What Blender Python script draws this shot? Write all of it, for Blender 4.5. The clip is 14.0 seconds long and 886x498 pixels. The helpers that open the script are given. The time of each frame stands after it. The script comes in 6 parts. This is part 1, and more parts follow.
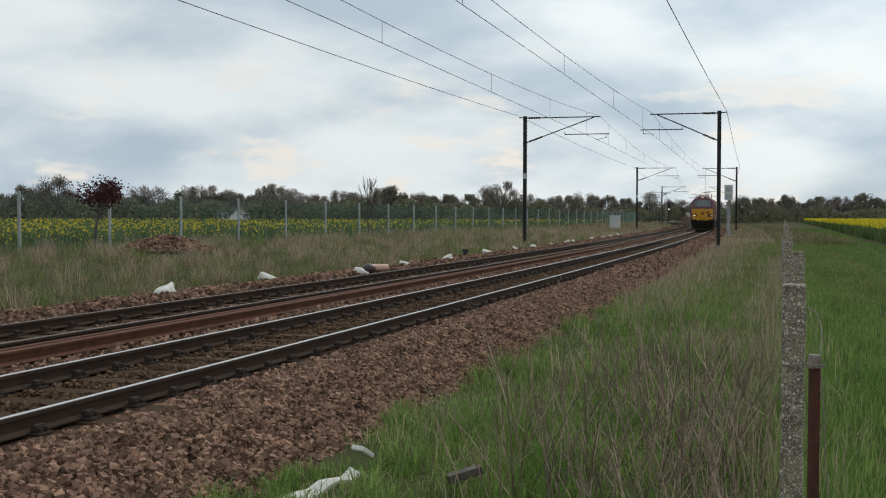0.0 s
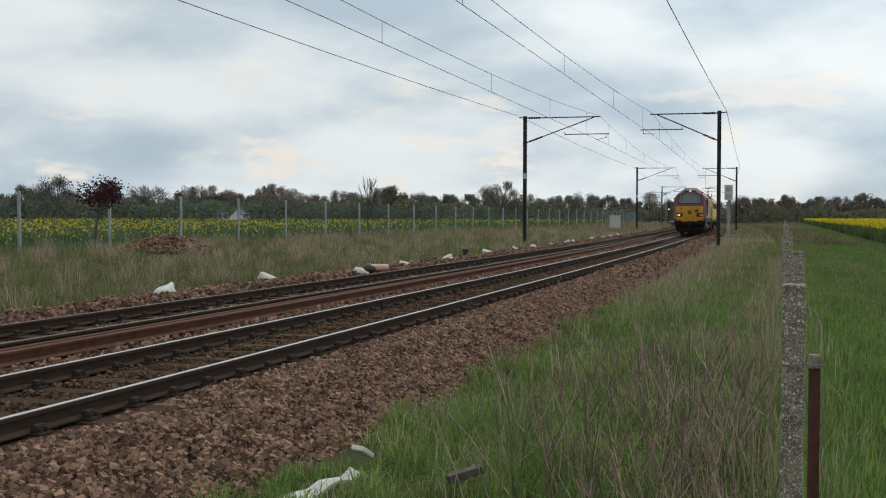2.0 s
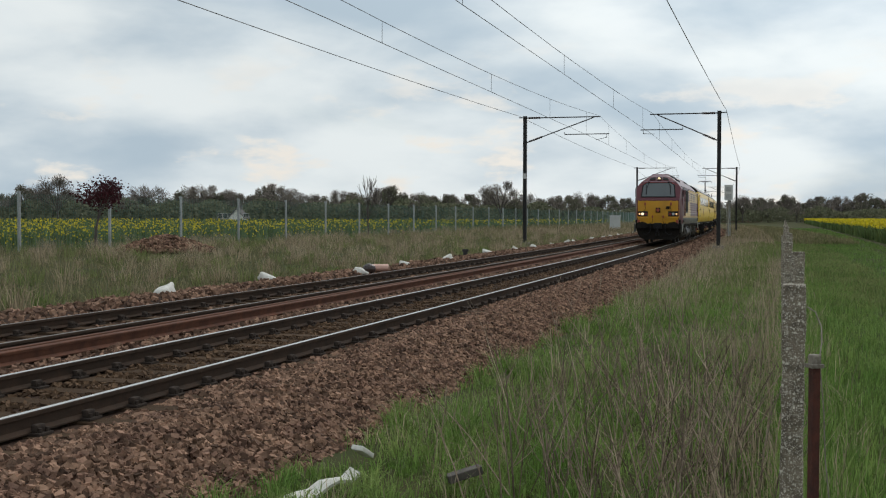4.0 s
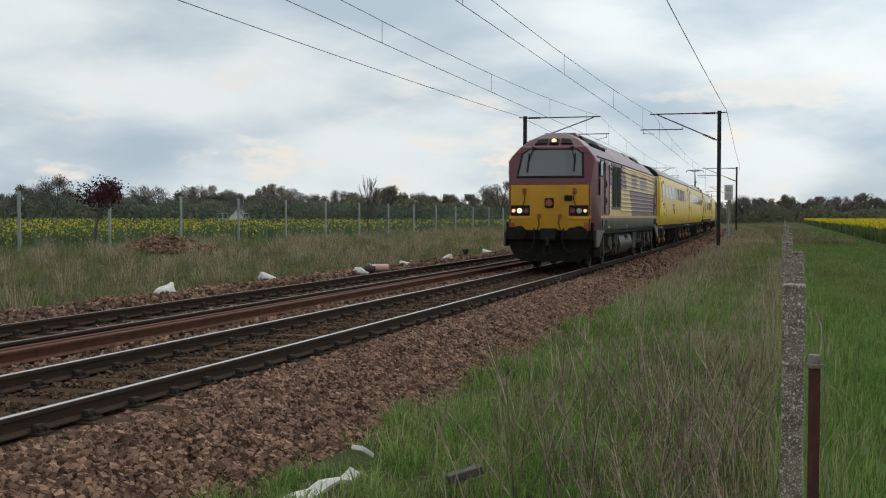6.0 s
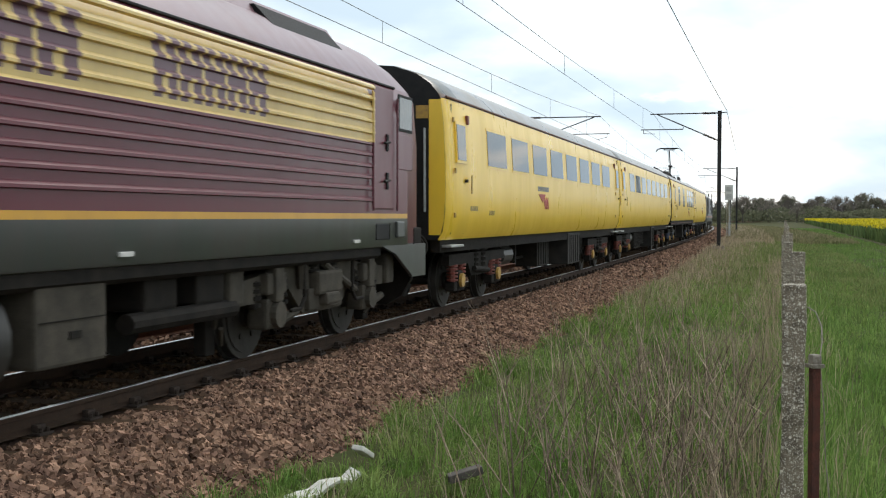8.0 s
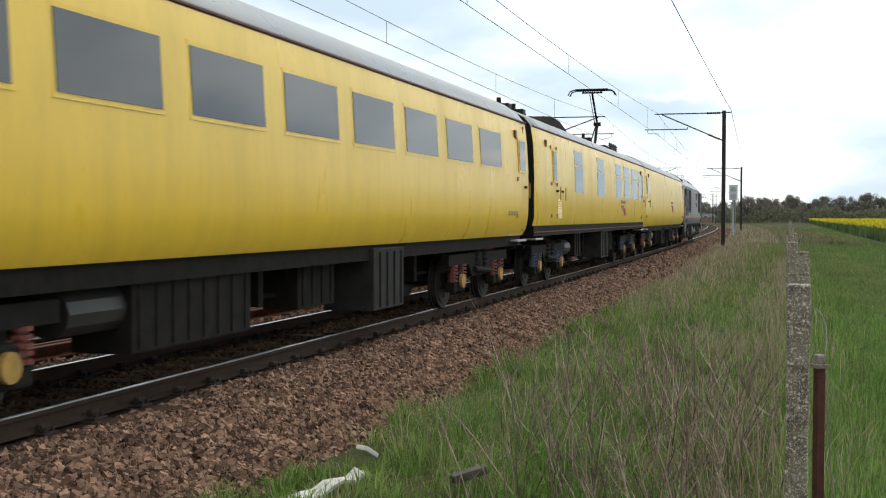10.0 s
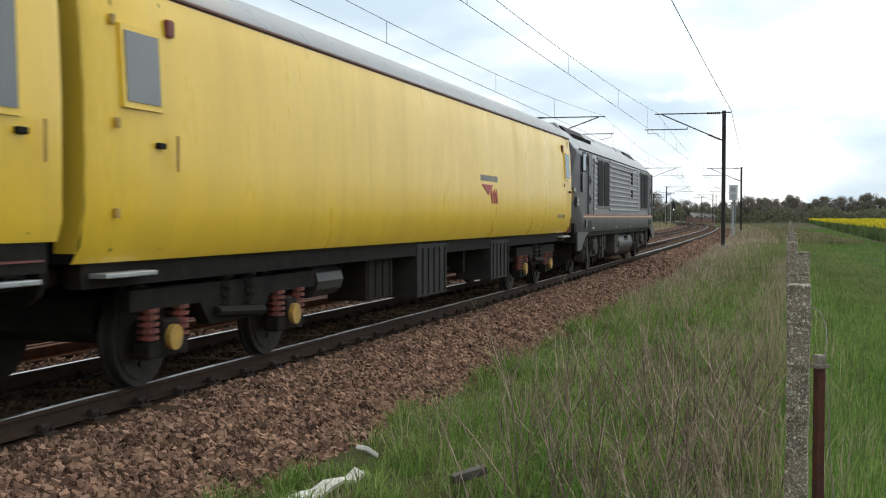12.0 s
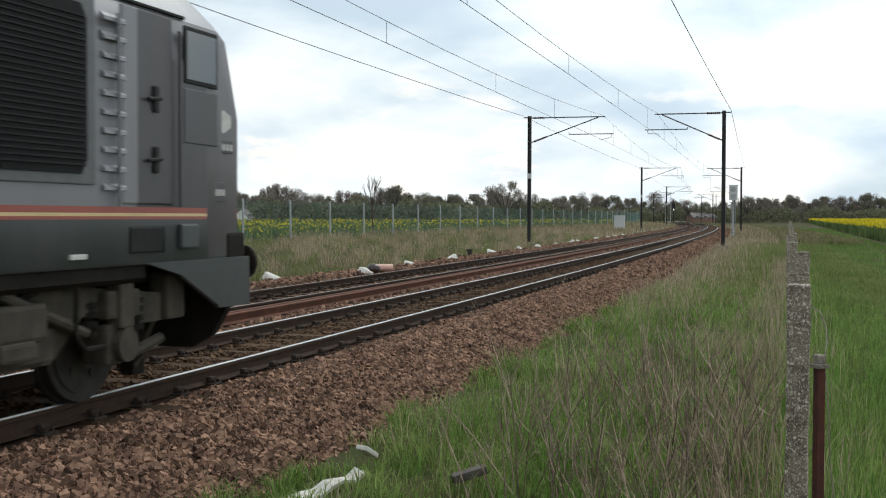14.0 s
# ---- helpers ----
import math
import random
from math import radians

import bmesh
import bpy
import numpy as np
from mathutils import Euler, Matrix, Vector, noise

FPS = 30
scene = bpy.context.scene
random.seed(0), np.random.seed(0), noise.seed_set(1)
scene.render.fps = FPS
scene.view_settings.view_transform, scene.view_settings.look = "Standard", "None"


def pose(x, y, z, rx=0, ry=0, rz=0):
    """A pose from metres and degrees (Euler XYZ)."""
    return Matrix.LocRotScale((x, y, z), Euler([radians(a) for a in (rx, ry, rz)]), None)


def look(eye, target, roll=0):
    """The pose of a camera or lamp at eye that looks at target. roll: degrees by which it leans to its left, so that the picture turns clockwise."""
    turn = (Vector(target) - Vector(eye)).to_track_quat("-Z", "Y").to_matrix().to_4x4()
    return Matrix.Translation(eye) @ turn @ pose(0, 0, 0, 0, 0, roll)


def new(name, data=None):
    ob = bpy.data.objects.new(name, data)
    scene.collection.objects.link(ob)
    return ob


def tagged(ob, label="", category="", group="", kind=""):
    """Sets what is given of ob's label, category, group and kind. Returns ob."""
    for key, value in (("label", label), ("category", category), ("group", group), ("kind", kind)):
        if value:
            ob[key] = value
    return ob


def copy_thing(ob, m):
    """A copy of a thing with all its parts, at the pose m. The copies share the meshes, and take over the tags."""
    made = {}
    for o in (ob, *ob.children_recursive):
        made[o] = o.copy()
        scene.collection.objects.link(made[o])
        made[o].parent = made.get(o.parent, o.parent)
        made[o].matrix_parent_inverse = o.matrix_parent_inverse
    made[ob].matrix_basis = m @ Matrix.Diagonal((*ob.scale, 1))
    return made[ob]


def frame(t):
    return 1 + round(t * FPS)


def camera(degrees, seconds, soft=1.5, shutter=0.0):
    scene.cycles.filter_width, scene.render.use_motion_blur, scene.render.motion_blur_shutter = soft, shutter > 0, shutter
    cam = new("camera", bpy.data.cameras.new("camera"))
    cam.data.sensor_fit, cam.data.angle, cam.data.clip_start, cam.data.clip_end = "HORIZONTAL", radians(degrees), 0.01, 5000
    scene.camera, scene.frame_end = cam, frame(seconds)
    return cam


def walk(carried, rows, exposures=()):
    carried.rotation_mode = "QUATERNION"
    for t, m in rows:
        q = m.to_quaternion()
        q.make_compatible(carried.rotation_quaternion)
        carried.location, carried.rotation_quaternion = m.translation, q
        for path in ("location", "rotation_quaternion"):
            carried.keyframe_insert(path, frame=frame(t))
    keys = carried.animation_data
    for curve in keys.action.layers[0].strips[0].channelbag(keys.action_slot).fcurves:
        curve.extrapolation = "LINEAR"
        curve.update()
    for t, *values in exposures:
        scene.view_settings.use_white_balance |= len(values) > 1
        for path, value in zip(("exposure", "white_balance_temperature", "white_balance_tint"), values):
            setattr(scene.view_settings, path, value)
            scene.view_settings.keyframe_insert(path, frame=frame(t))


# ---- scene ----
# Camera: on a tripod 1.53 m above rail level, nudged a little to the left once.
EYE_Z = 1.528
PITCH = 1.6185
ROLL = 0.1277
NUDGE = 0.222


def eye(turn):
    m = pose(0, 0, EYE_Z) @ pose(0, 0, 0, 0, 0, turn) @ pose(0, 0, 0, 90 - PITCH, 0, 0) @ pose(0, 0, 0, 0, 0, ROLL)
    return m


cam = camera(42.137, 14.0, soft=1.15, shutter=0.1)
walk(cam, [(0, eye(0)), (7.9, eye(0)), (8.1, eye(NUDGE * 0.2)), (8.6, eye(NUDGE * 0.75)), (9.4, eye(NUDGE)), (14.0, eye(NUDGE))],
     exposures=[(0, 0.0), (6.7, 0.0), (7.1, 0.1), (7.5, 0.38), (8.0, 0.62), (9.5, 0.6), (10.5, 0.56), (12.5, 0.52), (14.0, 0.42)])

# ---- light: bright broken overcast, the sun behind cloud, ahead and to the right ----
SUN_AZ, SUN_EL = 32.0, 48.0


def make_world():
    world = bpy.data.worlds.new("world")
    scene.world = world
    world.use_nodes = True
    nt = world.node_tree
    nt.nodes.clear()
    n, l = nt.nodes.new, nt.links.new
    out, bg = n("ShaderNodeOutputWorld"), n("ShaderNodeBackground")
    bg.inputs["Strength"].default_value = 0.1
    sky = n("ShaderNodeTexSky")
    sky.sky_type, sky.sun_disc = "NISHITA", False
    sky.sun_elevation, sky.sun_rotation = radians(SUN_EL), radians(SUN_AZ)
    tc = n("ShaderNodeTexCoord")
    sep = n("ShaderNodeSeparateXYZ")
    l(tc.outputs["Generated"], sep.inputs[0])
    # cloud banks, drawn out along the horizon
    mp = n("ShaderNodeMapping"); mp.inputs["Location"].default_value = (3.1, 7.4, 0.6); mp.inputs["Scale"].default_value = (4.4, 4.4, 12.0)
    l(tc.outputs["Generated"], mp.inputs[0])

    def cloud(scale, detail, rough, dist, lo, hi, least=0.0):
        t = n("ShaderNodeTexNoise")
        t.inputs["Scale"].default_value, t.inputs["Detail"].default_value = scale, detail
        t.inputs["Roughness"].default_value, t.inputs["Distortion"].default_value = rough, dist
        l(mp.outputs[0], t.inputs["Vector"])
        r = n("ShaderNodeMapRange"); r.interpolation_type = "SMOOTHSTEP"
        r.inputs["From Min"].default_value, r.inputs["From Max"].default_value = lo, hi
        r.inputs["To Min"].default_value = least
        l(t.outputs["Fac"], r.inputs["Value"])
        return r.outputs["Result"]

    cover = cloud(0.8, 6.0, 0.5, 0.4, 0.30, 0.48, 0.78)
    shade = cloud(0.85, 9.0, 0.47, 0.1, 0.4, 0.63)
    warm = cloud(2.3, 8.0, 0.55, 0.1, 0.54, 0.66)
    glow = n("ShaderNodeVectorMath"); glow.operation = "DOT_PRODUCT"
    az, el = radians(SUN_AZ), radians(SUN_EL)
    glow.inputs[1].default_value = (math.sin(az) * math.cos(el), math.cos(az) * math.cos(el), math.sin(el))
    l(tc.outputs["Generated"], glow.inputs[0])
    gr = n("ShaderNodeMapRange"); gr.interpolation_type = "SMOOTHSTEP"
    gr.inputs["From Min"].default_value, gr.inputs["From Max"].default_value = 0.55, 1.0
    gr.inputs["To Min"].default_value, gr.inputs["To Max"].default_value = 0.93, 1.35
    l(glow.outputs["Value"], gr.inputs["Value"])
    mixc = n("ShaderNodeMix"); mixc.data_type = "RGBA"
    mixc.inputs["A"].default_value, mixc.inputs["B"].default_value = (8.4, 8.95, 9.05, 1), (4.65, 5.7, 6.55, 1)
    l(shade, mixc.inputs["Factor"])
    # low sunlit cloud edges, warmer than the rest
    low = n("ShaderNodeMapRange"); low.inputs["From Min"].default_value, low.inputs["From Max"].default_value = 0.16, 0.06
    l(sep.outputs["Z"], low.inputs["Value"])
    wf = n("ShaderNodeMath"); wf.operation = "MULTIPLY"
    l(warm, wf.inputs[0]); l(low.outputs["Result"], wf.inputs[1])
    cream = n("ShaderNodeMix"); cream.data_type = "RGBA"; cream.inputs["B"].default_value = (9.0, 8.6, 7.9, 1)
    l(wf.outputs[0], cream.inputs["Factor"]); l(mixc.outputs["Result"], cream.inputs["A"])
    lit = n("ShaderNodeVectorMath"); lit.operation = "SCALE"
    l(cream.outputs["Result"], lit.inputs[0]); l(gr.outputs["Result"], lit.inputs["Scale"])
    blue = n("ShaderNodeMix"); blue.data_type = "RGBA"; blue.blend_type = "MULTIPLY"
    blue.inputs["Factor"].default_value = 1.0
    blue.inputs["B"].default_value = (0.9, 0.9, 0.9, 1)
    l(sky.outputs[0], blue.inputs["A"])
    fin = n("ShaderNodeMix"); fin.data_type = "RGBA"
    l(cover, fin.inputs["Factor"]); l(blue.outputs["Result"], fin.inputs["A"]); l(lit.outputs[0], fin.inputs["B"])
    l(fin.outputs["Result"], bg.inputs["Color"]); l(bg.outputs[0], out.inputs[0])
    lamp = bpy.data.lights.new("sun", "SUN")
    lamp.energy, lamp.angle, lamp.color = 0.9, radians(14), (1.0, 0.96, 0.9)
    sun = new("sun", lamp)
    d = Vector(glow.inputs[1].default_value)
    sun.matrix_world = look(d * 200, (0, 0, 0))


make_world()

# ---- materials ----
MATS = {}


def surf(name, a, b=None, scale=6.0, rough=0.7, metal=0.0, bump=0.15, fine=60.0, contrast=0.5, tint=0.0, island=0.0, spec=0.5, stretch=None, trans=0.0):
    """Two colours mixed by coarse and fine noise, with relief; tint: shift from object to object; island: from piece to piece."""
    if name in MATS:
        return MATS[name]
    m = bpy.data.materials.new(name)
    m.use_nodes = True
    nt = m.node_tree
    n, l = nt.nodes.new, nt.links.new
    bsdf = nt.nodes["Principled BSDF"]
    b = b or tuple(c * 0.75 for c in a)
    tc = n("ShaderNodeTexCoord")
    vec = tc.outputs["Object"]
    if stretch:
        mp = n("ShaderNodeMapping"); mp.inputs["Scale"].default_value = stretch
        l(vec, mp.inputs[0]); vec = mp.outputs[0]

    def nz(s, det):
        t = n("ShaderNodeTexNoise"); t.inputs["Scale"].default_value = s; t.inputs["Detail"].default_value = det
        t.inputs["Roughness"].default_value = 0.62
        l(vec, t.inputs["Vector"])
        return t.outputs["Fac"]

    c1, c2 = nz(scale, 5.0), nz(fine, 3.0)
    mx = n("ShaderNodeMath"); mx.operation = "MULTIPLY_ADD"; mx.inputs[1].default_value = 0.35
    l(c2, mx.inputs[0]); l(c1, mx.inputs[2])
    r = n("ShaderNodeMapRange")
    r.inputs["From Min"].default_value, r.inputs["From Max"].default_value = 0.675 - contrast * 0.4, 0.675 + contrast * 0.4
    l(mx.outputs[0], r.inputs["Value"])
    mix = n("ShaderNodeMix"); mix.data_type = "RGBA"
    mix.inputs["A"].default_value, mix.inputs["B"].default_value = (*a, 1), (*b, 1)
    l(r.outputs["Result"], mix.inputs["Factor"])
    col = mix.outputs["Result"]
    for src, amount in (("obj", tint), ("isl", island)):
        if amount:
            s = n("ShaderNodeObjectInfo").outputs["Random"] if src == "obj" else n("ShaderNodeNewGeometry").outputs["Random Per Island"]
            v = n("ShaderNodeMapRange"); v.inputs["To Min"].default_value, v.inputs["To Max"].default_value = 1 - amount, 1 + amount
            l(s, v.inputs["Value"])
            hs = n("ShaderNodeHueSaturation"); l(v.outputs["Result"], hs.inputs["Value"]); l(col, hs.inputs["Color"])
            col = hs.outputs["Color"]
    l(col, bsdf.inputs["Base Color"])
    rr = n("ShaderNodeMapRange"); rr.inputs["To Min"].default_value, rr.inputs["To Max"].default_value = max(rough - 0.12, 0.03), min(rough + 0.12, 1)
    l(c2, rr.inputs["Value"]); l(rr.outputs["Result"], bsdf.inputs["Roughness"])
    bsdf.inputs["Metallic"].default_value = metal
    bsdf.inputs["Specular IOR Level"].default_value = spec
    if trans:
        tl, ms = n("ShaderNodeBsdfTranslucent"), n("ShaderNodeMixShader")
        ms.inputs[0].default_value = trans
        l(col, tl.inputs["Color"]); l(bsdf.outputs[0], ms.inputs[1]); l(tl.outputs[0], ms.inputs[2])
        l(ms.outputs[0], nt.nodes["Material Output"].inputs["Surface"])
    if bump:
        bp = n("ShaderNodeBump"); bp.inputs["Strength"].default_value = bump; bp.inputs["Distance"].default_value = 0.02
        l(mx.outputs[0], bp.inputs["Height"]); l(bp.outputs[0], bsdf.inputs["Normal"])
    MATS[name] = m
    return m


def glass(name, colour, rough=0.05, metal=0.0):
    m = bpy.data.materials.new(name)
    m.use_nodes = True
    b = m.node_tree.nodes["Principled BSDF"]
    b.inputs["Base Color"].default_value = (*colour, 1)
    b.inputs["Roughness"].default_value = rough
    b.inputs["Specular IOR Level"].default_value = 0.8
    b.inputs["Metallic"].default_value = metal
    MATS[name] = m
    return m


def lamp_glow(name, colour, strength):
    m = bpy.data.materials.new(name)
    m.use_nodes = True
    b = m.node_tree.nodes["Principled BSDF"]
    b.inputs["Base Color"].default_value = (*colour, 1)
    b.inputs["Emission Color"].default_value = (*colour, 1)
    b.inputs["Emission Strength"].default_value = strength
    return m


M_SOIL = surf("soil_and_turf", (0.045, 0.056, 0.02), (0.075, 0.065, 0.032), 0.8, 0.95, 0, 0.5, 14.0, spec=0.04)
M_BED = surf("ballast_bed", (0.034, 0.021, 0.016), (0.07, 0.043, 0.031), 9, 0.95, 0, 0.9, 45.0, spec=0.06)
M_STONE = surf("ballast_stone", (0.27, 0.165, 0.11), (0.12, 0.068, 0.05), 4, 0.92, 0, 0.3, 70.0, island=0.7, spec=0.1)
# browner stone, darkened further for the shade below the train
M_DARKSTONE = surf("dark_shaded_ballast_stone", (0.13, 0.08, 0.048), (0.06, 0.037, 0.024), 4, 0.9, 0, 0.3, 70.0, island=0.5, spec=0.08)
M_RAIL = surf("rail_side", (0.036, 0.026, 0.02), (0.062, 0.038, 0.026), 5, 0.85, 0.0, 0.3, 60, spec=0.1)
M_HEAD = surf("rail_head", (0.56, 0.55, 0.54), (0.4, 0.38, 0.37), 3, 0.3, 1.0, 0.02, 90)
M_DULL = surf("dull_rail_head", (0.16, 0.13, 0.11), (0.1, 0.08, 0.07), 3, 0.5, 0.4, 0.05, 90)
M_RUST = surf("rusty_rail", (0.15, 0.062, 0.036), (0.08, 0.038, 0.026), 5, 0.85, 0.0, 0.3, 60, spec=0.2)
M_SLEEPER = surf("sleeper_wood", (0.058, 0.037, 0.023), (0.09, 0.058, 0.037), 4, 0.95, 0, 0.5, 40, tint=0.2, stretch=(1, 6, 6), spec=0.06)
M_CHAIR = surf("chair_iron", (0.06, 0.045, 0.036), (0.035, 0.028, 0.025), 14, 0.9, 0.0, 0.4, spec=0.08)
M_MAST = surf("mast_black_steel", (0.022, 0.022, 0.024), (0.04, 0.036, 0.034), 6, 0.6, 0.3, 0.2)
M_WIRE = surf("wire_copper", (0.05, 0.052, 0.05), (0.09, 0.09, 0.085), 2, 0.5, 0.6, 0.0)
M_INSUL = surf("insulator_brown", (0.05, 0.03, 0.025), None, 6, 0.3)
M_GALV = surf("galvanised_steel", (0.42, 0.43, 0.43), (0.3, 0.31, 0.31), 12, 0.5, 0.5, 0.1)


# ---- mesh helpers ----
def link(name, mesh, material, parent=None, label=""):
    ob = new(name, mesh)
    if material is not None and not mesh.materials:
        mesh.materials.append(material)
    if parent is not None:
        ob.parent = parent
    if label:
        ob["label"] = label
    return ob


def part(name, bm, material, parent=None, label="", smooth=False):
    me = bpy.data.meshes.new(name)
    bm.normal_update()
    bm.to_mesh(me)
    bm.free()
    if smooth:
        me.shade_smooth()
        me.set_sharp_from_angle(angle=radians(38))
    return link(name, me, material, parent, label)


def soup(name, verts, faces, material, parent=None):
    me = bpy.data.meshes.new(name)
    me.from_pydata(verts, [], faces)
    me.update()
    return link(name, me, material, parent)


def thing(name, m, label, category, group="", kind=""):
    ob = new(name)
    ob.empty_display_size = 0.2
    ob.matrix_basis = m
    return tagged(ob, label, category, group, kind)


def box(bm, x0, x1, y0, y1, z0, z1, bevel=0.0):
    r = bmesh.ops.create_cube(bm, size=1.0, matrix=Matrix.LocRotScale(((x0 + x1) / 2, (y0 + y1) / 2, (z0 + z1) / 2), None, (abs(x1 - x0), abs(y1 - y0), abs(z1 - z0))))
    if bevel:
        es = list({e for v in r["verts"] for e in v.link_edges})
        bmesh.ops.bevel(bm, geom=es, offset=bevel, segments=2, affect="EDGES", profile=0.6)
    return bm


def tube(bm, p, q, r, seg=8, r2=None):
    p, q = Vector(p), Vector(q)
    d = q - p
    m = Matrix.Translation((p + q) / 2) @ d.to_track_quat("Z", "Y").to_matrix().to_4x4()
    bmesh.ops.create_cone(bm, cap_ends=True, segments=seg, radius1=r, radius2=r if r2 is None else r2, depth=d.length, matrix=m)
    return bm


def prism(bm, poly, axis, a, b):
    """Extrudes a closed outline (pairs) along an axis from a to b. axis 0: pairs are y,z; 1: x,z; 2: x,y."""
    def at(p, k):
        v = list(p)
        v.insert(axis, k)
        return v
    lo = [bm.verts.new(at(p, a)) for p in poly]
    hi = [bm.verts.new(at(p, b)) for p in poly]
    k = len(poly)
    bm.faces.new(lo), bm.faces.new(hi)
    for i in range(k):
        bm.faces.new((lo[i], lo[(i + 1) % k], hi[(i + 1) % k], hi[i]))
    bmesh.ops.recalc_face_normals(bm, faces=bm.faces[:])
    return bm


def nb():
    return bmesh.new()


# ---- the line of the railway: heading and place along the near track ----
STEP = 0.25
LINE_S = np.arange(-170, 330, STEP)
_sc = np.clip(LINE_S, -40, 262)
LINE_TH = 0.294593 - 6.0104e-4 * _sc + 7.70146e-6 * _sc**2 / 2 - 4.64746e-8 * _sc**3 / 3
_xs, _ys = np.cumsum(np.sin(LINE_TH)) * STEP, np.cumsum(np.cos(LINE_TH)) * STEP
LINE_X = _xs - np.interp(0, LINE_S, _xs) - 4.3006
LINE_Y = _ys - np.interp(0, LINE_S, _ys) + 8.0
FAR = -3.337


def on_line(s, o=0.0):
    """The place and heading at s metres along the near track, o metres to its right."""
    th = np.interp(s, LINE_S, LINE_TH)
    return np.interp(s, LINE_S, LINE_X) + np.cos(th) * o, np.interp(s, LINE_S, LINE_Y) - np.sin(th) * o, th


def line_pose(s, o=0.0, z=0.0):
    """Local y runs away along the line, local x to its right."""
    x, y, th = on_line(s, o)
    return pose(float(x), float(y), z, 0, 0, -math.degrees(th))


def to_line(x, y):
    """s and o of places (arrays)."""
    x, y = np.asarray(x, float), np.asarray(y, float)
    s = (y - 8.0) * 1.02 + (x + 4.3) * 0.2
    for _ in range(6):
        px, py, th = on_line(s)
        s = s + (x - px) * np.sin(th) + (y - py) * np.cos(th)
        s = np.clip(s, -165, 325)
    px, py, th = on_line(s)
    return s, (x - px) * np.cos(th) - (y - py) * np.sin(th)


def smooth(a, b, v):
    t = np.clip((v - a) / (b - a), 0, 1)
    return t * t * (3 - 2 * t)


def ground_z(x, y):
    s, o = to_line(x, y)
    right = -0.85 + 0.35 * smooth(1.6, 2.7, o) + 0.22 * smooth(25, 55, s) * smooth(2.2, 3.4, o) * smooth(9, 5, o)
    left = -0.75 + 0.45 * smooth(-4.9, -5.7, o) + 0.3 * smooth(-6, -17, o)
    z = np.where(o > -1.6, right, left)
    off = np.abs(o + 1.6)
    z = z + 0.05 * np.sin(x * 0.9 + 1.3 * np.sin(y * 0.31)) * np.sin(y * 0.7 + x * 0.2) * smooth(4.5, 7, off) * (y < 400)
    return z


def build_ground():
    def lines(lo, hi, step, far, grow):
        v = list(np.arange(lo, hi + 1e-6, step))
        d = step
        while v[-1] < far:
            d *= grow
            v.append(v[-1] + d)
        d = step
        w = [v[0]]
        while w[-1] > -far:
            d *= grow
            w.append(w[-1] - d)
        return np.array(w[:0:-1] + v)
    xs, ys = lines(-14, 26, 0.5, 3000, 1.14), lines(4, 80, 0.8, 3400, 1.1)
    gx, gy = np.meshgrid(xs, ys)
    gz = ground_z(gx.ravel(), gy.ravel())
    nx = len(xs)
    v = np.c_[gx.ravel(), gy.ravel(), gz]
    f = [(j * nx + i, j * nx + i + 1, (j + 1) * nx + i + 1, (j + 1) * nx + i) for j in range(len(ys) - 1) for i in range(nx - 1)]
    ob = soup("ground", v.tolist(), f, M_SOIL)
    ob.data.shade_smooth()
    tagged(ob, "flat green field and grassy railway verge", "ground", kind="structure")


build_ground()


# ---- the two tracks ----
def sweep(bm, prof, o, s0, s1, ds, z=0.0):
    """A profile (x to the right, z) carried along the line."""
    prev = None
    for s in np.arange(s0, s1 + 1e-6, ds):
        x, y, th = on_line(s, o)
        ring = [bm.verts.new((x + math.cos(th) * a, y - math.sin(th) * a, z + b)) for a, b in prof]
        if prev:
            k = len(prof)
            for i in range(k):
                bm.faces.new((prev[i], prev[(i + 1) % k], ring[(i + 1) % k], ring[i]))
        else:
            bm.faces.new(ring)
        prev = ring
    bm.faces.new(prev)
    bmesh.ops.recalc_face_normals(bm, faces=bm.faces[:])
    return bm


RAIL = [(-0.07, -0.159), (-0.07, -0.148), (-0.011, -0.125), (-0.011, -0.045), (-0.035, -0.036), (-0.036, -0.008), (-0.031, -0.001),
        (0.031, -0.001), (0.036, -0.008), (0.035, -0.036), (0.011, -0.045), (0.011, -0.125), (0.07, -0.148), (0.07, -0.159)]
BAND = [(-0.026, -0.003), (-0.024, 0.0015), (0.024, 0.0015), (0.026, -0.003)]
TOP = -0.17


def sleeper_mesh():
    bm = nb()
    box(bm, -1.3, 1.3, -0.127, 0.127, TOP - 0.13, TOP, 0.012)
    me = bpy.data.meshes.new("sleeper")
    bm.to_mesh(me)
    bm.free()
    me.materials.append(M_SLEEPER)
    return me


def chair_mesh():
    bm = nb()
    box(bm, -0.18, 0.18, -0.09, 0.09, TOP, TOP + 0.025, 0.006)
    for sx in (-1, 1):
        box(bm, sx * 0.07, sx * 0.135, -0.055, 0.055, TOP + 0.02, TOP + 0.085, 0.014)
        tube(bm, (sx * 0.155, 0.045, TOP + 0.02), (sx * 0.155, 0.045, TOP + 0.06), 0.016, 6)
        tube(bm, (sx * 0.155, -0.045, TOP + 0.02), (sx * 0.155, -0.045, TOP + 0.06), 0.016, 6)
    me = bpy.data.meshes.new("rail_chair")
    bm.to_mesh(me)
    bm.free()
    me.materials.append(M_CHAIR)
    return me


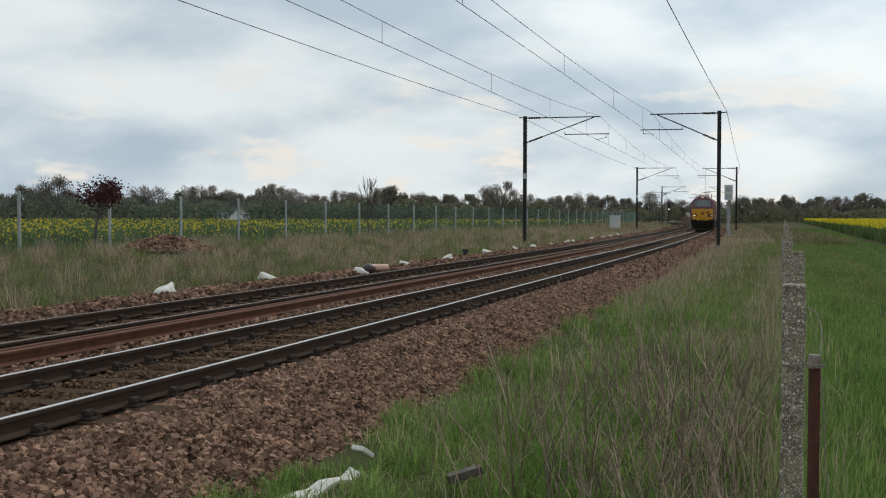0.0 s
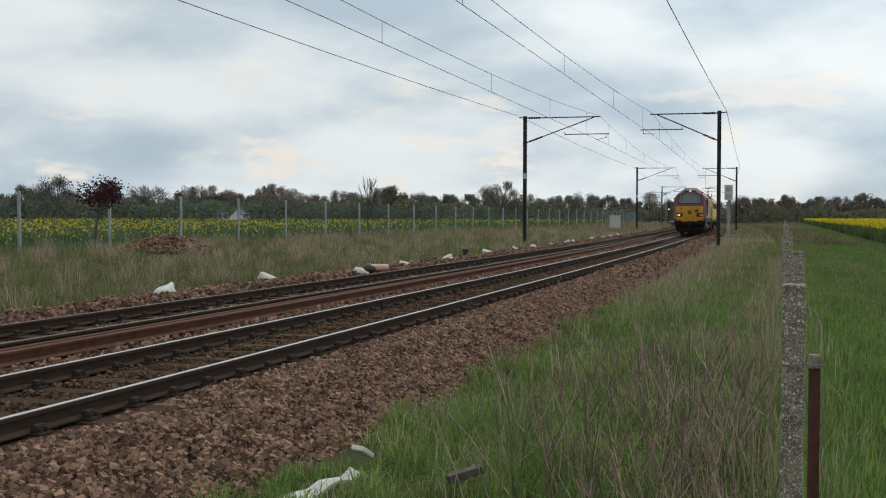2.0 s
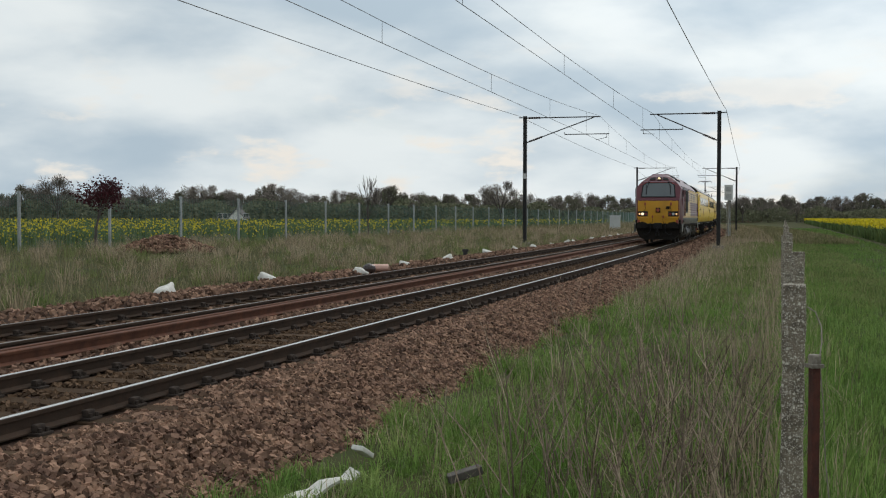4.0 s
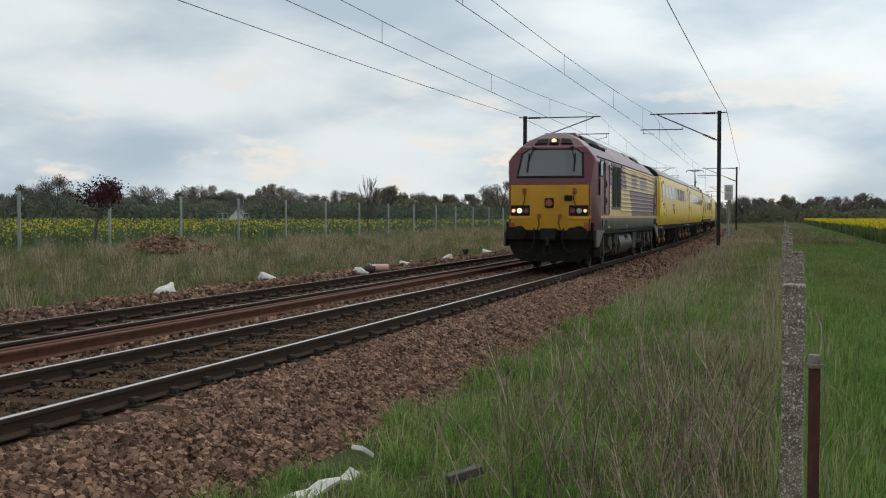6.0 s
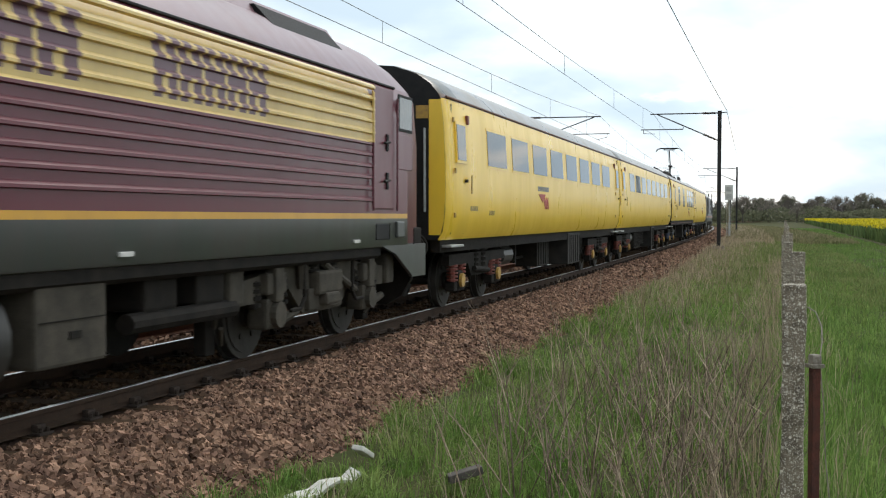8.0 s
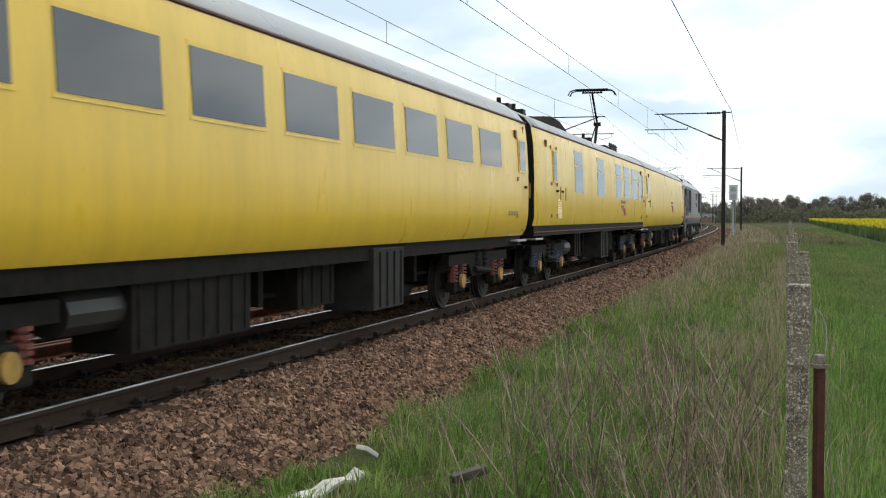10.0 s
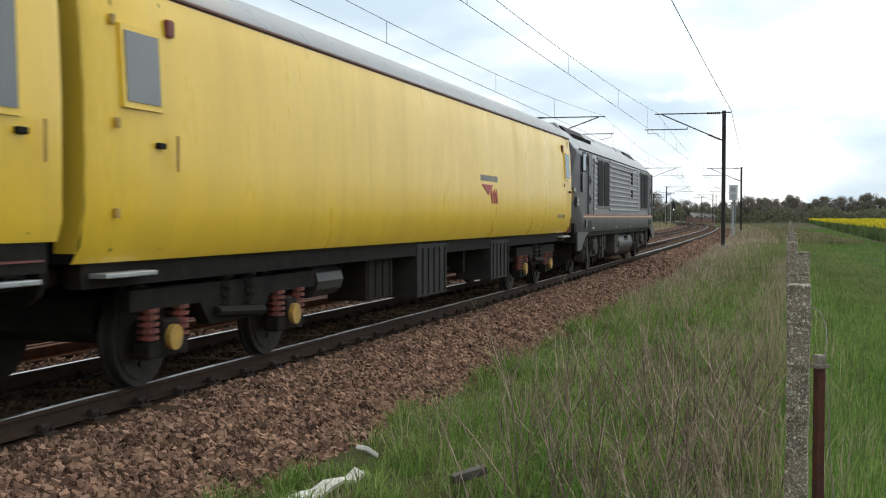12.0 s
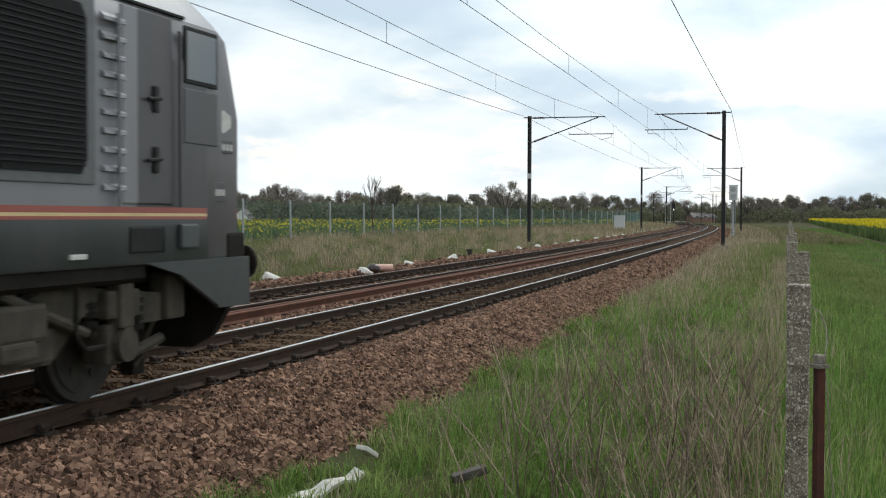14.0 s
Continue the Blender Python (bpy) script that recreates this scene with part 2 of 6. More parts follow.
def build_track(name, o, label, sleeper, chair, near_end):
    track = thing(name, Matrix(), label, "railway track", "railway tracks", "structure")
    for side in (-0.755, 0.755):
        r = part("rail", sweep(nb(), RAIL, o + side, -30, 300, 1.5), M_RAIL, track, "dark rusty steel rail with a bright worn top")
        part("running_band", sweep(nb(), BAND, o + side, -30, 300, 1.5), M_HEAD if o == 0 else M_DULL, r, "worn running surface")
    rest, restc = [], []
    rnd = random.Random(5)
    for i in range(0, 440):
        s = -9 + i * 0.68
        m = line_pose(s, o + rnd.uniform(-0.02, 0.02), rnd.uniform(-0.012, 0.004)) @ pose(0, 0, 0, 0, 0, rnd.uniform(-1, 1))
        if s < near_end:
            sl = link("sleeper", sleeper, None, track)
            sl.matrix_basis = m
            for side in (-0.755, 0.755):
                c = link("rail_chair", chair, None, sl)
                c.matrix_basis = pose(side, 0, 0)
        else:
            rest.append(m)
    bm = nb()
    for m in rest:
        k = len(bm.verts)
        bm.from_mesh(sleeper)
        bm.verts.ensure_lookup_table()
        bmesh.ops.transform(bm, matrix=m, verts=bm.verts[k:])
    ob = part("far_sleepers", bm, M_SLEEPER, track)
    ob["kind"] = "stuff"
    return track


SLEEPER, CHAIR = sleeper_mesh(), chair_mesh()
build_track("near_track", 0.0, "railway track of steel rails on timber sleepers in ballast", SLEEPER, CHAIR, 70)
build_track("far_track", FAR, "second railway track of dark rails on sleepers", SLEEPER, CHAIR, 60)


def bed_profile():
    # crown of the ballast from the far shoulder to the near one
    return [(-6.7, -0.75), (-6.25, -0.2), (-5.75, -0.07), (-5.1, -0.08), (-4.75, -0.2), (-2.1, -0.2), (-1.65, -0.2), (-1.3, -0.165), (-1.05, -0.165), (-0.92, -0.19), (0.92, -0.19), (1.05, -0.2), (1.35, -0.19), (1.65, -0.17), (2.75, -0.54), (3.1, -0.85)]


def build_bed():
    bm = nb()
    prof = []
    src = bed_profile()
    for (a, za), (b, zb) in zip(src, src[1:]):
        k = max(1, int(abs(b - a) / 0.3))
        prof += [(a + (b - a) * i / k, za + (zb - za) * i / k) for i in range(k)]
    prof.append(src[-1])
    prev = None
    for s in np.arange(-30, 300, 0.6):
        x, y, th = on_line(s)
        ring = [bm.verts.new((x + math.cos(th) * a, y - math.sin(th) * a, b + 0.02 * noise.noise((a * 1.7, s * 0.8, 3)))) for a, b in prof]
        if prev:
            for i in range(len(prof) - 1):
                bm.faces.new((prev[i], prev[i + 1], ring[i + 1], ring[i]))
        prev = ring
    bmesh.ops.recalc_face_normals(bm, faces=bm.faces[:])
    ob = part("ballast_bed", bm, M_BED)
    tagged(ob, "bed of brown granite ballast under both tracks", "ballast", kind="structure")


build_bed()


# ---- overhead line ----
def wire(bm, p, q, r, sag=0.0, k=1):
    p, q = Vector(p), Vector(q)
    side = (q - p).cross(Vector((0, 0, 1))).normalized()
    prev = None
    for i in range(0, k + 1):
        f = i / k
        v = p.lerp(q, f)
        v.z -= sag * 4 * f * (1 - f)
        ring = [bm.verts.new(v + r * (side * math.cos(a) + Vector((0, 0, math.sin(a))))) for a in (0, 1.571, 3.142, 4.712)]
        if prev:
            for j in range(4):
                bm.faces.new((prev[j], prev[(j + 1) % 4], ring[(j + 1) % 4], ring[j]))
        prev = ring


M_CONC = surf("weathered_concrete", (0.27, 0.235, 0.19), (0.15, 0.125, 0.10), 14, 0.95, 0, 0.6, 55, contrast=0.35)
M_PLATE = surf("pale_plate", (0.6, 0.6, 0.58), None, 8, 0.6)
CONTACT = 5.93


def mast(side, s, o, arm, label, high=7.05):
    """side 1: right of the line, -1: left. o: offset of the mast, arm: reach to the wire."""
    t = thing("overhead_line_mast", line_pose(s, o, -0.1), label, "mast", "masts of the overhead line")
    x = -side
    bm = nb()
    box(bm, -0.085, 0.085, -0.012, 0.012, -0.5, high + 0.1)
    box(bm, -0.1, -0.085, -0.1, 0.1, -0.5, high + 0.1)
    box(bm, 0.085, 0.1, -0.1, 0.1, -0.5, high + 0.1)
    part("post", bm, M_MAST, t)
    bm = nb()
    box(bm, -0.3, 0.3, -0.3, 0.3, -0.6, 0.12, 0.03)
    part("footing", bm, M_CONC, t, "concrete footing")
    bm = nb()
    tube(bm, (x * 0.1, 0, high - 0.02), (x * (arm + 0.25), 0, high - 0.02), 0.032, 8)
    part("top_tube", bm, M_MAST, t)
    bm = nb()
    tube(bm, (x * 0.1, 0, high - 1.45), (x * (arm - 0.15), 0, high - 0.06), 0.032, 8)
    part("strut", bm, M_MAST, t)
    bm = nb()
    zr = CONTACT + 0.32 + (high - 7.05) * 0.4
    tube(bm, (x * (arm * 0.56), 0, zr), (x * (arm + 0.75), 0, zr), 0.026, 8)
    tube(bm, (x * (arm * 0.56), 0, zr), (x * (arm * 0.56), 0, zr + 0.12), 0.02, 6)
    part("registration_tube", bm, M_MAST, t)
    bm = nb()
    tube(bm, (x * (arm + 0.62), 0, zr), (x * (arm + 0.6), 0, zr - 0.22), 0.014, 6)
    tube(bm, (x * (arm + 0.6), 0, zr - 0.2), (x * arm, 0, CONTACT + 0.12), 0.014, 6)
    part("steady_arm", bm, M_MAST, t)
    foot, head = Vector((x * 0.1, 0, high - 1.45)), Vector((x * (arm - 0.15), 0, high - 0.06))
    for p, q in ((Vector((x * 0.25, 0, high - 0.02)), Vector((x * 0.85, 0, high - 0.02))), (foot.lerp(head, 0.05), foot.lerp(head, 0.22))):
        bm = nb()
        for i in range(7):
            c = p.lerp(q, i / 6)
            d = (q - p).normalized() * 0.03
            tube(bm, c - d, c + d, 0.062, 10)
        tube(bm, p, q, 0.042, 8)
        part("insulator", bm, M_INSUL, t)
    bm = nb()
    tube(bm, (side * 0.1, 0, high), (side * 0.36, 0, high), 0.03, 6)
    part("return_wire_bracket", bm, M_MAST, t)
    if side < 0:
        bm = nb()
        box(bm, -0.11, 0.11, -0.112, -0.104, 3.85, 4.15)
        part("mast_plate", bm, M_PLATE, t, "small pale number plate")
    return t


R_MASTS = [(55.7, 3.48, 3.35, 7.12), (124.5, 3.65, 3.45, 7.05), (206.0, 4.3, 3.6, 7.05), (272.0, 5.0, 3.6, 7.05)]
L_MASTS = [(59.6, FAR - 4.35, 4.15, 7.4), (127.2, FAR - 4.1, 4.0, 7.25), (208.0, FAR - 4.4, 4.0, 7.15), (280.0, FAR - 5, 4.0, 7.1)]
for s, o, a, h in R_MASTS:
    mast(1, s, o, a, "black steel overhead line mast beside the near track", h)
for s, o, a, h in L_MASTS:
    mast(-1, s, o, a, "black steel overhead line mast beside the far track", h)


def overhead(o, spans, stagger, mast_o, heights, sag, label):
    t = thing("overhead_wires", Matrix(), label, "overhead wires", "overhead wires")

    def pt(s, oo, z):
        x, y, _ = on_line(s, oo)
        return (float(x), float(y), z)
    cw, mw, rw = nb(), nb(), nb()
    drops = []
    for i, (a, b) in enumerate(zip(spans, spans[1:])):
        sa, sb = stagger * (-1) ** i, stagger * (-1) ** (i + 1)
        wire(cw, pt(a, o + sa, CONTACT), pt(b, o + sb, CONTACT), 0.0095, 0.0, 1)
        ha, hb = heights[i], heights[i + 1]
        wire(mw, pt(a, o + sa, ha - 0.05), pt(b, o + sb, hb - 0.05), 0.0095, sag, 14)
        ma, mb = mast_o[min(i, len(mast_o) - 1)], mast_o[min(i + 1, len(mast_o) - 1)]
        wire(rw, pt(a, ma, ha), pt(b, mb, hb), 0.013, 0.2, 14)
        for f in (0.07, 0.22, 0.42, 0.6, 0.77, 0.93):
            x, y, z = Vector(pt(a, o + sa, 0)).lerp(Vector(pt(b, o + sb, 0)), f)
            drops.append(((x, y, CONTACT), (x, y, ha + (hb - ha) * f - 0.05 - sag * 4 * f * (1 - f))))
    part("contact_wire", cw, M_WIRE, t)
    part("carrier_wire", mw, M_WIRE, t)
    part("return_wire", rw, M_WIRE, t)
    for p, q in drops:
        bm = nb()
        tube(bm, p, q, 0.006, 4)
        part("dropper", bm, M_WIRE, t)


overhead(0.15, [-11.5] + [m[0] for m in R_MASTS], 0.15, [3.8] + [m[1] + 0.36 for m in R_MASTS], [7.05] + [m[3] for m in R_MASTS], 0.55, "contact and carrier wires over the near track")
overhead(FAR + 0.1, [-6.5] + [m[0] for m in L_MASTS], 0.15, [FAR - 4.9] + [m[1] - 0.36 for m in L_MASTS], [7.05] + [m[3] for m in L_MASTS], 0.68, "contact and carrier wires over the far track")


# ---- spare rails, troughing, bags ----
for o, lean in ((-2.27, 0), (-2.08, 8)):
    bm = nb()
    c, sn = math.cos(radians(lean)), math.sin(radians(lean))
    sweep(bm, [(x * c + z * sn, z * c - x * sn) for x, z in RAIL], o, -9, 76 if lean else 88, 2.0, -0.015)
    ob = part("spare_rail", bm, M_RUST)
    tagged(ob, "long rusty brown rail lying between the tracks", "rail", "spare rails")

bm = nb()
sweep(bm, [(-0.2, -0.3), (-0.2, -0.05), (-0.17, -0.04), (0.17, -0.04), (0.2, -0.05), (0.2, -0.3)], FAR - 3.4, 27, 200, 1.0, -0.2)
ob = part("cable_trough", bm, M_CONC)
tagged(ob, "low grey concrete cable trough beside the far track", "cable trough", kind="structure")

M_BAG = surf("white_sandbag", (0.72, 0.7, 0.64), (0.5, 0.47, 0.42), 6, 0.85, 0, 0.4, 30)


def sandbag(seed):
    rnd = random.Random(seed)
    bm = nb()
    bmesh.ops.create_icosphere(bm, subdivisions=3, radius=1.0)
    fx, fz = rnd.choice((-1, 1)) * rnd.uniform(0.4, 0.9), rnd.uniform(0.8, 2.2)
    for v in bm.verts:
        n = noise.noise(v.co * 1.7 + Vector((seed * 3.1, 0, 0)))
        z = max(v.co.z, -0.45)
        tip = max(0, z) ** 1.5
        v.co = Vector((v.co.x * (1 + 0.25 * n) * (1 - 0.55 * tip) + fx * tip, v.co.y * (0.8 + 0.2 * n) * (1 - 0.5 * tip), z * (1 + 0.3 * n) + 0.45 + fz * 0.25 * tip))
    bmesh.ops.transform(bm, matrix=Matrix.Diagonal((0.42, 0.28, 0.2, 1)), verts=bm.verts[:])
    me = bpy.data.meshes.new("sandbag")
    bm.to_mesh(me)
    bm.free()
    me.shade_smooth()
    me.materials.append(M_BAG)
    return me


BAGS = [sandbag(i) for i in range(5)]
_r = random.Random(8)
for i, (s, o) in enumerate([(14.6, -5.85), (19.5, -5.8), (24.0, -5.05), (29.4, -5.45), (34.8, -5.55), (42.2, -5.8), (49.9, -6.2), (52.4, -5.75), (60.9, -6.2), (67.1, -6.4),
                            (70.6, -6.5), (76.8, -6.2), (79.5, -6.4), (86.1, -6.5), (88.6, -6.2), (91.8, -6.5), (97.0, -6.4), (101.4, -6.6), (108, -6.5), (113.3, -6.6), (116, -6.3),
                            (121, -6.6), (127.8, -6.8), (133, -6.5), (139.7, -6.7), (146, -6.5), (153.8, -6.5), (162, -6.6), (170, -6.7)]):
    ob = link("sandbag", BAGS[i % 5], None)
    ob.matrix_basis = line_pose(s, o, -0.1 if o > -6.0 else -0.2) @ pose(0, 0, 0, 0, 0, _r.uniform(0, 360)) @ Matrix.Diagonal((*[_r.uniform(0.52, 0.72)] * 3, 1))
    tagged(ob, "knotted white sandbag lying on the ballast edge", "sandbag", "sandbags along the far track")

bm = nb()
bmesh.ops.create_icosphere(bm, subdivisions=2, radius=0.16)
bmesh.ops.transform(bm, matrix=line_pose(24.6, -5.0, 0.02) @ Matrix.Diagonal((1.3, 1, 1, 1)), verts=bm.verts[:])
tagged(part("black_bag", bm, M_INSUL), "small crumpled black bag beside a sandbag", "bag")
bm = nb()
tube(bm, (0, 0, 0.1), (0.5, 0.2, 0.1), 0.1, 12)
bmesh.ops.transform(bm, matrix=line_pose(25.0, -5.12, -0.06), verts=bm.verts[:])
tagged(part("pink_tube", bm, surf("pink_plastic", (0.72, 0.45, 0.36), (0.6, 0.35, 0.28), 4, 0.6)), "pinkish plastic tube lying on the ballast", "tube")
bm = nb()
tube(bm, (0, 0, -0.35), (0, 0, 0.28), 0.09, 10)
tube(bm, (0, 0, 0.22), (0, 0, 0.32), 0.13, 10)
bmesh.ops.transform(bm, matrix=line_pose(38.2, -5.75, -0.1), verts=bm.verts[:])
tagged(part("marker_stump", bm, M_MAST), "short dark marker post on the ballast edge", "marker post")

# lineside cabinet
cab = thing("lineside_cabinet", line_pose(134, -10.6, 0.0), "pale grey lineside equipment cabinet in the grass", "cabinet")
M_CAB = surf("cabinet_grey", (0.55, 0.56, 0.55), (0.45, 0.46, 0.45), 5, 0.6)
bm = nb(); box(bm, -0.62, 0.62, -0.35, 0.35, -0.25, 1.6, 0.02); part("body", bm, M_CAB, cab)
bm = nb(); box(bm, -0.68, 0.68, -0.4, 0.4, 1.6, 1.7, 0.02); part("lid", bm, M_CAB, cab)
for x in (-0.3, 0.3):
    bm = nb(); box(bm, x - 0.28, x + 0.28, -0.37, -0.345, 0.1, 1.5, 0.01); part("door", bm, M_CAB, cab)

# back of a colour-light signal beside the near track
sig = thing("railway_signal", line_pose(86, 3.3, -0.2), "grey railway signal on a pole, seen from behind", "railway signal")
bm = nb(); tube(bm, (0, 0, -0.3), (0, 0, 3.2), 0.085, 10); part("pole", bm, M_GALV, sig)
bm = nb(); box(bm, -0.32, 0.32, -0.2, 0.2, 3.05, 4.25, 0.05); hd = part("signal_head", bm, M_CAB, sig)
for z in (3.35, 3.9):
    bm = nb(); box(bm, -0.2, 0.2, -0.215, -0.2, z - 0.18, z + 0.18, 0.004); part("hatch", bm, M_GALV, hd)
bm = nb(); box(bm, -0.3, 0.3, -0.45, 0.3, 2.85, 2.9); part("platform", bm, M_GALV, sig)
bm = nb()
for z in np.arange(0.3, 2.8, 0.3):
    tube(bm, (-0.15, -0.12, z), (0.15, -0.12, z), 0.015, 5)
for x in (-0.16, 0.16):
    tube(bm, (x, -0.12, 0), (x, -0.12, 2.9), 0.018, 5)
part("ladder", bm, M_GALV, sig)

# distant signals and poles by the bend
far_sig = thing("railway_signal", line_pose(232, FAR - 2.9, 0.0), "distant black signal post with a lit white lamp", "railway signal")
bm = nb(); tube(bm, (0, 0, -0.3), (0, 0, 5.2), 0.09, 8); part("pole", bm, M_MAST, far_sig)
bm = nb(); box(bm, -0.3, 0.3, -0.15, 0.15, 2.9, 4.4, 0.05); fh = part("signal_head", bm, M_MAST, far_sig)
bm = nb(); tube(bm, (0, -0.16, 3.1), (0, -0.22, 3.1), 0.11, 12); part("lamp", bm, lamp_glow("signal_white", (1.0, 0.95, 0.85), 2.0), fh)
for s, o, h in ((262, FAR - 3.2, 7.5), (250, 3.5, 6.5), (292, 4.2, 7.0), (300, FAR - 4, 7.0), (320, -1.5, 8.5)):
    pl = thing("distant_pole", line_pose(s, o, 0.0), "distant slim grey pole beyond the bend", "pole", "distant poles")
    bm = nb(); tube(bm, (0, 0, -0.3), (0, 0, h), 0.1, 8, 0.07); part("shaft", bm, M_GALV if o < -4 or h > 8 else M_MAST, pl)
    bm = nb(); tube(bm, (-1.2, 0, h - 0.4), (1.2, 0, h - 0.4), 0.04, 6); part("cross_arm", bm, M_MAST, pl)

# ---- green mesh fence on the far side ----
M_MESH = surf("green_fence_mesh", (0.10, 0.19, 0.155), (0.08, 0.15, 0.125), 3, 0.6, 0.1, 0)
FENCE = []
for n_ in range(46):
    y = 47.0 * (1 + 0.1357 * n_)
    if y < 150:
        FENCE.append((-17.32 + (y - 47) * 0.2905, y))
fx, fy = FENCE[-1]
fs, fo = [float(v) for v in to_line(fx, fy)]
for k in range(1, 22):
    x, y, th = on_line(min(fs + 6.6 * k, 320), fo + 0.45 * k)
    FENCE.append((float(x), float(y)))
for k in range(1, 3):
    FENCE.insert(0, (-17.32 - 1.85 * k, 47 - 6.38 * k))
fence = thing("mesh_fence", Matrix(), "tall green steel mesh fence on pale posts along the field", "fence")
post_me = None
for x, y in FENCE:
    if post_me is None:
        bm = nb(); box(bm, -0.055, 0.055, -0.05, 0.05, -0.6, 2.5, 0.008); box(bm, -0.07, 0.07, -0.07, -0.05, 2.42, 2.52)
        post_me = bpy.data.meshes.new("fence_post"); bm.to_mesh(post_me); bm.free(); post_me.materials.append(M_GALV)
    p = link("fence_post", post_me, None, fence)
    p.matrix_basis = pose(x, y, 0.02, 0, 0, -16)
for (x0, y0), (x1, y1) in zip(FENCE, FENCE[1:]):
    bm = nb()
    d = Vector((x1 - x0, y1 - y0, 0)); L = d.length
    for z in np.arange(0.1, 2.42, 0.06):
        box(bm, 0, L, -0.002, 0.002, z, z + 0.0045)
    for xx in np.arange(0.1, L, 0.16):
        box(bm, xx, xx + 0.006, -0.004, 0.004, 0.08, 2.44)
    ob = part("mesh_panel", bm, M_MESH, fence)
    ob.matrix_basis = pose(x0, y0, 0.0, 0, 0, math.degrees(math.atan2(d.y, d.x)))

# ---- concrete posts and the rusty stake on the near side ----
_r = random.Random(3)


def concrete_post(x, y, top, w, lean, label):
    bm = nb()
    box(bm, -w / 2, w / 2, -w / 2, w / 2, -1.7, 0, 0.012)
    bmesh.ops.subdivide_edges(bm, edges=[e for e in bm.edges if e.calc_length() > 0.5], cuts=14)
    for v in bm.verts:
        v.co += 0.009 * Vector((noise.noise(v.co * 9 + Vector((x, 0, 0))), noise.noise(v.co * 9 + Vector((0, y, 5))), 0.6 * noise.noise(v.co * 14)))
    ob = part("concrete_post", bm, M_POST)
    ob.matrix_basis = pose(x, y, top, lean, lean * 0.6, -16 + _r.uniform(-3, 3))
    tagged(ob, label, "fence post", "concrete fence posts")
    return ob


def speckled():
    m = surf("pebbled_concrete_post", (0.24, 0.195, 0.145), (0.11, 0.088, 0.064), 10, 0.95, 0, 0.9, 60, contrast=0.35)
    nt = m.node_tree
    n, l = nt.nodes.new, nt.links.new
    bsdf = nt.nodes["Principled BSDF"]
    old = bsdf.inputs["Base Color"].links[0].from_socket
    tc = n("ShaderNodeTexCoord")
    warp = n("ShaderNodeTexNoise"); warp.inputs["Scale"].default_value = 60; warp.inputs["Detail"].default_value = 3
    l(tc.outputs["Object"], warp.inputs["Vector"])
    off = n("ShaderNodeVectorMath"); off.operation = "MULTIPLY_ADD"; off.inputs[1].default_value = (0.02, 0.02, 0.02)
    l(warp.outputs["Color"], off.inputs[0]); l(tc.outputs["Object"], off.inputs[2])
    fac = None
    for scale, share in ((52, 0.62), (95, 0.5), (150, 0.45)):
        # pebbles of three sizes, some of them pale
        v = n("ShaderNodeTexVoronoi"); v.inputs["Scale"].default_value = scale
        l(off.outputs[0], v.inputs["Vector"])
        r = n("ShaderNodeMapRange"); r.inputs["From Min"].default_value, r.inputs["From Max"].default_value = 0.48, 0.3
        l(v.outputs["Distance"], r.inputs["Value"])
        hs = n("ShaderNodeSeparateColor"); l(v.outputs["Color"], hs.inputs[0])
        g = n("ShaderNodeMapRange"); g.inputs["From Min"].default_value, g.inputs["From Max"].default_value = share, 1.0
        l(hs.outputs[0], g.inputs["Value"])
        mu = n("ShaderNodeMath"); mu.operation = "MULTIPLY"
        l(r.outputs["Result"], mu.inputs[0]); l(g.outputs["Result"], mu.inputs[1])
        if fac is not None:
            top = n("ShaderNodeMath"); top.operation = "MAXIMUM"
            l(fac, top.inputs[0]); l(mu.outputs[0], top.inputs[1])
            mu = top
        fac = mu.outputs[0]
    mx = n("ShaderNodeMix"); mx.data_type = "RGBA"; mx.inputs["B"].default_value = (0.72, 0.66, 0.56, 1)
    l(fac, mx.inputs["Factor"]); l(old, mx.inputs["A"]); l(mx.outputs["Result"], bsdf.inputs["Base Color"])
    return m


M_POST = speckled()
concrete_post(1.855, 6.06, 1.175, 0.115, 0.5, "weathered pebbly concrete fence post with a pale lichened top")
concrete_post(3.27, 10.6, 1.21, 0.12, -1, "weathered grey concrete fence post in the grass")
for k in range(2, 26):
    concrete_post(1.86 + 1.335 * k + _r.uniform(-0.05, 0.05), 6.06 + 4.5 * k, 1.2 + _r.uniform(-0.05, 0.04), 0.12, _r.uniform(-2, 2), "weathered grey concrete fence post in the grass")
bm = nb()
prism(bm, [(-0.025, -0.025), (0.025, -0.025), (0.025, -0.017), (-0.015, -0.017), (-0.015, 0.025), (-0.025, 0.025)], 2, -1.4, 0.0)
ob = part("rusty_stake", bm, surf("deep_rust", (0.10, 0.028, 0.017), (0.05, 0.018, 0.013), 14, 0.9, 0.1, 0.4))
ob.matrix_basis = pose(1.80, 5.55, 0.81, 0, 0, 15) @ Matrix.Diagonal((0.8, 0.8, 1, 1))
tagged(ob, "dark red rusty angle-iron stake beside the concrete post", "stake")
cap = nb()
box(cap, -0.024, 0.024, -0.024, 0.024, 0.0, 0.05, 0.008)
box(cap, -0.034, 0.034, -0.034, 0.034, -0.015, 0.005, 0.004)
ob = part("stake_cap", cap, M_CONC)
ob.matrix_basis = pose(1.80, 5.55, 0.815, 0, 0, 15)
tagged(ob, "small crusted cap on the rusty stake", "cap")
bm = nb()
pts = [(1.905, 6.0, 1.06), (1.925, 5.93, 1.04), (1.93, 5.85, 0.97), (1.90, 5.75, 0.9), (1.845, 5.62, 0.82), (1.85, 5.56, 0.6), (1.858, 5.55, 0.35), (1.875, 5.52, 0.1), (1.94, 5.45, -0.35)]
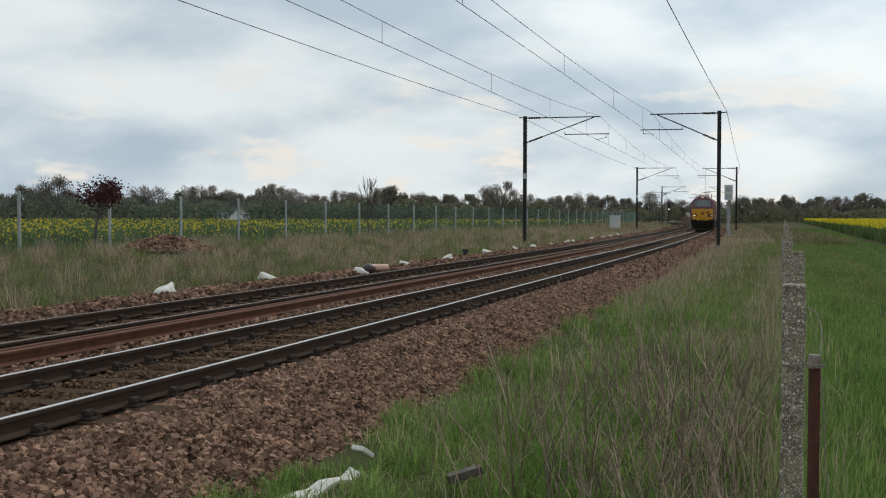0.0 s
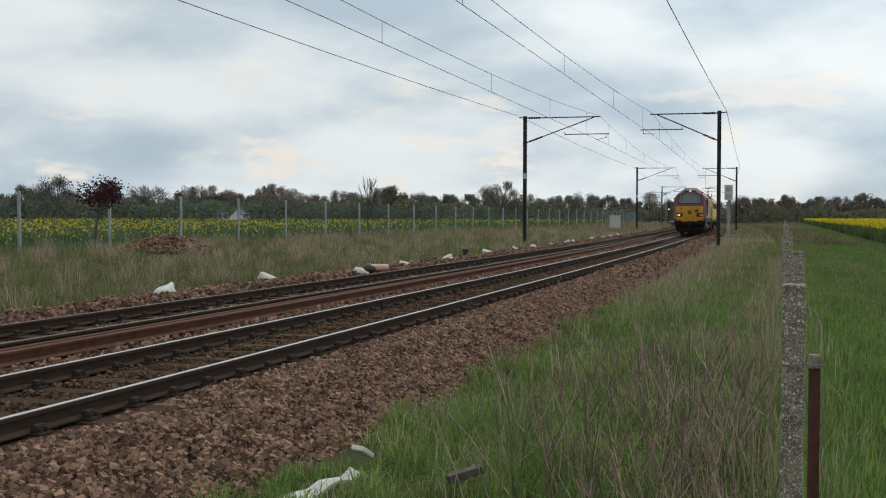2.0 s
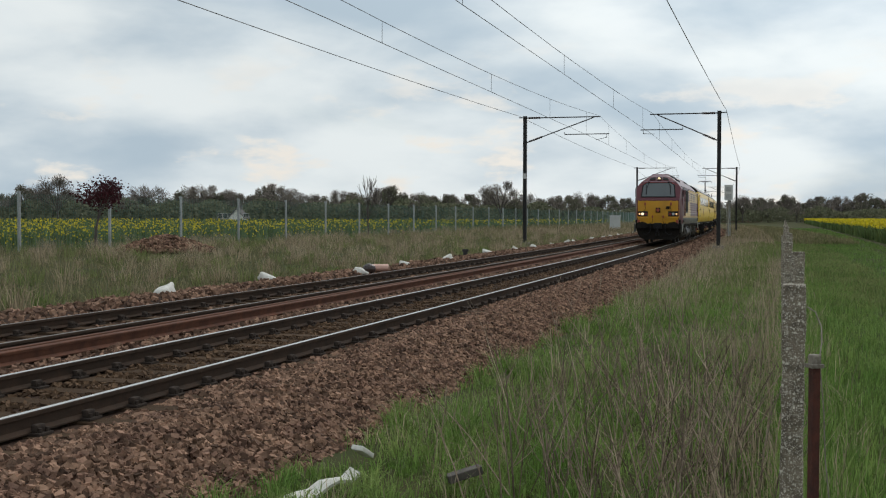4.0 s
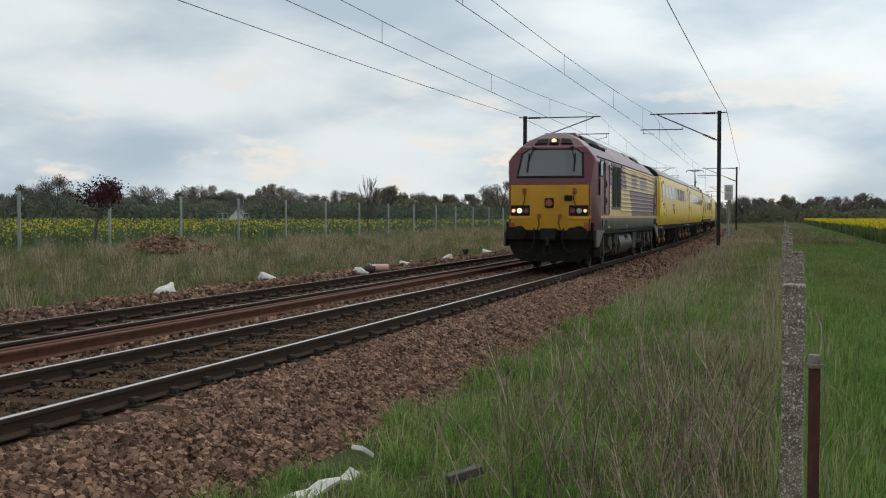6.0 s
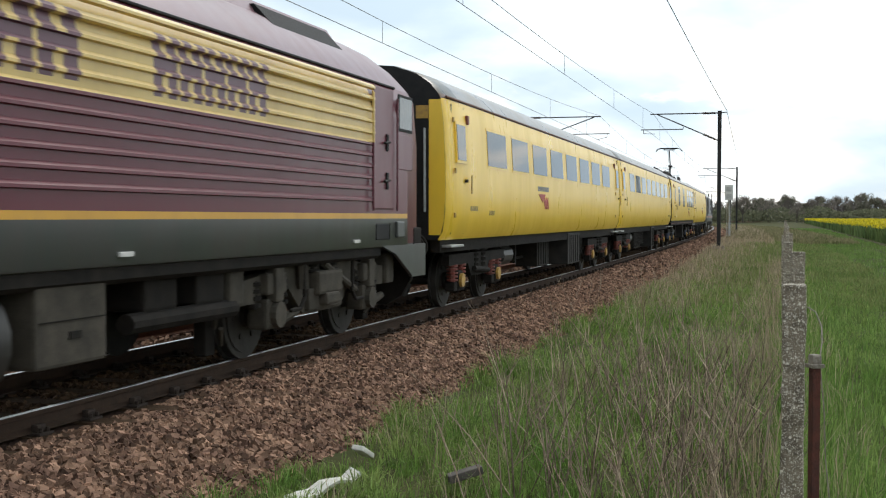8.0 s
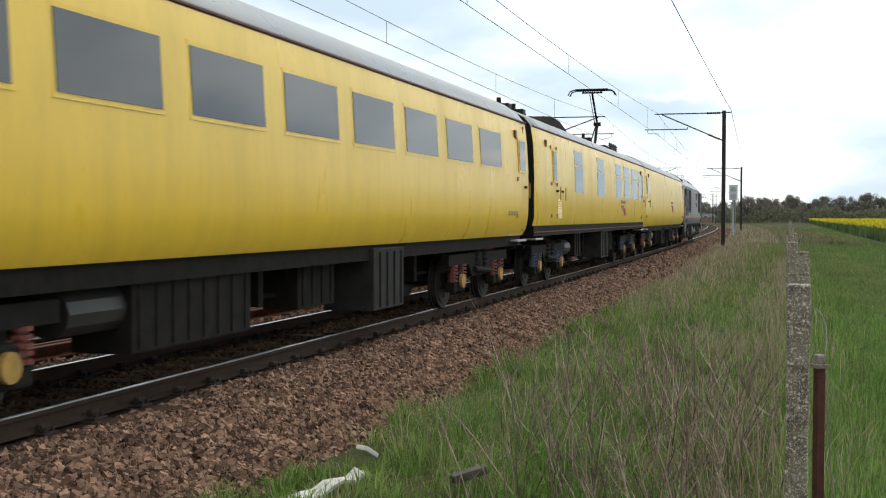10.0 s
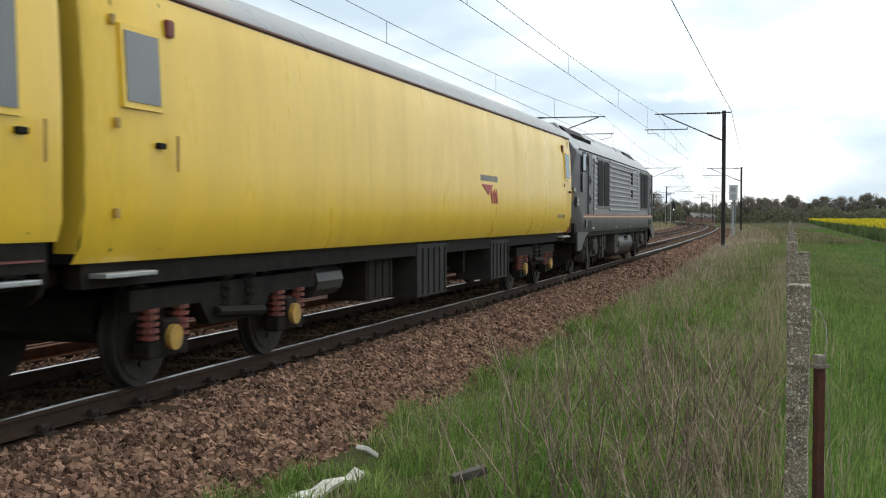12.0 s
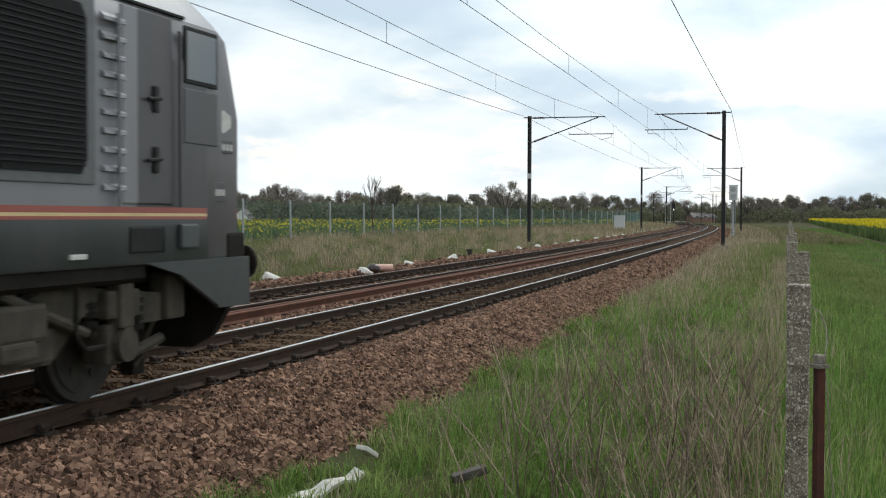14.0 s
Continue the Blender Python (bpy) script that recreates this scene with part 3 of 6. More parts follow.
for p, q in zip(pts, pts[1:]):
    tube(bm, p, q, 0.0035, 5)
tagged(part("loose_fence_wire", bm, M_CONC), "loose twisted fence wire hanging from the post", "wire")


# ---- stones, grass, crops ----
RNG = np.random.default_rng(7)


def fast_mesh(name, verts, faces_n, loops, material, label, category, parent=None):
    """verts (n,3); faces_n: corners of each face; loops: all corner indices."""
    me = bpy.data.meshes.new(name)
    me.vertices.add(len(verts))
    me.vertices.foreach_set("co", np.asarray(verts, np.float32).ravel())
    me.loops.add(len(loops))
    me.loops.foreach_set("vertex_index", np.asarray(loops, np.int32))
    me.polygons.add(len(faces_n))
    starts = np.concatenate([[0], np.cumsum(faces_n)[:-1]])
    me.polygons.foreach_set("loop_start", starts.astype(np.int32))
    me.update(calc_edges=True)
    ob = link(name, me, material, parent)
    if category:
        tagged(ob, label, category, kind="stuff")
    return ob


def blades(name, x, y, z, h, w, material, label, category, bend=0.45, lean=None):
    """Narrow bent leaves of grass, one at each place; lean: the way each one bends."""
    n = len(x)
    a = RNG.uniform(0, 2 * np.pi, n)
    b = RNG.uniform(0, 2 * np.pi, n) if lean is None else lean
    dx, dy = np.cos(a) * w / 2, np.sin(a) * w / 2
    k = RNG.uniform(0.1, 1, n) * bend * h
    ex, ey = np.cos(b) * k, np.sin(b) * k
    P = np.empty((n, 5, 3))
    P[:, 0] = np.c_[x - dx, y - dy, z - 0.04]
    P[:, 1] = np.c_[x + dx, y + dy, z - 0.04]
    mx, my, mz = x + ex * 0.3, y + ey * 0.3, z + h * 0.55
    P[:, 2] = np.c_[mx + dx * 0.7, my + dy * 0.7, mz]
    P[:, 3] = np.c_[mx - dx * 0.7, my - dy * 0.7, mz]
    P[:, 4] = np.c_[x + ex, y + ey, z + h * (1 - 0.25 * k / np.maximum(h, 0.01))]
    i = np.arange(n)[:, None] * 5
    loops = (i + np.array([[0, 1, 2, 3, 3, 2, 4]])).ravel()
    return fast_mesh(name, P.reshape(-1, 3), np.tile([4, 3], n), loops, material, label, category)


CUBE = np.array([(-1, -1, -1), (1, -1, -1), (1, 1, -1), (-1, 1, -1), (-1, -1, 1), (1, -1, 1), (1, 1, 1), (-1, 1, 1)], float) * 0.5
CUBE_F = np.array([0, 3, 2, 1, 4, 5, 6, 7, 0, 1, 5, 4, 1, 2, 6, 5, 2, 3, 7, 6, 3, 0, 4, 7])


def stones(name, x, y, z, size, material, label):
    n = len(x)
    P = CUBE[None] * RNG.uniform(0.6, 1.3, (n, 1, 3)) + RNG.uniform(-0.17, 0.17, (n, 8, 3))
    q = RNG.normal(size=(n, 4)); q /= np.linalg.norm(q, axis=1)[:, None]
    w_, a, b, c = q.T
    R = np.stack([1 - 2 * (b * b + c * c), 2 * (a * b - c * w_), 2 * (a * c + b * w_), 2 * (a * b + c * w_), 1 - 2 * (a * a + c * c), 2 * (b * c - a * w_),
                  2 * (a * c - b * w_), 2 * (b * c + a * w_), 1 - 2 * (a * a + b * b)], 1).reshape(n, 3, 3)
    P = np.einsum("nij,nkj->nki", R, P) * size[:, None, None]
    P += np.stack([x, y, z], 1)[:, None]
    loops = (np.arange(n)[:, None] * 8 + CUBE_F[None]).ravel()
    ob = fast_mesh(name, P.reshape(-1, 3), np.full(n * 6, 4), loops, material, label, "ballast")
    ob.data.shade_flat()
    return ob


def patch(x, y, k=1.0, seed=0.0):
    """Slow variation between about 0 and 1 over the ground."""
    return 0.5 + 0.25 * np.sin(x * 1.7 * k + 2.1 * np.sin(y * 0.83 * k + seed)) + 0.25 * np.sin(y * 1.3 * k + 1.7 * np.sin(x * 1.1 * k + seed * 2))


BED_O, BED_Z = zip(*bed_profile())


def scatter_line(n, s0, s1, o0, o1, power=1.0):
    s = s0 + (s1 - s0) * RNG.random(n) ** power
    o = RNG.uniform(o0, o1, n)
    x, y, _ = on_line(s, o)
    return s, o, x, y


def build_ballast():
    X, Y, Z, S = [], [], [], []
    for n, s0, s1, o0, o1, lo, hi, pw, dz in ((62000, -3, 30, 0.95, 2.95, 0.024, 0.05, 1.4, 0.0), (6500, 28, 75, 0.95, 3.1, 0.055, 0.09, 1.2, 0.0), (2500, 70, 190, 0.95, 3.0, 0.08, 0.13, 1.2, 0.0),
                                              (7000, -2, 60, -2.0, -0.85, 0.034, 0.065, 1.3, 0.0), (1500, 50, 150, -2.4, -0.8, 0.07, 0.11, 1.2, 0.0),
                                              (3000, 2, 60, -4.0, -2.7, 0.035, 0.06, 1.2, -0.02), (11000, 4, 80, -6.35, -4.2, 0.04, 0.08, 1.3, 0.01), (2500, 70, 180, -6.4, -4.3, 0.07, 0.11, 1.2, 0.0)):
        s, o, x, y = scatter_line(n, s0, s1, o0, o1, pw)
        z = np.interp(o, BED_O, BED_Z) + dz + 0.03 * patch(o * 2, s * 1.3) - 0.015
        sz = RNG.uniform(lo, hi, n)
        clear = (np.abs(np.abs(o) - 0.755) > 0.11) & (np.abs(np.abs(o - FAR) - 0.755) > 0.11)
        # sleepers stay clear on top
        ph = ((s + 9) / 0.68 + 0.5) % 1.0 - 0.5
        near = (np.abs(o) < 1.22) | (np.abs(o - FAR) < 1.0)
        clear &= ~(near & (np.abs(ph) * 0.68 < 0.14) & (RNG.random(n) < 0.85))
        X.append(x[clear]); Y.append(y[clear]); Z.append((z + sz * RNG.uniform(-0.1, 0.5, n))[clear]); S.append(sz[clear])
    stones("ballast_stones", np.concatenate(X), np.concatenate(Y), np.concatenate(Z), np.concatenate(S), M_STONE, "loose angular brown and grey ballast stones")
    # darker stones between the rails of the near track, train shade in their colour
    n = 15000
    s, o, x, y = scatter_line(n, -3, 46, -0.66, 0.66, 1.4)
    ph = ((s + 9) / 0.68 + 0.5) % 1.0 - 0.5
    k = (np.abs(ph) * 0.68 > 0.14) | (RNG.random(n) < 0.12)
    sz = RNG.uniform(0.026, 0.052, n)
    z = np.interp(o, BED_O, BED_Z) + sz * RNG.uniform(-0.1, 0.4, n)
    stones("oily_ballast_stones", x[k], y[k], z[k], sz[k], M_DARKSTONE, "dark brown ballast stones between the rails, train shade put into the colour")
    # a dumped heap on the far bank
    n = 2000
    r, a = np.sqrt(RNG.random(n)), RNG.uniform(0, 2 * np.pi, n)
    cx, cy = -11.2, 46.5
    x, y = cx + 2.0 * r * np.cos(a), cy + 1.7 * r * np.sin(a)
    stones("stone_heap", x, y, 0.1 + 0.6 * (1 - r ** 1.3) + RNG.uniform(0, 0.06, n), RNG.uniform(0.05, 0.12, n), M_STONE, "low heap of dumped brown ballast on the bank")


build_ballast()


G_LUSH = surf("grass_lush", (0.105, 0.205, 0.036), (0.25, 0.32, 0.1), 1.6, 0.55, 0, 0, 9, contrast=0.4, island=0.5, spec=0.12, trans=0.35)
G_MID = surf("grass_dull_green", (0.125, 0.18, 0.05), (0.24, 0.25, 0.105), 0.6, 0.65, 0, 0, 9, island=0.4, spec=0.12, trans=0.3)
G_DRY = surf("grass_dry", (0.45, 0.36, 0.25), (0.27, 0.21, 0.14), 1.0, 0.8, 0, 0, 9, island=0.45, spec=0.2, trans=0.25)
G_OLIVE = surf("grass_olive", (0.13, 0.14, 0.055), (0.27, 0.225, 0.135), 0.5, 0.8, 0, 0, 9, contrast=0.4, island=0.45, spec=0.2, trans=0.25)
G_STALK = surf("dead_stalk", (0.37, 0.29, 0.21), (0.13, 0.09, 0.065), 3, 0.9, 0, 0, 20, contrast=0.4, island=0.55, spec=0.2)
G_CROP = surf("young_crop", (0.1, 0.19, 0.042), (0.19, 0.26, 0.08), 0.3, 0.6, 0, 0, 9, island=0.35, spec=0.12, trans=0.3)


def verge(name, n, s0, s1, o0, o1, pw, hlo, hhi, wlo, whi, mat, label, keep=None, bend=0.45, opw=1.0, tuft=0, spread=0.06):
    """Grass along the line; tuft: leaves in one tuft, which spread from its middle."""
    m = max(1, n // tuft) if tuft else n
    s = s0 + (s1 - s0) * RNG.random(m) ** pw
    o = o0 + (o1 - o0) * RNG.random(m) ** opw
    x, y, _ = on_line(s, o)
    p = patch(x, y)
    if keep is not None:
        k = RNG.random(m) < keep(s, o, p)
        s, o, x, y, p = s[k], o[k], x[k], y[k], p[k]
    lean, big = None, 1.0
    if tuft:
        big = np.repeat(RNG.uniform(0.55, 1.25, len(x)), tuft)
        x, y, p = np.repeat(x, tuft), np.repeat(y, tuft), np.repeat(p, tuft)
        lean = RNG.uniform(0, 2 * np.pi, len(x))
        r = np.abs(RNG.normal(0, spread, len(x))) * big
        x, y = x + r * np.cos(lean), y + r * np.sin(lean)
        lean = lean + RNG.normal(0, 0.6, len(x))
    n = len(x)
    h = RNG.uniform(hlo, hhi, n) * (0.6 + 0.7 * p) * big
    return blades(name, x, y, ground_z(x, y), h, RNG.uniform(wlo, whi, n), mat, label, "grass", bend, lean)


edge = lambda s, o: smooth(2.45, 3.0, o + 0.25 * np.sin(s * 1.9) + 0.15 * np.sin(s * 4.3 + 1))
verge("verge_grass", 45000, -2.0, 26, 2.45, 8.2, 1.6, 0.06, 0.17, 0.007, 0.014, G_LUSH, "short green spring grass on the verge", lambda s, o, p: edge(s, o), 1.3)
verge("tufted_grass", 90000, -2.0, 28, 2.6, 8.2, 1.5, 0.11, 0.33, 0.006, 0.013, G_LUSH, "lush tufts of long green grass on the verge", lambda s, o, p: edge(s, o) * (0.25 + 0.75 * p), 1.2, 1.0, 26, 0.055)
verge("verge_grass", 75000, 20, 95, 2.8, 9.6, 1.25, 0.1, 0.26, 0.018, 0.034, G_MID, "duller green grass farther along the verge", lambda s, o, p: (0.35 + 0.65 * smooth(3.6, 5.2, o)) * edge(s, o), 0.9)
verge("verge_grass", 34000, 80, 270, 3.0, 12.5, 1.25, 0.2, 0.5, 0.05, 0.1, G_OLIVE, "dull grass far along the verge")
verge("dry_grass", 12000, -1.5, 22, 2.6, 7.0, 1.5, 0.18, 0.5, 0.004, 0.009, G_DRY, "dry straw-coloured grass on the verge", lambda s, o, p: (0.1 + 0.9 * p * p) * smooth(2.5, 3.4, o), 1.5, 1.0, 14, 0.08)
verge("dry_grass", 20000, 13, 90, 2.7, 6.6, 1.2, 0.22, 0.6, 0.008, 0.018, G_DRY, "tall dry tan grass beside the ballast", lambda s, o, p: smooth(12, 26, s) * (0.3 + 0.7 * p) * smooth(2.6, 3.2, o) * (0.12 + 0.88 * smooth(6.0, 3.4, o)), 0.9, 1.3)
verge("dry_grass", 6000, 70, 220, 2.9, 6.5, 1.2, 0.3, 0.6, 0.03, 0.05, G_DRY, "tall dry grass far along the verge")
verge("bank_grass", 50000, 3, 110, -5.9, -27, 1.25, 0.15, 0.4, 0.011, 0.024, G_OLIVE, "rough olive grass on the far bank", lambda s, o, p: smooth(-5.9, -6.8, o + 0.3 * np.sin(s * 1.3)), 0.8, 1.5)
verge("bank_tufts", 60000, 3, 120, -6.4, -27, 1.25, 0.3, 0.75, 0.010, 0.02, G_DRY, "tall pale tussocks of dry grass on the far bank", lambda s, o, p: (0.1 + 0.9 * p) * smooth(-6.2, -8.0, o), 0.9, 1.3, 40, 0.16)
verge("bank_tufts", 36000, 3, 100, -6.0, -24, 1.25, 0.25, 0.6, 0.011, 0.022, G_MID, "green tussocks of grass on the far bank", lambda s, o, p: (1.0 - 0.8 * p) * smooth(-5.9, -6.6, o), 0.9, 1.3, 40, 0.18)
verge("bank_far_grass", 16000, 100, 290, -5.8, -26, 1.2, 0.3, 0.8, 0.04, 0.08, G_OLIVE, "rough grass far along the bank")
verge("bank_far_dry_grass", 9000, 90, 260, -6.2, -16, 1.2, 0.4, 0.8, 0.03, 0.06, G_DRY, "pale dry grass far along the bank")


def dead_weeds():
    """Leafless stems of last year's weeds, thin and forked."""
    V, L, N = [], [], []
    rnd = random.Random(11)
    for _ in range(260):
        y = 6.9 + 6.5 * rnd.random() ** 1.3 if rnd.random() < 0.88 else rnd.uniform(12, 26)
        x = y * (rnd.choice((0.075, 0.12, 0.17, 0.19, 0.21, 0.235, 0.26)) + rnd.gauss(0, 0.02))
        if x / y < 0.02 or x / y > 0.287:
            continue
        z = float(ground_z(np.array([x]), np.array([y]))[0])
        h = rnd.uniform(0.45, 1.15)
        lx, ly = rnd.gauss(-0.05, 0.34) * h, rnd.gauss(0, 0.3) * h
        stems = [((x, y, z - 0.05), (x + lx * 0.5, y + ly * 0.5, z + h * 0.55), (x + lx, y + ly, z + h), rnd.uniform(0.005, 0.009))]
        for k in range(rnd.randint(1, 4)):
            f = rnd.uniform(0.35, 0.85)
            bx, by, bz = x + lx * f, y + ly * f, z + h * f
            l2 = rnd.uniform(0.12, 0.35)
            ex, ey = rnd.gauss(0, 0.12), rnd.gauss(0, 0.12)
            stems.append(((bx, by, bz), (bx + ex * 0.6, by + ey * 0.6, bz + l2 * 0.5), (bx + ex, by + ey, bz + l2), 0.0045))
        for a, b, c, r in stems:
            i = len(V)
            for p, k in ((a, 1.0), (b, 0.8), (c, 0.35)):
                for q in range(3):
                    t = q * 2.094
                    V.append((p[0] + r * k * math.cos(t), p[1] + r * k * math.sin(t), p[2]))
            for lv in (0, 3):
                for q in range(3):
                    L += [i + lv + q, i + lv + (q + 1) % 3, i + lv + 3 + (q + 1) % 3, i + lv + 3 + q]
                    N.append(4)
    fast_mesh("dead_weeds", V, N, L, G_STALK, "thin brown leafless weed stems standing in the grass", "weeds")


dead_weeds()


def crops():
    # young crop right of the posts, with pale wheel lines
    n = 56000
    y = 5 + 190 * RNG.random(n) ** 2.3
    x0 = 2.15 + (y - 6.06) * 0.297
    x1 = 30.4 + (y - 79.6) * 0.294
    x = x0 + (np.minimum(x1, x0 + 6 + y * 0.35) - x0) * RNG.random(n)
    lane = (x - x0)
    k = ~(((np.abs(lane - 5.2) < 0.3) | (np.abs(lane - 7.0) < 0.3)) & (RNG.random(n) < 0.75))
    x, y = x[k], y[k]
    w = 0.007 + y * 0.00035
    blades("young_crop", x, y, ground_z(x, y), RNG.uniform(0.1, 0.24, len(x)) * (0.8 + 0.4 * patch(x, y, 0.5)), w, G_CROP, "short bright green field grass with wheel lines", "crop", 0.6)
    n = 9000
    y = 4.5 + 40 * RNG.random(n) ** 1.6
    x = 1.75 + (y - 6.06) * 0.297 + np.abs(RNG.normal(0, 0.35, n))
    blades("post_grass", x, y, ground_z(x, y), RNG.uniform(0.2, 0.55, n), 0.005 + y * 0.0004, G_LUSH, "longer grass along the line of posts", "grass", 0.5)
    n = 2500
    y = 4.5 + 40 * RNG.random(n) ** 1.6
    x = 1.75 + (y - 6.06) * 0.297 + RNG.normal(0, 0.3, n)
    blades("post_dry_grass", x, y, ground_z(x, y), RNG.uniform(0.3, 0.7, n), 0.004 + y * 0.0003, G_DRY, "dry stems along the line of posts", "grass", 0.5)


crops()

M_STEM = surf("rape_leaf", (0.085, 0.135, 0.04), (0.13, 0.17, 0.06), 0.6, 0.7, 0, 0, 9, island=0.4, spec=0.25)
M_FLOWER = surf("rape_flower", (0.72, 0.56, 0.015), (0.6, 0.5, 0.03), 0.8, 0.6, 0, 0, 9, island=0.25, spec=0.2)


def flowers(name, x, y, z, size, material, label, parent=None, category="crop"):
    n = len(x)
    a = RNG.uniform(0, np.pi, n)
    P = np.empty((n, 4, 3))
    c, s_ = np.cos(a) * size, np.sin(a) * size
    t = RNG.uniform(-0.5, 0.5, n) * size
    P[:, 0] = np.c_[x - c, y - s_, z - size * 0.5]
    P[:, 1] = np.c_[x + c, y + s_, z - size * 0.5 + t]
    P[:, 2] = np.c_[x + c * 0.7 + t, y + s_ * 0.7, z + size * 0.6]
    P[:, 3] = np.c_[x - c * 0.8 + t, y - s_ * 0.8, z + size * 0.7]
    return fast_mesh(name, P.reshape(-1, 3), np.full(n, 4), np.arange(n * 4), material, label, "" if parent else category, parent)


def rape(name, n, place, low, h, dens, label):
    x, y = place(n)
    z0 = ground_z(x, y)
    hh = h * RNG.uniform(0.8, 1.1, len(x))
    w = 0.02 + y * 0.0011
    blades(name + "_stems", x, y, z0, hh, w * 1.3, M_STEM, label + ", leafy green stems", "crop", 0.35)
    k = RNG.random(len(x)) < dens(x, y)
    m = int(k.sum())
    flowers(name + "_flowers", x[k] + RNG.normal(0, 0.1, m), y[k] + RNG.normal(0, 0.1, m), (z0 + hh * RNG.uniform(low, 1.05, len(x)))[k], (0.025 + y * 0.0006)[k], M_FLOWER, label + ", yellow blossom")


def left_field(n):
    y = 40 + 240 * RNG.random(n) ** 1.6
    xl = -17.32 + (y - 47) * 0.2905 - 1.2
    x = xl - (0.45 * y + 4 + np.clip(xl + 0.42 * y, 0, 200)) * RNG.random(n)
    return x, y


def right_field(n):
    y = 62 + 330 * RNG.random(n) ** 1.7
    x = 31.4 + (y - 79.6) * 0.294 + (RNG.random(n) ** 1.5) * (8 + y * 0.22)
    return x, y


rape("oilseed_field", 45000, left_field, 0.3, 0.95, lambda x, y: 0.62 - 0.3 * smooth(60, 150, y), "flowering oilseed crop beyond the fence")
rape("oilseed_field_near", 40000, right_field, 0.96, 1.42, lambda x, y: 0.95, "densely flowering oilseed crop across the verge")

# ---- trees ----
M_BARK = surf("bark", (0.11, 0.092, 0.078), (0.07, 0.06, 0.052), 6, 0.95, 0, 0.4)
# twig and leaf colours are lightened to stand in for distance haze
M_TWIG = surf("twigs_in_bud", (0.26, 0.225, 0.195), (0.17, 0.145, 0.125), 0.6, 0.95, 0, 0, 5, tint=0.3, island=0.3, spec=0.1)
M_LEAF = surf("spring_leaves", (0.135, 0.15, 0.085), (0.185, 0.175, 0.12), 0.5, 0.8, 0, 0, 5, tint=0.35, island=0.4, spec=0.15)
M_PURPLE = surf("purple_leaves", (0.075, 0.016, 0.02), (0.045, 0.012, 0.016), 3, 0.6, 0, 0, 20, island=0.4, spec=0.2)


def grow(rnd, height, spread, levels, stem, lean=0.0, twiggy=5):
    """Limbs as (from, to, thick, thin) and the ends of the outermost."""
    limbs, tips = [], []

    def go(p, d, length, r, level):
        q = p + d * length
        limbs.append((p, q, r, r * 0.62))
        if level == 0:
            tips.append(q)
            return
        for _ in range(rnd.randint(2, 3) if level > 1 else twiggy - 2):
            nd = (d + Vector((rnd.gauss(0, spread), rnd.gauss(0, spread), rnd.gauss(0.12, spread * 0.5)))).normalized()
            go(p.lerp(q, rnd.uniform(0.65, 1.0)), nd, length * rnd.uniform(0.6, 0.82), r * 0.6, level - 1)
    p0, base = Vector((0, 0, -0.3)), Vector((rnd.gauss(0, 0.04), rnd.gauss(0, 0.04), 1)).normalized()
    trunk = p0 + base * height * stem
    limbs.append((p0, trunk, height * 0.024, height * 0.018))
    for k in range(rnd.randint(3, 5)):
        d = (base + Vector((rnd.gauss(0, spread), rnd.gauss(0, spread), 0.2))).normalized()
        go(trunk.lerp(p0, rnd.uniform(0, 0.25)), d, height * (1 - stem) * 0.42, height * 0.013, levels)
    return limbs, tips


def limb_mesh(limbs):
    V, L, N = [], [], []
    for p, q, r0, r1 in limbs:
        d = (q - p).normalized()
        u = d.orthogonal().normalized()
        w = d.cross(u)
        k = 5 if r0 > 0.06 else 3
        i = len(V)
        for c, r in ((p, r0), (q, r1)):
            for j in range(k):
                a = 2 * math.pi * j / k
                V.append(tuple(c + (u * math.cos(a) + w * math.sin(a)) * r))
        for j in range(k):
            L += [i + j, i + (j + 1) % k, i + k + (j + 1) % k, i + k + j]
            N.append(4)
    return V, N, L


def tree(name, seed, height, spread, leaves, size, leaf_mat, label, stem=0.25, levels=3, wide=1.0, twig=0.9):
    rnd = random.Random(seed)
    limbs, tips = grow(rnd, height, spread, levels, stem)
    t = thing(name, Matrix(), label, "tree", "trees along the skyline")
    V, N, L = limb_mesh(limbs)
    fast_mesh("trunk", V, N, L, M_BARK, "", "", t)
    tp = np.array([tuple(v) for v in tips])
    n = leaves
    base = tp[RNG.integers(0, len(tp), n)]
    P = base + RNG.normal(0, twig * height * 0.045, (n, 3))
    P[:, 2] = np.maximum(P[:, 2], height * 0.12)
    flowers("crown", P[:, 0] * wide, P[:, 1] * wide, P[:, 2], RNG.uniform(0.5, 1.2, n) * size, leaf_mat, "", t)
    return t


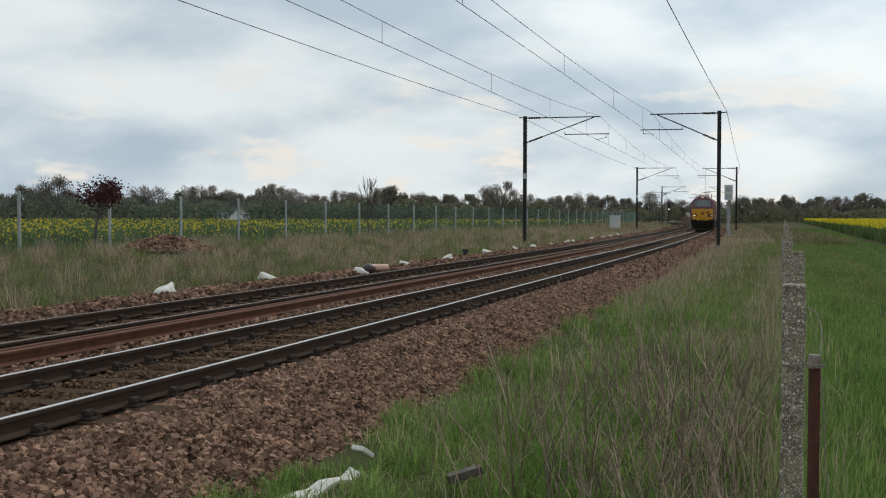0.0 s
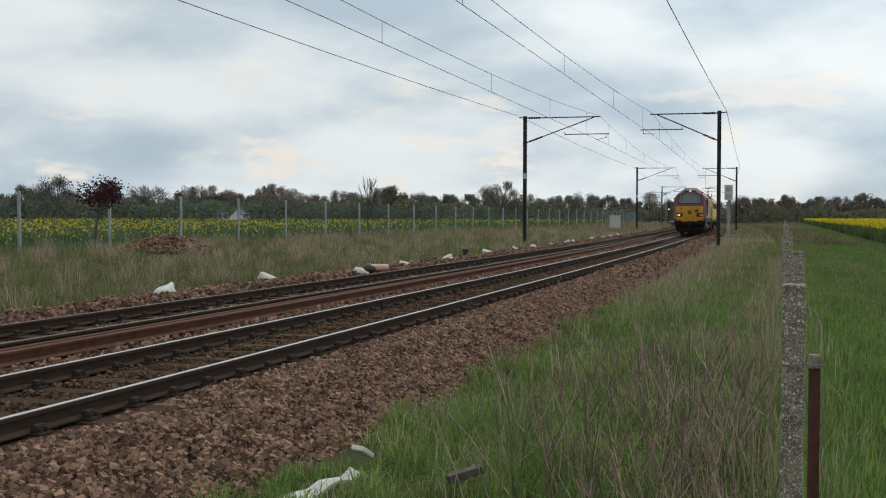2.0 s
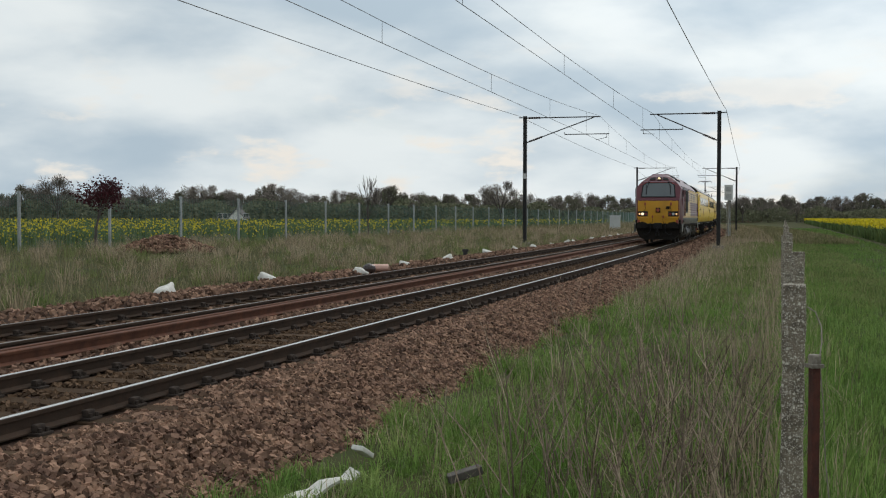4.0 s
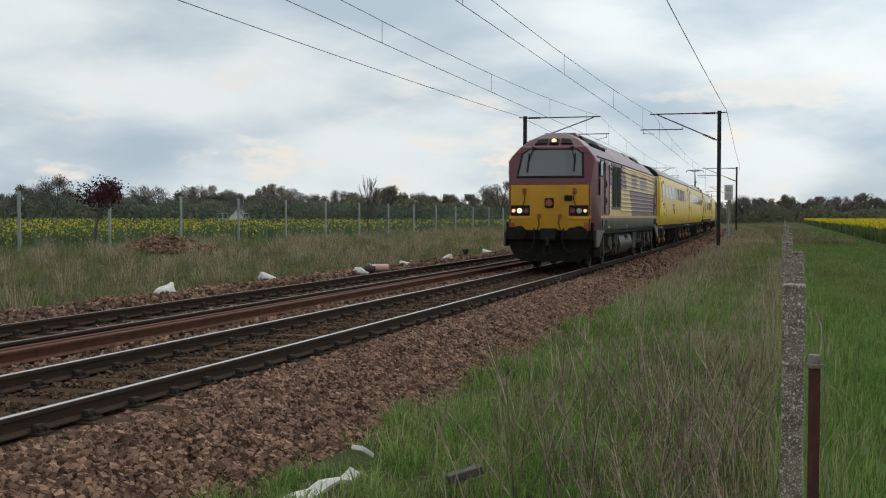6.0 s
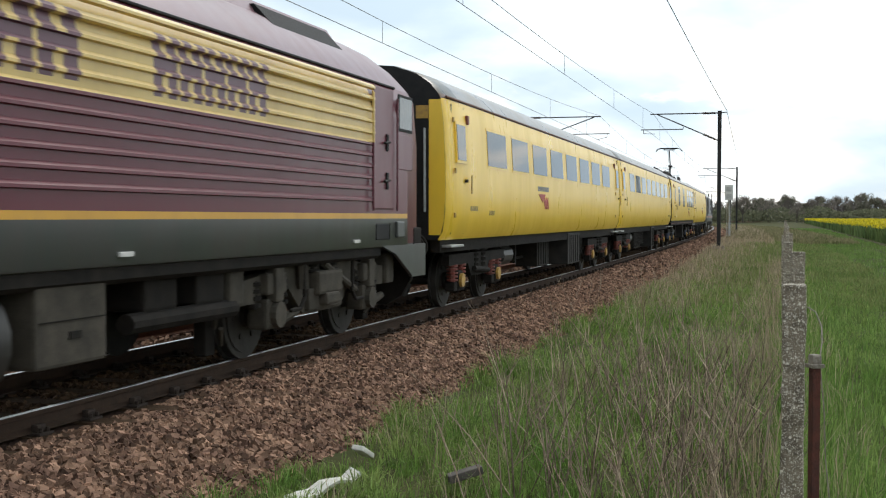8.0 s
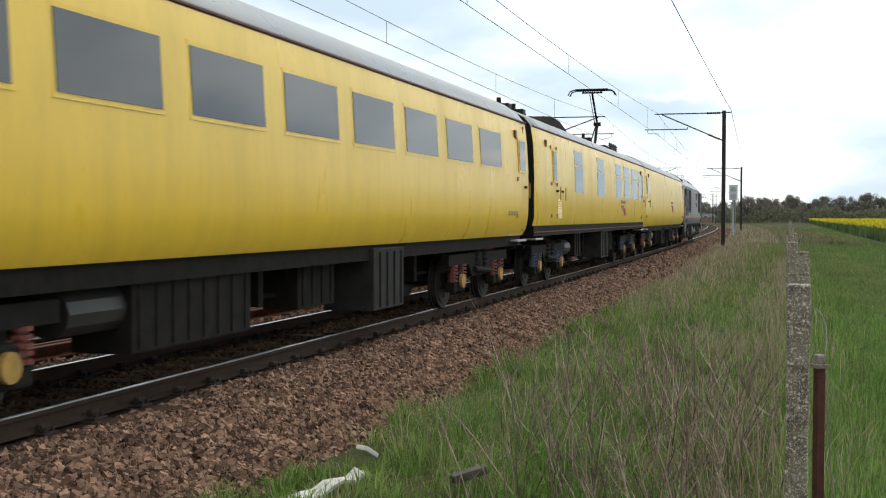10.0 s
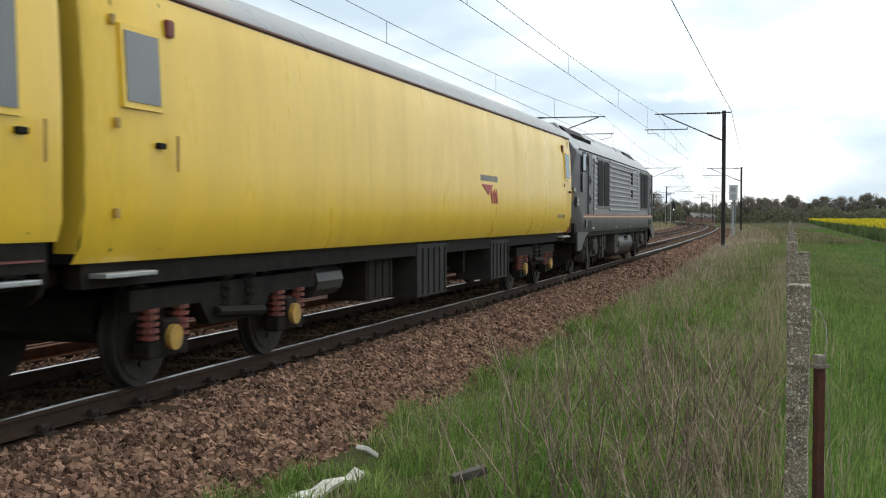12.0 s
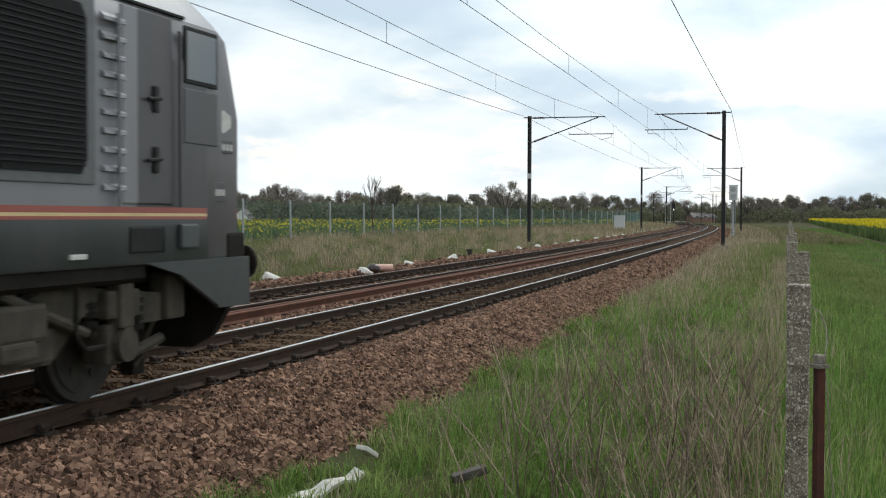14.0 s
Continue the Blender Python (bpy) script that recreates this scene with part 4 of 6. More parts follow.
def dome_tree(seed, height, wide, low, twigs, leaves, label):
    """A broad tree: limbs that fan out to clumps of fine twigs, which together make an uneven dome."""
    rnd, rng = random.Random(seed), np.random.default_rng(seed)
    t = thing("tree", Matrix(), label, "tree", "trees along the skyline")
    fork = Vector((0, 0, low * height))
    limbs = [(Vector((0, 0, -0.3)), fork * 1.15, height * 0.026, height * 0.017)]
    mids, radii = [], []
    for k in range(rnd.randint(13, 18)):
        az, up = rnd.uniform(0, 6.283), rnd.uniform(-0.25, 1.0)
        flat = math.sqrt(max(0.0, 1 - up * up)) * rnd.uniform(0.55, 1.0)
        c = Vector((math.cos(az) * flat * wide * height * 0.36, math.sin(az) * flat * wide * height * 0.36, height * (low + (1 - low) * (0.42 + 0.4 * up))))
        r = height * rnd.uniform(0.1, 0.17)
        mids.append(tuple(c)); radii.append(r)
        f = fork * rnd.uniform(0.75, 1.15)
        bow = f.lerp(c, 0.5) + Vector((0, 0, height * 0.05))
        limbs += [(f, bow, height * 0.011, height * 0.007), (bow, c, height * 0.007, height * 0.004)]
        for _ in range(5):
            d = Vector((rnd.gauss(0, 1), rnd.gauss(0, 1), rnd.gauss(0.5, 0.8))).normalized()
            limbs.append((bow.lerp(c, rnd.uniform(0.4, 1.0)), c + d * r, height * 0.0042, height * 0.0018))
    V, N, L = limb_mesh(limbs)
    fast_mesh("trunk", V, N, L, M_BARK, "", "", t)
    C, R = np.array(mids), np.array(radii)

    def spots(n):
        k = rng.integers(0, len(C), n)
        d = rng.normal(size=(n, 3)); d /= np.linalg.norm(d, axis=1)[:, None]
        return C[k] + d * (R[k] * rng.random(n) ** 0.45)[:, None]
    P = spots(twigs)
    d = P - np.array([0, 0, low * height])
    d /= np.linalg.norm(d, axis=1)[:, None]
    d += rng.normal(0, 0.45, d.shape)
    d /= np.linalg.norm(d, axis=1)[:, None]
    sd = np.cross(d, rng.normal(size=d.shape)); sd /= np.linalg.norm(sd, axis=1)[:, None]
    w = rng.uniform(0.035, 0.07, (twigs, 1))
    tri = np.stack([P - sd * w, P + sd * w, P + d * rng.uniform(0.03, 0.08, (twigs, 1)) * height], 1)
    crown = fast_mesh("crown", tri.reshape(-1, 3), np.full(twigs, 3), np.arange(twigs * 3), M_TWIG, "", "", t)
    if leaves:
        Q = spots(leaves)
        flowers("leaves", Q[:, 0], Q[:, 1], Q[:, 2], rng.uniform(0.08, 0.19, leaves), M_LEAF, "", crown)
    return t


PROTO = []
for i, (h, wd, low, tw, lv, lab) in enumerate([
        (9.5, 1.15, 0.25, 2300, 0, "bare spring tree with a broad twiggy crown"), (8.0, 1.25, 0.18, 1500, 900, "rounded tree in dark early leaf"),
        (11.0, 0.95, 0.3, 2300, 0, "tall bare tree with a domed twiggy crown"), (7.0, 1.4, 0.12, 1300, 1100, "low spreading tree in dull green leaf"),
        (9.0, 1.05, 0.28, 1500, 0, "thin bare tree with open branches"), (8.5, 1.2, 0.16, 1500, 1300, "dense dull green tree"),
        (10.0, 1.35, 0.24, 2600, 0, "wide bare oak-like tree with fine twigs"), (12.0, 0.34, 0.12, 1700, 0, "narrow upright bare poplar")]):
    PROTO.append(dome_tree(40 + i, h, wd, low, tw, lv, lab))


def plant(k, x, y, scale, spin, used=set()):
    m = pose(x, y, -0.1, 0, 0, spin) @ Matrix.Diagonal((scale, scale, scale, 1))
    if k not in used:
        used.add(k)
        PROTO[k].matrix_basis = m
        return PROTO[k]
    t = copy_thing(PROTO[k], m)
    t.scale = (scale, scale, scale)
    return t


def skyline():
    """Trees behind the fields; each belt is a row of bearings (tangent), distance and top heights."""
    rnd = random.Random(21)
    for b0, b1, dist, count, top in ((-0.43, -0.32, 265, 20, 7.8), (-0.33, 0.0, 285, 56, 8.0), (-0.02, 0.12, 330, 24, 8.2), (0.10, 0.20, 420, 15, 8.6), (0.19, 0.31, 400, 22, 8.4), (0.26, 0.46, 430, 32, 9.6)):
        for i in range(count):
            b = b0 + (b1 - b0) * (i + rnd.uniform(0.1, 0.9)) / count
            d = dist + rnd.uniform(-22, 45)
            k = rnd.choice((0, 1, 3, 4, 5, 2, 6, 1, 3))
            height = (9.5, 8.0, 11.0, 7.0, 9.0, 8.5, 10.0, 12.0)[k] * 1.05
            plant(k, b * d, d, top / height * rnd.choice((0.75, 0.9, 1.0, 1.0, 1.2)) * d / dist, rnd.uniform(0, 360))
    for px, d, k, h in ((-0.335, 240, 0, 11.0), (-0.262, 270, 4, 9.6), (-0.197, 280, 6, 10), (-0.143, 270, 6, 10.2), (-0.043, 270, 1, 9.6), (0.05, 300, 6, 12.0), (0.118, 420, 7, 12.0), (0.128, 420, 7, 11.5),
                        (-0.215, 275, 4, 9.8), (-0.09, 290, 0, 9), (0.075, 330, 4, 9), (0.163, 420, 3, 10.5), (0.18, 420, 4, 12), (0.325, 410, 6, 10), (0.345, 420, 0, 10.5), (0.36, 420, 6, 10)):
        base = (9.5, 8.0, 11.0, 7.0, 9.0, 8.5, 10.0, 12.0)[k] * 1.05
        plant(k, px * d, d, h / base, px * 900)
    # the undergrowth below them
    n = 80000
    b = RNG.uniform(-0.46, 0.48, n)
    d = np.where(b < 0.02, 262, np.where(b < 0.1, 310, 395)) + RNG.uniform(0, 30, n)
    top = 3.2 + 2.4 * patch(b * 90, d * 0.02, 1.0, 2.0)
    z = top * RNG.random(n) ** 0.8
    flowers("undergrowth", b * d, d, z, RNG.uniform(0.18, 0.42, n), M_LEAF, "dark scrub and hedge below the skyline trees", category="hedge")


skyline()


def tree_near():
    t = tree("purple_tree", 79, 3.45, 0.42, 2000, 0.045, M_PURPLE, "young purple-leaved tree before the fence", 0.4, 2, 1.0, 1.45)
    t.matrix_basis = pose(-14.4, 47.6, 0.0)
    t["group"] = ""
    rnd = random.Random(5)
    limbs, tips = grow(rnd, 5.6, 0.2, 2, 0.35)
    t = thing("bare_sapling", pose(-5.4, 84, -0.1), "tall thin leafless sapling before the fence", "tree")
    V, N, L = limb_mesh([(p, q, max(r * 0.45, 0.018), max(r1 * 0.45, 0.014)) for p, q, r, r1 in limbs])
    fast_mesh("trunk", V, N, L, M_BARK, "", "", t)


tree_near()


def house(x, y, turn, w, d, h, roof, wall_mat, roof_mat, label):
    t = thing("house", pose(x, y, -0.1, 0, 0, turn), label, "house", "distant houses")
    bm = nb(); box(bm, -w / 2, w / 2, -d / 2, d / 2, -0.3, h); 
    prism(bm, [(-d / 2, h), (d / 2, h), (0, h + roof)], 0, -w / 2, w / 2)
    part("wall", bm, wall_mat, t)
    bm = nb()
    for sx in (-1, 1):
        prism(bm, [(sx * (d / 2 + 0.3), h - 0.15), (0, h + roof + 0.1), (0, h + roof + 0.3), (sx * (d / 2 + 0.3), h + 0.05)], 0, -w / 2 - 0.25, w / 2 + 0.25)
    rf = part("roof", bm, roof_mat, t)
    bm = nb(); box(bm, w * 0.3, w * 0.3 + 0.7, -0.35, 0.35, h + roof * 0.6, h + roof + 1.0, 0.03); part("chimney", bm, roof_mat, rf)
    for k in range(3):
        xx = -w * 0.35 + k * w * 0.35
        bm = nb(); box(bm, xx - 0.5, xx + 0.5, -d / 2 - 0.04, -d / 2 + 0.02, 1.0, 2.2)
        wn = part("window", bm, M_PLATE, t)
        bm = nb(); box(bm, xx - 0.42, xx + 0.42, -d / 2 - 0.055, -d / 2 - 0.03, 1.08, 2.12); part("pane", bm, M_DARKPANE, wn)
    return t


M_DARKPANE = glass("dark_pane", (0.03, 0.035, 0.04), 0.1)
M_WHITE = surf("white_render", (0.75, 0.74, 0.7), (0.65, 0.64, 0.6), 0.6, 0.8)
M_SLATE = surf("slate_roof", (0.12, 0.11, 0.11), (0.17, 0.14, 0.13), 2, 0.8)
M_BRICK = surf("brown_brick", (0.26, 0.16, 0.12), (0.2, 0.12, 0.09), 3, 0.9)
house(-45.5, 256, 80, 3.2, 3.4, 1.2, 1.9, M_WHITE, M_SLATE, "distant white gabled cottage below the trees")
house(-48.6, 258, 0, 3.2, 3, 0.8, 0.4, M_WHITE, M_SLATE, "distant low white outbuilding")
house(148, 425, 12, 9, 6, 2.6, 3.0, M_BRICK, M_SLATE, "distant brick cottage across the yellow field")
house(139, 430, 5, 7, 6, 2.4, 2.4, M_BRICK, M_SLATE, "distant brick house among trees")
house(87, 395, 20, 9, 5, 1.5, 1.3, M_BRICK, M_SLATE, "long distant building beyond the bend")
house(110, 440, 5, 22, 7, 2.6, 2.2, M_BRICK, M_SLATE, "row of distant houses behind the railway")
house(86, 440, 0, 11, 6, 2.8, 2.0, M_WHITE, M_SLATE, "distant pale house beyond the signals")


# ---- small things in the near grass ----
def scraps():
    bm = nb()
    box(bm, -0.4, 0.4, -0.045, 0.045, -0.015, 0.015)
    bmesh.ops.subdivide_edges(bm, edges=bm.edges[:], cuts=6, use_grid_fill=True)
    for v in bm.verts:
        v.co.y *= 1 + 1.3 * abs(noise.noise(v.co * 4 + Vector((3, 1, 0))))
        v.co.z += 0.05 * noise.noise(v.co * 5)
    bmesh.ops.transform(bm, matrix=pose(-0.9, 8.3, -0.45, 6, -8, 52), verts=bm.verts[:])
    tagged(part("plastic_sheet", bm, M_BAG), "torn strip of white plastic sheet in the grass", "plastic sheet")
    bm = nb()
    box(bm, -0.12, 0.12, -0.05, 0.05, -0.02, 0.02, 0.01)
    bmesh.ops.transform(bm, matrix=pose(-0.62, 8.9, -0.3, 5, 25, 70), verts=bm.verts[:])
    tagged(part("plastic_scrap", bm, M_BAG), "small white plastic scrap in the grass", "plastic scrap")
    bm = nb()
    box(bm, -0.13, 0.13, -0.05, 0.05, -0.03, 0.03, 0.01)
    bmesh.ops.transform(bm, matrix=pose(0.16, 8.3, -0.34, 0, -14, 15), verts=bm.verts[:])
    tagged(part("timber_offcut", bm, M_BARK), "dark broken timber offcut in the grass", "timber")


scraps()


# ---- the train ----
def livery(name, base, regions, rough=0.38, metal=0.0, dirt=(0.12, 0.09, 0.07), grime=0.35):
    """Paint in areas: regions are (colour, [(a, b, c), ...]), painted where a*y + b*z + c > 0 for all. Weathered with streaks and road dirt."""
    m = bpy.data.materials.new(name)
    m.use_nodes = True
    nt = m.node_tree
    n, l = nt.nodes.new, nt.links.new
    bsdf = nt.nodes["Principled BSDF"]
    tc, sep = n("ShaderNodeTexCoord"), n("ShaderNodeSeparateXYZ")
    l(tc.outputs["Object"], sep.inputs[0])
    rgb = n("ShaderNodeRGB"); rgb.outputs[0].default_value = (*base, 1)
    col = rgb.outputs[0]
    for colour, tests in regions:
        fac = None
        for a, b, c in tests:
            p = n("ShaderNodeMath"); p.operation = "MULTIPLY_ADD"; p.inputs[1].default_value, p.inputs[2].default_value = a, c
            l(sep.outputs["Y"], p.inputs[0])
            q = n("ShaderNodeMath"); q.operation = "MULTIPLY_ADD"; q.inputs[1].default_value = b
            l(sep.outputs["Z"], q.inputs[0]); l(p.outputs[0], q.inputs[2])
            g = n("ShaderNodeMath"); g.operation = "GREATER_THAN"; g.inputs[1].default_value = 0.0
            l(q.outputs[0], g.inputs[0])
            if fac is None:
                fac = g.outputs[0]
            else:
                mu = n("ShaderNodeMath"); mu.operation = "MULTIPLY"
                l(fac, mu.inputs[0]); l(g.outputs[0], mu.inputs[1]); fac = mu.outputs[0]
        mx = n("ShaderNodeMix"); mx.data_type = "RGBA"; mx.inputs["B"].default_value = (*colour, 1)
        l(fac, mx.inputs["Factor"]); l(col, mx.inputs["A"]); col = mx.outputs["Result"]
    mp = n("ShaderNodeMapping"); mp.inputs["Scale"].default_value = (1.0, 1.6, 0.35)
    l(tc.outputs["Object"], mp.inputs[0])
    t = n("ShaderNodeTexNoise"); t.inputs["Scale"].default_value, t.inputs["Detail"].default_value, t.inputs["Roughness"].default_value = 1.3, 7, 0.66
    l(mp.outputs[0], t.inputs["Vector"])
    r = n("ShaderNodeMapRange"); r.inputs["From Min"].default_value, r.inputs["From Max"].default_value = 0.42, 0.8
    r.inputs["To Max"].default_value = grime
    l(t.outputs["Fac"], r.inputs["Value"])
    mx = n("ShaderNodeMix"); mx.data_type = "RGBA"; mx.inputs["B"].default_value = (*dirt, 1)
    l(r.outputs["Result"], mx.inputs["Factor"]); l(col, mx.inputs["A"])
    l(mx.outputs["Result"], bsdf.inputs["Base Color"])
    rr = n("ShaderNodeMapRange"); rr.inputs["To Min"].default_value, rr.inputs["To Max"].default_value = rough - 0.1, rough + 0.25
    l(t.outputs["Fac"], rr.inputs["Value"]); l(rr.outputs["Result"], bsdf.inputs["Roughness"])
    bsdf.inputs["Metallic"].default_value = metal
    b2 = n("ShaderNodeTexNoise"); b2.inputs["Scale"].default_value = 1.1; b2.inputs["Detail"].default_value = 2
    l(tc.outputs["Object"], b2.inputs["Vector"])
    bp = n("ShaderNodeBump"); bp.inputs["Strength"].default_value = 0.25; bp.inputs["Distance"].default_value = 0.03
    l(b2.outputs["Fac"], bp.inputs["Height"]); l(bp.outputs[0], bsdf.inputs["Normal"])
    MATS[name] = m
    return m


GOLD, MAROON, SOLE = (0.68, 0.49, 0.17), (0.12, 0.019, 0.032), (0.045, 0.049, 0.046)
STRIPE = (0.62, 0.33, 0.04)
LETTERS = []
for y_, w_ in [(0.92, 0.5), (0.36, 0.5), (-0.2, 0.48), (-1.74, 0.38), (-2.18, 0.38), (-2.62, 0.38), (-3.06, 0.38), (-3.5, 0.38)]:
    a_ = len(LETTERS) % 3 * 0.07
    for lo_, hi_, z0_, z1_ in ((0.0, 0.36, 2.53, 3.06 - a_), (0.62, 1.0, 2.53 + a_, 3.06), (0.3, 0.7, 2.74, 2.86)):
        LETTERS.append(((0.13, 0.05, 0.075), [(-1, 0, y_ - w_ * lo_), (1, 0, -(y_ - w_ * hi_)), (0, 1, -z0_), (0, -1, z1_)]))
M_LOCO1 = livery("maroon_and_gold_paint", MAROON, [
    (GOLD, [(-1, 0.96, -0.10), (0, 1, -2.46), (0, -1, 3.2), (1, 0, 6.98)]),
    (GOLD, [(1, -0.88, 0.62), (0, -1, 2.46), (0, 1, -1.55), (-1, 0, 6.72)]),
    *LETTERS,
    ((0.19, 0.10, 0.115), [(0, 1, -3.28)]),
    (STRIPE, [(0, 1, -1.5), (0, -1, 1.565)]),
    (SOLE, [(0, -1, 1.5)])], rough=0.27, grime=0.25, dirt=(0.15, 0.075, 0.075))
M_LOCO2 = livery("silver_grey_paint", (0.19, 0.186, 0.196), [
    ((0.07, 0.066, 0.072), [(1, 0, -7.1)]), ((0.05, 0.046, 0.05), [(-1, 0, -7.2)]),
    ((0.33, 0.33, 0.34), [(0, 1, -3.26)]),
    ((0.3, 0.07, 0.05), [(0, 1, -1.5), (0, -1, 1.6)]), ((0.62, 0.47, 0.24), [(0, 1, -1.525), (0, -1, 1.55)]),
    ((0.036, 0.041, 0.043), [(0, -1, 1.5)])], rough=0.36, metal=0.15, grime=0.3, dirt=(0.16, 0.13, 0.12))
M_YEL = livery("yellow_coach_paint", (0.87, 0.56, 0.05), [
    ((0.10, 0.045, 0.035), [(0, 1, -3.36), (0, -1, 3.43)]),
    ((0.17, 0.165, 0.165), [(0, 1, -3.43)]),
    ((0.03, 0.036, 0.034), [(0, 1, -3.43), (1, 0, -9.1)])], rough=0.24, grime=0.3, dirt=(0.38, 0.25, 0.06))
M_FRONT = livery("yellow_cab_front", (0.6, 0.30, 0.015), [], rough=0.4, grime=0.35, dirt=(0.25, 0.13, 0.04))
M_NOSE1 = livery("maroon_cab_front", (0.105, 0.017, 0.026), [], rough=0.36, grime=0.2)
M_NOSE2 = livery("dark_grey_cab_front", (0.07, 0.062, 0.068), [], rough=0.36, grime=0.2)
# grimy steel, its colour darkened further for the shadow under the train
M_UNDER = surf("shaded_underframe_grime", (0.011, 0.01, 0.009), (0.024, 0.02, 0.0165), 5, 0.85, 0.1, 0.3, spec=0.15)
M_BOGIE = surf("bogie_dust", (0.042, 0.038, 0.031), (0.085, 0.073, 0.058), 4, 0.8, 0.1, 0.3, spec=0.15)
M_WHEEL = surf("wheel_steel", (0.055, 0.05, 0.044), (0.03, 0.028, 0.026), 6, 0.6, 0.3, 0.15, spec=0.15)
M_TREAD = surf("wheel_tread", (0.6, 0.6, 0.6), (0.4, 0.4, 0.4), 6, 0.25, 1.0, 0.0)
M_BLACK = surf("black_fitting", (0.012, 0.012, 0.013), (0.02, 0.019, 0.018), 7, 0.6, 0, 0.15, spec=0.15)
M_GRILLE = surf("grille_black", (0.008, 0.008, 0.009), (0.016, 0.016, 0.016), 30, 0.7, 0.2, 0.1, spec=0.15)
# base colour lightened to stand for reflections in the cab and door glass
M_GLASS = glass("window_glass", (0.085, 0.095, 0.095), 0.04)
M_GLASS3 = glass("dark_coach_window_glass", (0.02, 0.023, 0.026), 0.05)
# paler copy of the coach glass, with reflected sky put into its colour
M_GLASS2 = glass("sky_paled_coach_glass", (0.11, 0.12, 0.125), 0.05)
M_GFRAME = surf("grille_frame_grey", (0.11, 0.112, 0.115), (0.08, 0.08, 0.083), 5, 0.5)
M_BOX = surf("equipment_box_dark", (0.02, 0.0195, 0.019), (0.04, 0.037, 0.033), 4, 0.7, 0, 0.2, spec=0.15)
M_ORANGE = surf("orange_cover", (0.4, 0.08, 0.035), (0.22, 0.05, 0.03), 8, 0.6)
M_SPRING = surf("red_spring", (0.24, 0.045, 0.03), (0.1, 0.04, 0.03), 10, 0.6)
M_SPRINGB = surf("blue_spring", (0.05, 0.075, 0.14), (0.06, 0.06, 0.075), 10, 0.6)
M_CAP = surf("yellow_axle_cap", (0.48, 0.28, 0.04), (0.25, 0.15, 0.05), 9, 0.5)
M_TANK = surf("tank_grey", (0.026, 0.025, 0.024), (0.046, 0.042, 0.038), 3, 0.5, 0.1, 0.1, spec=0.35)
M_PALE = surf("pale_lettering", (0.6, 0.58, 0.55), None, 10, 0.6, 0, 0)
M_MARK = surf("maroon_lettering", (0.13, 0.05, 0.075), None, 10, 0.5, 0, 0)
M_REDMARK = surf("red_mark", (0.42, 0.05, 0.04), None, 10, 0.5, 0, 0)
M_BLUEMARK = surf("blue_grey_lettering", (0.2, 0.2, 0.2), None, 10, 0.5, 0, 0)
G_HEAD = lamp_glow("headlight_glow", (1.0, 0.8, 0.52), 1.1)
G_MARK = lamp_glow("marker_glow", (1.0, 0.55, 0.25), 0.9)
G_TOP = lamp_glow("top_light_glow", (1.0, 0.72, 0.4), 0.9)
M_LENS = glass("lamp_lens", (0.35, 0.38, 0.4), 0.08)
M_TAIL = glass("tail_lens", (0.16, 0.01, 0.015), 0.15)

LOCO_SECTION = [(1.338, 1.12), (1.345, 1.5), (1.345, 2.85), (1.30, 3.08), (1.17, 3.31), (0.98, 3.54), (0.72, 3.77), (0.42, 3.93), (0.15, 3.99)]


def cut(bm, co, no):
    g = bm.verts[:] + bm.edges[:] + bm.faces[:]
    r = bmesh.ops.bisect_plane(bm, geom=g, plane_co=co, plane_no=no, clear_outer=True)
    es = [e for e in r["geom_cut"] if isinstance(e, bmesh.types.BMEdge)]
    if es:
        bmesh.ops.contextual_create(bm, geom=es)


def slice_at(bm, co, no):
    bmesh.ops.bisect_plane(bm, geom=bm.verts[:] + bm.edges[:] + bm.faces[:], plane_co=co, plane_no=no)


def loco_body(paint, nose):
    bm = nb()
    sec = LOCO_SECTION + [(-x, z) for x, z in LOCO_SECTION[::-1]]
    prism(bm, sec, 1, -9.28, 9.28)
    for e in (1, -1):
        cut(bm, (0, e * 9.28, 2.47), (0, e * math.cos(0.5), math.sin(0.5)))
        cut(bm, (0, e * 8.70, 3.55), (0, e * 0.62, 0.78))
        for sx in (1, -1):
            cut(bm, (sx * 1.345, e * 8.35, 0), (sx * 0.985, e * 0.172, 0))
            cut(bm, (sx * 1.16, e * 9.28, 0), (sx * 0.80, e * 0.60, 0))
    for e in (1, -1):
        slice_at(bm, (0, e * 8.35, 0), (0, 1, 0))
    slice_at(bm, (0, 0, 2.47), (0, 0, 1))
    bmesh.ops.recalc_face_normals(bm, faces=bm.faces[:])
    bm.normal_update()
    for f in bm.faces:
        c = f.calc_center_median()
        if abs(c.y) > 8.4 and (abs(f.normal.y) > 0.12):
            f.material_index = 2 if c.z < 2.47 and abs(f.normal.y) > 0.5 else 1
    es = [e for e in bm.edges if len(e.link_faces) == 2 and e.calc_face_angle(0) > 0.3]
    bmesh.ops.bevel(bm, geom=es, offset=0.035, segments=2, affect="EDGES", profile=0.5)
    return bm, (paint, nose, M_FRONT)


def coil(bm, x, y, z0, z1, r, w, turns=5):
    for i in range(turns):
        z = z0 + (z1 - z0) * (i + 0.5) / turns
        bmesh.ops.create_cone(bm, cap_ends=True, segments=10, radius1=r, radius2=r, depth=(z1 - z0) / turns * 0.55, matrix=Matrix.Translation((x, y, z)))
    tube(bm, (x, y, z0), (x, y, z1), r * 0.55, 8)


